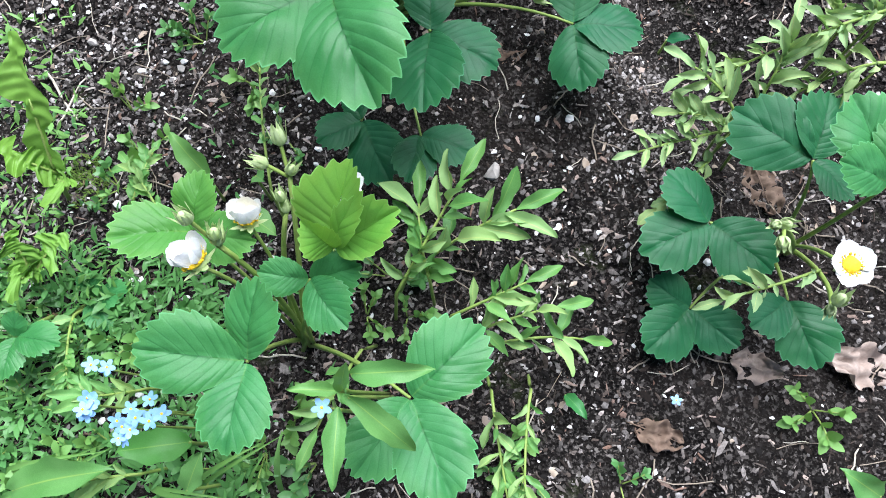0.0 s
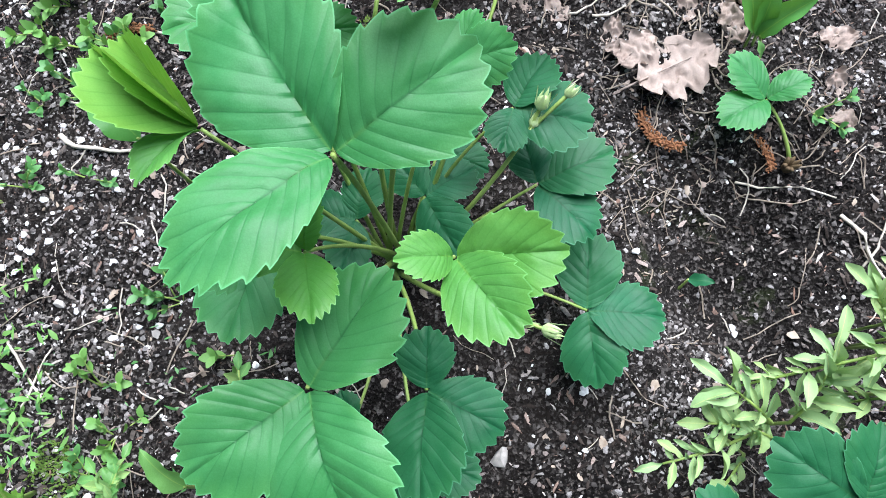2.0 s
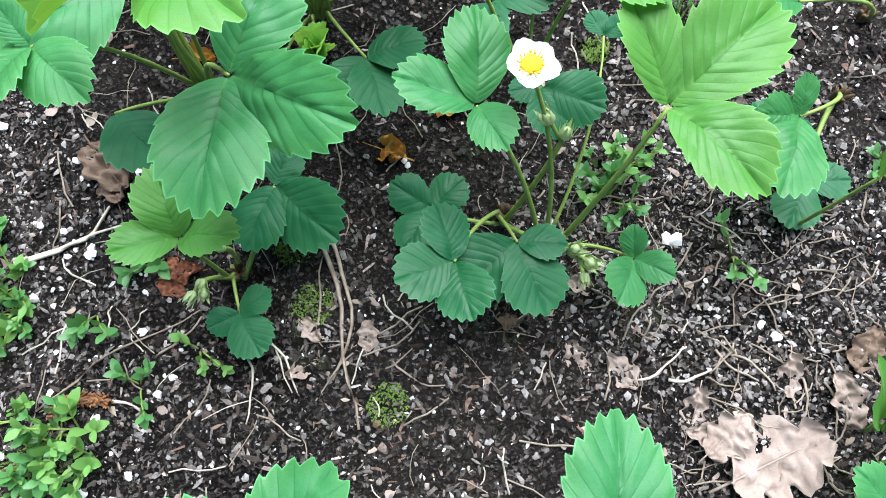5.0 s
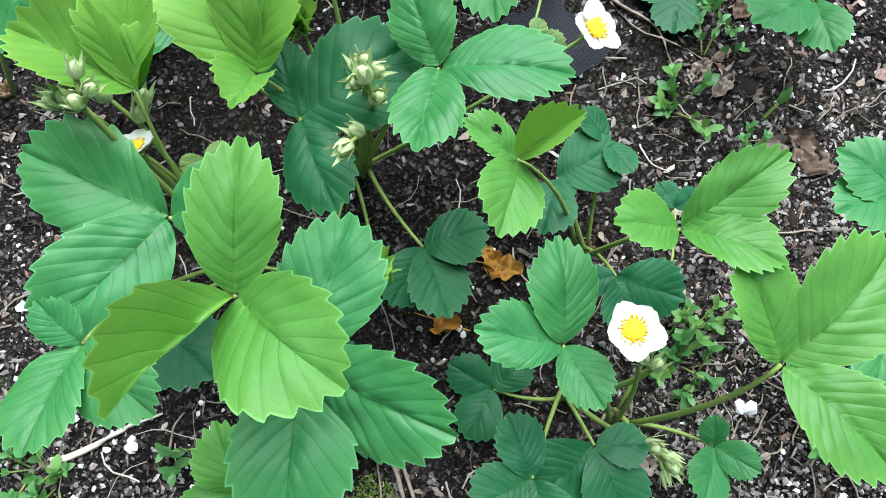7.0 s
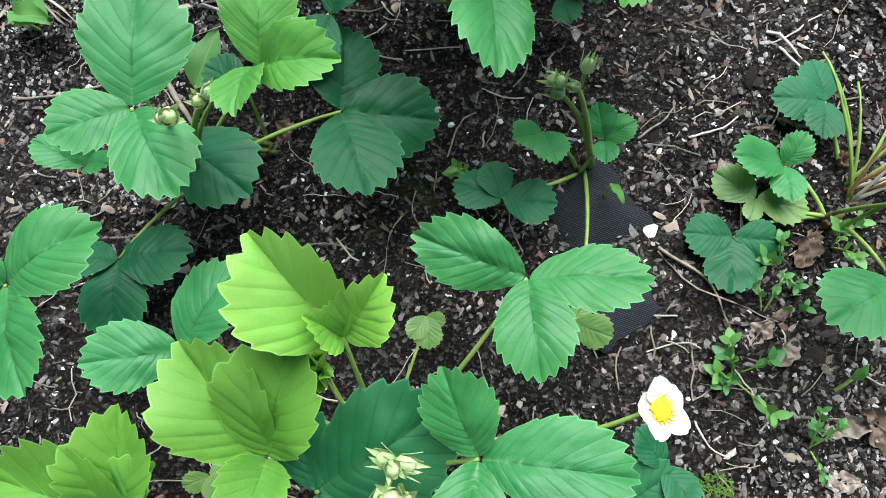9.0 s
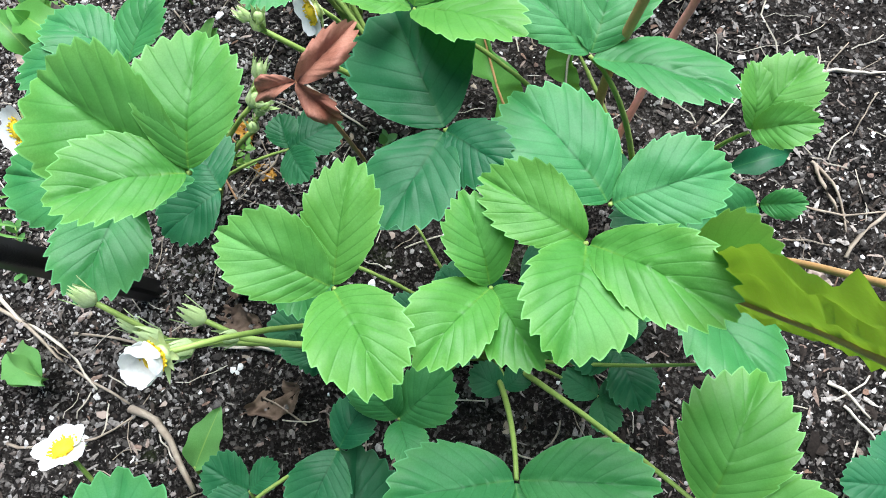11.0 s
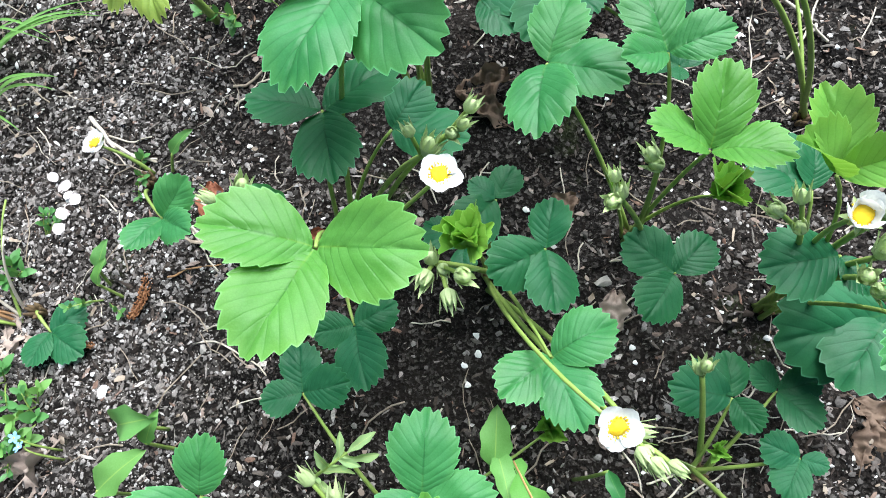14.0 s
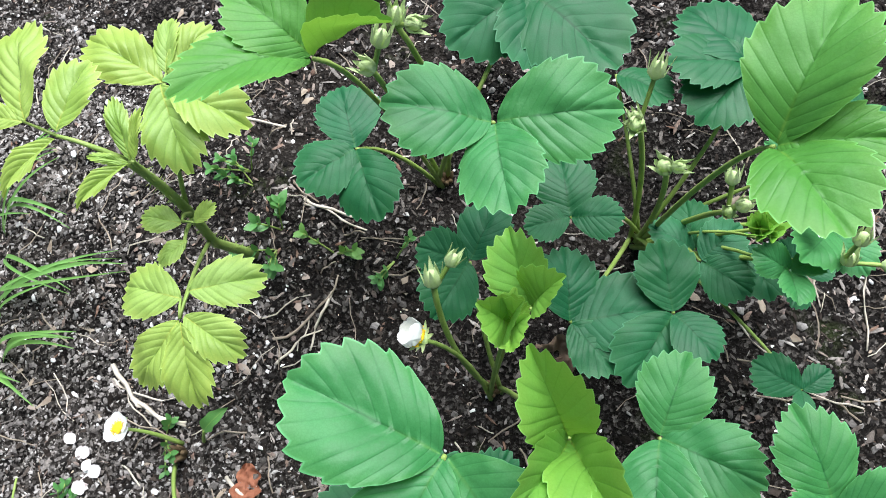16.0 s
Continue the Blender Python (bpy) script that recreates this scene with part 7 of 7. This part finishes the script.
twig(0.685, 1.769, 0.705, 1.721, "s", 0.0016)
twig(0.284, 1.869, 0.325, 1.811, "s", 0.0035)
twig(0.497, 1.960, 0.543, 1.941, "s", 0.0017)
twig(0.635, 1.862, 0.671, 1.823, "t", 0.0016)
dead_leaf(0.454, 0.657, 0.064, "tan", "oak")
dead_leaf(0.432, 0.679, 0.034, "tan", "oak")
dead_leaf(0.421, 0.700, 0.024, "tan", "leaf")
dead_leaf(0.419, 0.684, 0.020, "tan", "leaf")
dead_leaf(0.268, 0.578, 0.025, "tan", "leaf")
dead_leaf(0.434, 0.365, 0.043, "brown", "leaf")
dead_leaf(0.372, 0.245, 0.036, "tan", "leaf")
dead_leaf(0.443, 0.223, 0.047, "tan", "leaf")
dead_leaf(0.290, 0.222, 0.033, "brown", "leaf")
dead_leaf(0.279, 0.522, 0.032, "brown", "leaf")
dead_leaf(0.332, 0.788, 0.022, "brown", "leaf")
dead_leaf(0.116, 0.959, 0.041, "brown", "leaf")
dead_leaf(0.247, 0.801, 0.019, "tan", "leaf")
dead_leaf(0.139, 0.879, 0.021, "red", "leaf")
dead_leaf(0.290, 0.916, 0.033, "orange", "leaf")
dead_leaf(0.380, 0.791, 0.023, "tan", "leaf")
dead_leaf(0.203, 0.795, 0.021, "tan", "leaf")
dead_leaf(0.341, 0.931, 0.025, "orange", "leaf")
dead_leaf(0.299, 0.909, 0.014, "orange", "leaf")
dead_leaf(0.116, 0.950, 0.034, "brown", "leaf")
dead_leaf(0.337, 0.782, 0.021, "brown", "leaf")
dead_leaf(0.137, 0.869, 0.018, "red", "leaf")
dead_leaf(0.364, 0.748, 0.025, "tan", "leaf")
dead_leaf(0.388, 0.733, 0.026, "tan", "leaf")
dead_leaf(0.214, 0.816, 0.019, "tan", "leaf")
dead_leaf(0.189, 1.019, 0.025, "orange", "leaf")
dead_leaf(0.550, 0.932, 0.037, "brown", "leaf")
dead_leaf(0.561, 1.044, 0.025, "brown", "leaf")
dead_leaf(0.519, 0.993, 0.020, "tan", "leaf")
dead_leaf(0.511, 1.008, 0.019, "tan", "leaf")
dead_leaf(0.531, 0.943, 0.024, "tan", "leaf")
dead_leaf(0.516, 0.916, 0.018, "tan", "leaf")
dead_leaf(0.195, 0.957, 0.025, "brown", "leaf")
dead_leaf(0.337, 0.938, 0.021, "orange", "leaf")
dead_leaf(0.278, 1.348, 0.036, "brown", "leaf")
dead_leaf(0.290, 1.290, 0.034, "brown", "leaf")
dead_leaf(0.293, 1.369, 0.028, "brown", "leaf")
dead_leaf(0.285, 1.236, 0.022, "brown", "leaf")
dead_leaf(0.250, 1.355, 0.020, "tan", "leaf")
dead_leaf(0.624, 1.239, 0.024, "tan", "leaf")
dead_leaf(0.438, 1.130, 0.021, "tan", "leaf")
dead_leaf(0.319, 1.476, 0.019, "orange", "leaf")
dead_leaf(0.323, 1.443, 0.019, "orange", "leaf")
dead_leaf(0.188, 1.620, 0.052, "tan", "leaf")
dead_leaf(0.435, 1.694, 0.040, "red", "leaf")
dead_leaf(0.710, 1.521, 0.027, "brown", "leaf")
dead_leaf(0.709, 1.481, 0.026, "brown", "leaf")
dead_leaf(0.431, 1.682, 0.036, "red", "leaf")
dead_leaf(0.439, 1.666, 0.024, "red", "leaf")
dead_leaf(0.570, 1.773, 0.040, "brown", "leaf")
dead_leaf(0.292, 1.715, 0.031, "rust", "fern")
dead_leaf(0.248, 1.704, 0.023, "rust", "fern")
dead_leaf(0.188, 1.728, 0.040, "tan", "leaf")
dead_leaf(0.696, 1.468, 0.029, "brown", "leaf")
dead_leaf(0.706, 1.513, 0.029, "tan", "leaf")
dead_leaf(0.361, 1.760, 0.029, "red", "leaf")
dead_leaf(0.566, 1.753, 0.035, "brown", "leaf")
dead_leaf(0.586, 1.668, 0.030, "brown", "leaf")
dead_leaf(0.590, 1.590, 0.030, "tan", "leaf")
dead_leaf(0.435, 1.684, 0.022, "red", "leaf")
dead_leaf(0.710, 1.584, 0.037, "red", "leaf")
dead_leaf(0.421, 1.694, 0.022, "red", "leaf")
dead_leaf(0.070, 0.814, 0.036, "rust", "fern")
dead_leaf(0.495, 0.578, 0.030, "rust", "fern")
dead_leaf(0.144, 0.877, 0.027, "red", "leaf")
dead_leaf(0.584, 0.708, 0.028, "tan", "leaf")
dead_leaf(0.506, 0.676, 0.034, "tan", "leaf")
dead_leaf(0.574, 0.640, 0.030, "tan", "leaf")
dead_leaf(0.560, 0.606, 0.026, "tan", "leaf")
dead_leaf(0.530, 0.700, 0.030, "brown", "leaf")
dead_leaf(0.480, 0.700, 0.026, "tan", "leaf")
dead_leaf(0.551, 0.584, 0.026, "tan", "leaf")
dead_leaf(0.432, 0.618, 0.040, "rust", "fern")
fallen_petals(0.256, 1.810, 4)
fallen_petals(0.257, 1.813, 4)
sprig(0.019, 0.882, 7)
sprig(0.003, 0.842, 6)
sprig(0.047, 0.887, 5)
sprig(0.052, 0.799, 5)
sprig(0.020, 0.789, 5)
sprig(0.065, 0.802, 4)
sprig(0.004, 0.902, 6)
sprig(0.028, 0.859, 5)
sprig(0.044, 0.909, 6)
sprig(0.041, 0.883, 6)
sprig(0.038, 0.794, 6)
sprig(0.055, 0.804, 5)
sprig(0.029, 0.778, 5)
sprig(0.070, 0.784, 5)
sprig(0.053, 0.771, 4)
sprig(0.029, 0.819, 5)
sprig(0.104, 0.817, 3)
sprig(0.421, 0.837, 5)
sprig(0.420, 0.855, 5)
sprig(0.135, 0.891, 3)
sprig(0.145, 0.826, 3)
sprig(0.597, 0.793, 5)
sprig(0.599, 0.770, 4)
sprig(0.035, 0.915, 6)
sprig(0.045, 0.901, 6)
sprig(0.420, 0.840, 5)
sprig(0.438, 0.855, 5)
sprig(0.430, 0.829, 4)
sprig(0.480, 0.779, 2)
sprig(0.035, 0.924, 6)
sprig(0.044, 0.887, 6)
sprig(0.087, 0.868, 3)
sprig(0.485, 0.989, 3)
sprig(0.508, 0.939, 6)
sprig(0.519, 1.017, 3)
sprig(0.489, 0.991, 2)
sprig(0.577, 1.040, 4)
sprig(0.541, 1.040, 3)
sprig(-0.034, 0.721, 5)
sprig(-0.053, 0.716, 4)
sprig(0.055, 0.605, 3)
sprig(-0.006, 0.559, 3)
sprig(0.013, 0.713, 3)
sprig(-0.041, 0.784, 5)
sprig(-0.009, 0.783, 4)
sprig(0.535, 0.592, 4)
sprig(-0.076, 0.580, 4)
sprig(-0.114, 0.437, 5)
sprig(-0.096, 0.449, 6)
sprig(-0.087, 0.388, 6)
sprig(-0.114, 0.364, 7)
sprig(-0.085, 0.327, 7)
sprig(-0.110, 0.316, 7)
sprig(-0.133, 0.342, 7)
sprig(-0.060, 0.316, 6)
sprig(-0.040, 0.390, 5)
sprig(-0.007, 0.397, 4)
sprig(-0.029, 0.504, 5)
sprig(-0.007, 0.525, 5)
sprig(-0.003, 0.287, 6)
sprig(0.033, 0.288, 6)
sprig(0.057, 0.304, 5)
sprig(0.064, 0.271, 6)
sprig(0.146, 0.379, 5)
sprig(0.123, 0.357, 6)
sprig(0.150, 0.348, 5)
sprig(0.191, 0.244, 5)
sprig(0.196, 0.224, 5)
sprig(0.179, 0.233, 4)
sprig(0.399, 0.206, 5)
sprig(0.101, 0.501, 4)
sprig(0.088, 0.552, 4)
sprig(0.059, 0.601, 3)
sprig(0.255, 0.199, 3)
sprig(0.200, 1.765, 3)
sprig(0.183, 1.650, 4)
sprig(0.205, 1.668, 3)
sprig(0.183, 1.693, 3)
sprig(0.264, 1.725, 2)
sprig(0.309, 1.811, 3)
sprig(0.412, 1.971, 3)
sprig(0.422, 1.921, 3)
sprig(0.231, 1.787, 3)
sprig(0.411, 1.960, 3)
sprig(0.492, 1.871, 4)
sprig(0.415, 1.908, 3)
sprig(0.454, 1.889, 2)
sprig(0.182, 1.747, 5)
sprig(0.203, 1.657, 3)
sprig(0.181, 1.651, 3)
sprig(0.394, 1.415, 2)
sprig(0.298, 1.457, 5)
sprig(0.286, 1.504, 5)
sprig(0.282, 1.521, 4)
sprig(0.387, 1.162, 2)
sprig(0.148, 1.441, 4)
moss(0.033, 0.794, 0.029)
moss(0.246, 0.758, 0.022)
moss(0.219, 0.830, 0.023)
moss(-0.052, 0.511, 0.029)
moss(-0.047, 0.521, 0.023)
moss(0.448, 0.938, 0.015)
moss(0.218, 0.871, 0.022)
moss(0.045, 0.788, 0.030)
broad_leaf(0.047, 0.478, 0.030, 0.034, 0.507, 0.050, "w")
broad_leaf(0.078, 0.468, 0.030, 0.087, 0.455, 0.050, "w")
broad_leaf(0.064, 0.444, 0.040, 0.086, 0.417, 0.050, "w")
broad_leaf(0.006, 0.307, 0.050, -0.034, 0.314, 0.060, "b")
broad_leaf(-0.003, 0.280, 0.050, 0.014, 0.299, 0.060, "w")
broad_leaf(-0.111, 0.311, 0.040, -0.033, 0.304, 0.070, "f")
broad_leaf(0.123, 0.311, 0.150, 0.162, 0.301, 0.160, "f")
broad_leaf(0.116, 0.305, 0.150, 0.095, 0.312, 0.160, "f")
broad_leaf(0.114, 0.298, 0.150, 0.102, 0.263, 0.150, "f")
broad_leaf(0.119, 0.302, 0.150, 0.140, 0.267, 0.120, "f")
broad_leaf(0.118, 0.305, 0.150, 0.127, 0.314, 0.180, "f")
broad_leaf(0.237, 0.266, 0.010, 0.244, 0.248, 0.020, "m")
broad_leaf(0.409, 0.147, 0.010, 0.382, 0.175, 0.030, "w")
broad_leaf(0.513, 0.660, 0.010, 0.506, 0.702, 0.050, "n")
broad_leaf(0.515, 0.659, 0.010, 0.521, 0.677, 0.050, "n")
broad_leaf(0.516, 0.657, 0.010, 0.542, 0.655, 0.050, "n")
broad_leaf(0.510, 0.640, 0.010, 0.508, 0.651, 0.020, "w")
broad_leaf(0.122, 0.637, 0.170, 0.106, 0.669, 0.180, "b")
broad_leaf(0.414, 0.507, -0.030, 0.428, 0.498, -0.020, "d")
broad_leaf(0.528, 0.787, 0.080, 0.532, 0.782, 0.140, "b")
broad_leaf(0.276, 1.724, 0.010, 0.289, 1.736, 0.020, "w")
broad_leaf(0.278, 1.735, 0.010, 0.293, 1.749, 0.020, "w")
broad_leaf(0.248, 1.486, 0.120, 0.235, 1.515, 0.130, "b")
broad_leaf(0.273, 1.474, 0.130, 0.246, 1.511, 0.130, "b")
broad_leaf(0.309, 1.505, 0.040, 0.332, 1.524, 0.060, "w")
broad_leaf(0.255, 1.497, 0.120, 0.252, 1.499, 0.140, "b")
broad_leaf(0.312, 1.505, 0.030, 0.332, 1.516, 0.060, "w")
broad_leaf(0.286, 1.489, 0.030, 0.307, 1.510, 0.050, "w")
broad_leaf(0.288, 1.622, 0.040, 0.324, 1.612, 0.070, "w")
broad_leaf(0.275, 1.588, 0.050, 0.311, 1.599, 0.060, "w")
broad_leaf(0.307, 1.604, 0.050, 0.322, 1.618, 0.060, "w")
broad_leaf(0.487, 1.528, 0.070, 0.499, 1.556, 0.080, "w")
broad_leaf(0.491, 1.535, 0.070, 0.488, 1.509, 0.080, "w")
broad_leaf(0.538, 1.509, 0.080, 0.539, 1.491, 0.080, "m")
broad_leaf(0.244, 1.265, 0.030, 0.270, 1.291, 0.040, "w")
broad_leaf(0.139, 1.370, 0.010, 0.171, 1.345, 0.030, "w")
broad_leaf(0.140, 1.376, 0.010, 0.169, 1.342, 0.030, "w")
broad_leaf(0.542, 0.967, 0.010, 0.550, 0.973, 0.020, "w")
broad_leaf(0.426, 1.695, 0.080, 0.412, 1.714, 0.090, "m")
broad_leaf(0.459, 1.120, 0.020, 0.461, 1.106, 0.020, "b")
broad_leaf(0.561, 1.302, 0.100, 0.593, 1.299, 0.100, "d")
broad_leaf(0.345, 1.801, 0.010, 0.366, 1.808, 0.020, "w")
leafy_stem(0.480, 0.428, 0.100, 0.384, 0.434, 0.050, 10, .022, .29)
leafy_stem(0.474, 0.400, 0.090, 0.433, 0.407, 0.050, 6, .026, .29)
leafy_stem(0.398, 0.408, 0.050, 0.374, 0.439, 0.070, 5, .024, .29)
leafy_stem(0.400, 0.403, 0.030, 0.331, 0.404, 0.040, 8, .018, .29)
leafy_stem(0.386, 0.390, 0.020, 0.332, 0.365, 0.030, 7, .016, .5)
leafy_stem(0.408, 0.405, 0.050, 0.435, 0.439, 0.080, 5, .026, .29)
leafy_stem(0.485, 0.441, 0.050, 0.468, 0.461, 0.080, 4, .026, .29)
leafy_stem(0.405, 0.393, 0.030, 0.362, 0.419, 0.050, 7, .018, .4)
leafy_stem(0.408, 0.294, 0.050, 0.344, 0.294, 0.050, 4, .02, .29)
leafy_stem(0.498, 0.431, 0.060, 0.493, 0.458, 0.080, 5, .024, .29)
leafy_stem(0.159, 0.366, 0.050, 0.232, 0.378, 0.090, 5, 0.030, .29)
leafy_stem(0.150, 0.356, 0.060, 0.206, 0.404, 0.090, 5, 0.030, .29)
leafy_stem(0.198, 0.310, 0.040, 0.256, 0.297, 0.030, 3, 0.025, .29)
leafy_stem(0.186, 0.320, 0.050, 0.243, 0.320, 0.050, 3, 0.028, .29)
leafy_stem(0.172, 0.357, 0.060, 0.179, 0.401, 0.080, 4, 0.028, .29)
leafy_stem(0.179, 0.334, 0.050, 0.227, 0.338, 0.070, 4, 0.025, .29)
leafy_stem(0.215, 0.276, 0.020, 0.189, 0.212, 0.030, 5, 0.021, .29)
leafy_stem(0.190, 0.283, 0.020, 0.179, 0.215, 0.030, 5, 0.023, .29)
leafy_stem(0.119, 0.330, 0.050, 0.087, 0.292, 0.080, 4, 0.025, .29)
leafy_stem(0.086, 0.454, 0.030, 0.103, 0.535, 0.050, 4, .012, .45)
leafy_stem(-0.015, 0.471, 0.020, 0.013, 0.506, 0.030, 8, .012, .45)
leafy_stem(0.009, 0.449, 0.020, -0.005, 0.503, 0.030, 8, .014, .45)
leafy_stem(-0.018, 0.347, 0.040, -0.038, 0.349, 0.070, 3, 0.023, .28)
leafy_stem(-0.037, 0.298, 0.030, -0.097, 0.307, 0.040, 4, 0.025, .28)
leafy_stem(-0.071, 0.415, 0.010, -0.072, 0.363, 0.030, 8, .012, .45)
leafy_stem(0.466, 1.545, 0.050, 0.447, 1.544, 0.060, 4, .012, .29)
leafy_stem(0.388, 1.554, 0.050, 0.418, 1.560, 0.070, 4, .018, .29)
forget_me_not(0.012, 0.326, 0.112, 9)
forget_me_not(0.001, 0.322, 0.108, 4)
forget_me_not(-0.008, 0.355, 0.110, 3)
forget_me_not(-0.022, 0.340, 0.110, 5)
forget_me_not(0.107, 0.300, 0.150, 1)
forget_me_not(0.307, 0.241, 0.004, 1)
forget_me_not(0.212, 1.636, 0.010, 1)
forget_me_not(0.209, 1.643, 0.010, 1)
grass_blade(0.230, 2.029, 0.280, 2.015, 0.030)
grass_blade(0.217, 1.943, 0.325, 1.918, 0.030)
grass_blade(0.222, 1.972, 0.286, 1.913, 0.030)
grass_blade(0.210, 1.906, 0.280, 1.888, 0.020)
grass_blade(0.207, 1.888, 0.246, 1.864, 0.030)
grass_blade(0.228, 2.013, 0.290, 1.968, 0.030)
grass_blade(0.220, 2.016, 0.315, 2.029, 0.050)
grass_blade(0.210, 1.950, 0.335, 1.903, 0.050)
grass_blade(0.221, 1.990, 0.302, 1.999, 0.050)
grass_blade(0.204, 1.911, 0.284, 1.880, 0.030)
grass_blade(0.201, 1.894, 0.246, 1.857, 0.030)
grass_blade(0.217, 1.997, 0.265, 1.978, 0.030)
grass_blade(0.213, 1.942, 0.326, 1.924, 0.040)
grass_blade(0.206, 1.898, 0.280, 1.881, 0.030)
grass_blade(0.205, 1.890, 0.253, 1.846, 0.030)
grass_blade(0.211, 1.930, 0.279, 1.918, 0.040)
grass_blade(-0.143, 0.326, -0.048, 0.317, 0.050)
grass_blade(-0.123, 0.305, -0.044, 0.308, 0.040)
grass_blade(-0.049, 0.290, 0.015, 0.266, 0.020)
grass_blade(-0.020, 0.278, 0.055, 0.295, 0.030)
grass_blade(0.038, 0.260, 0.055, 0.298, 0.030)
grass_blade(0.133, 1.451, 0.176, 1.421, 0.030)
grass_blade(0.135, 1.465, 0.180, 1.431, 0.040)
grass_blade(0.137, 1.473, 0.176, 1.466, 0.030)
grass_blade(0.016, 0.267, 0.045, 0.288, 0.040)
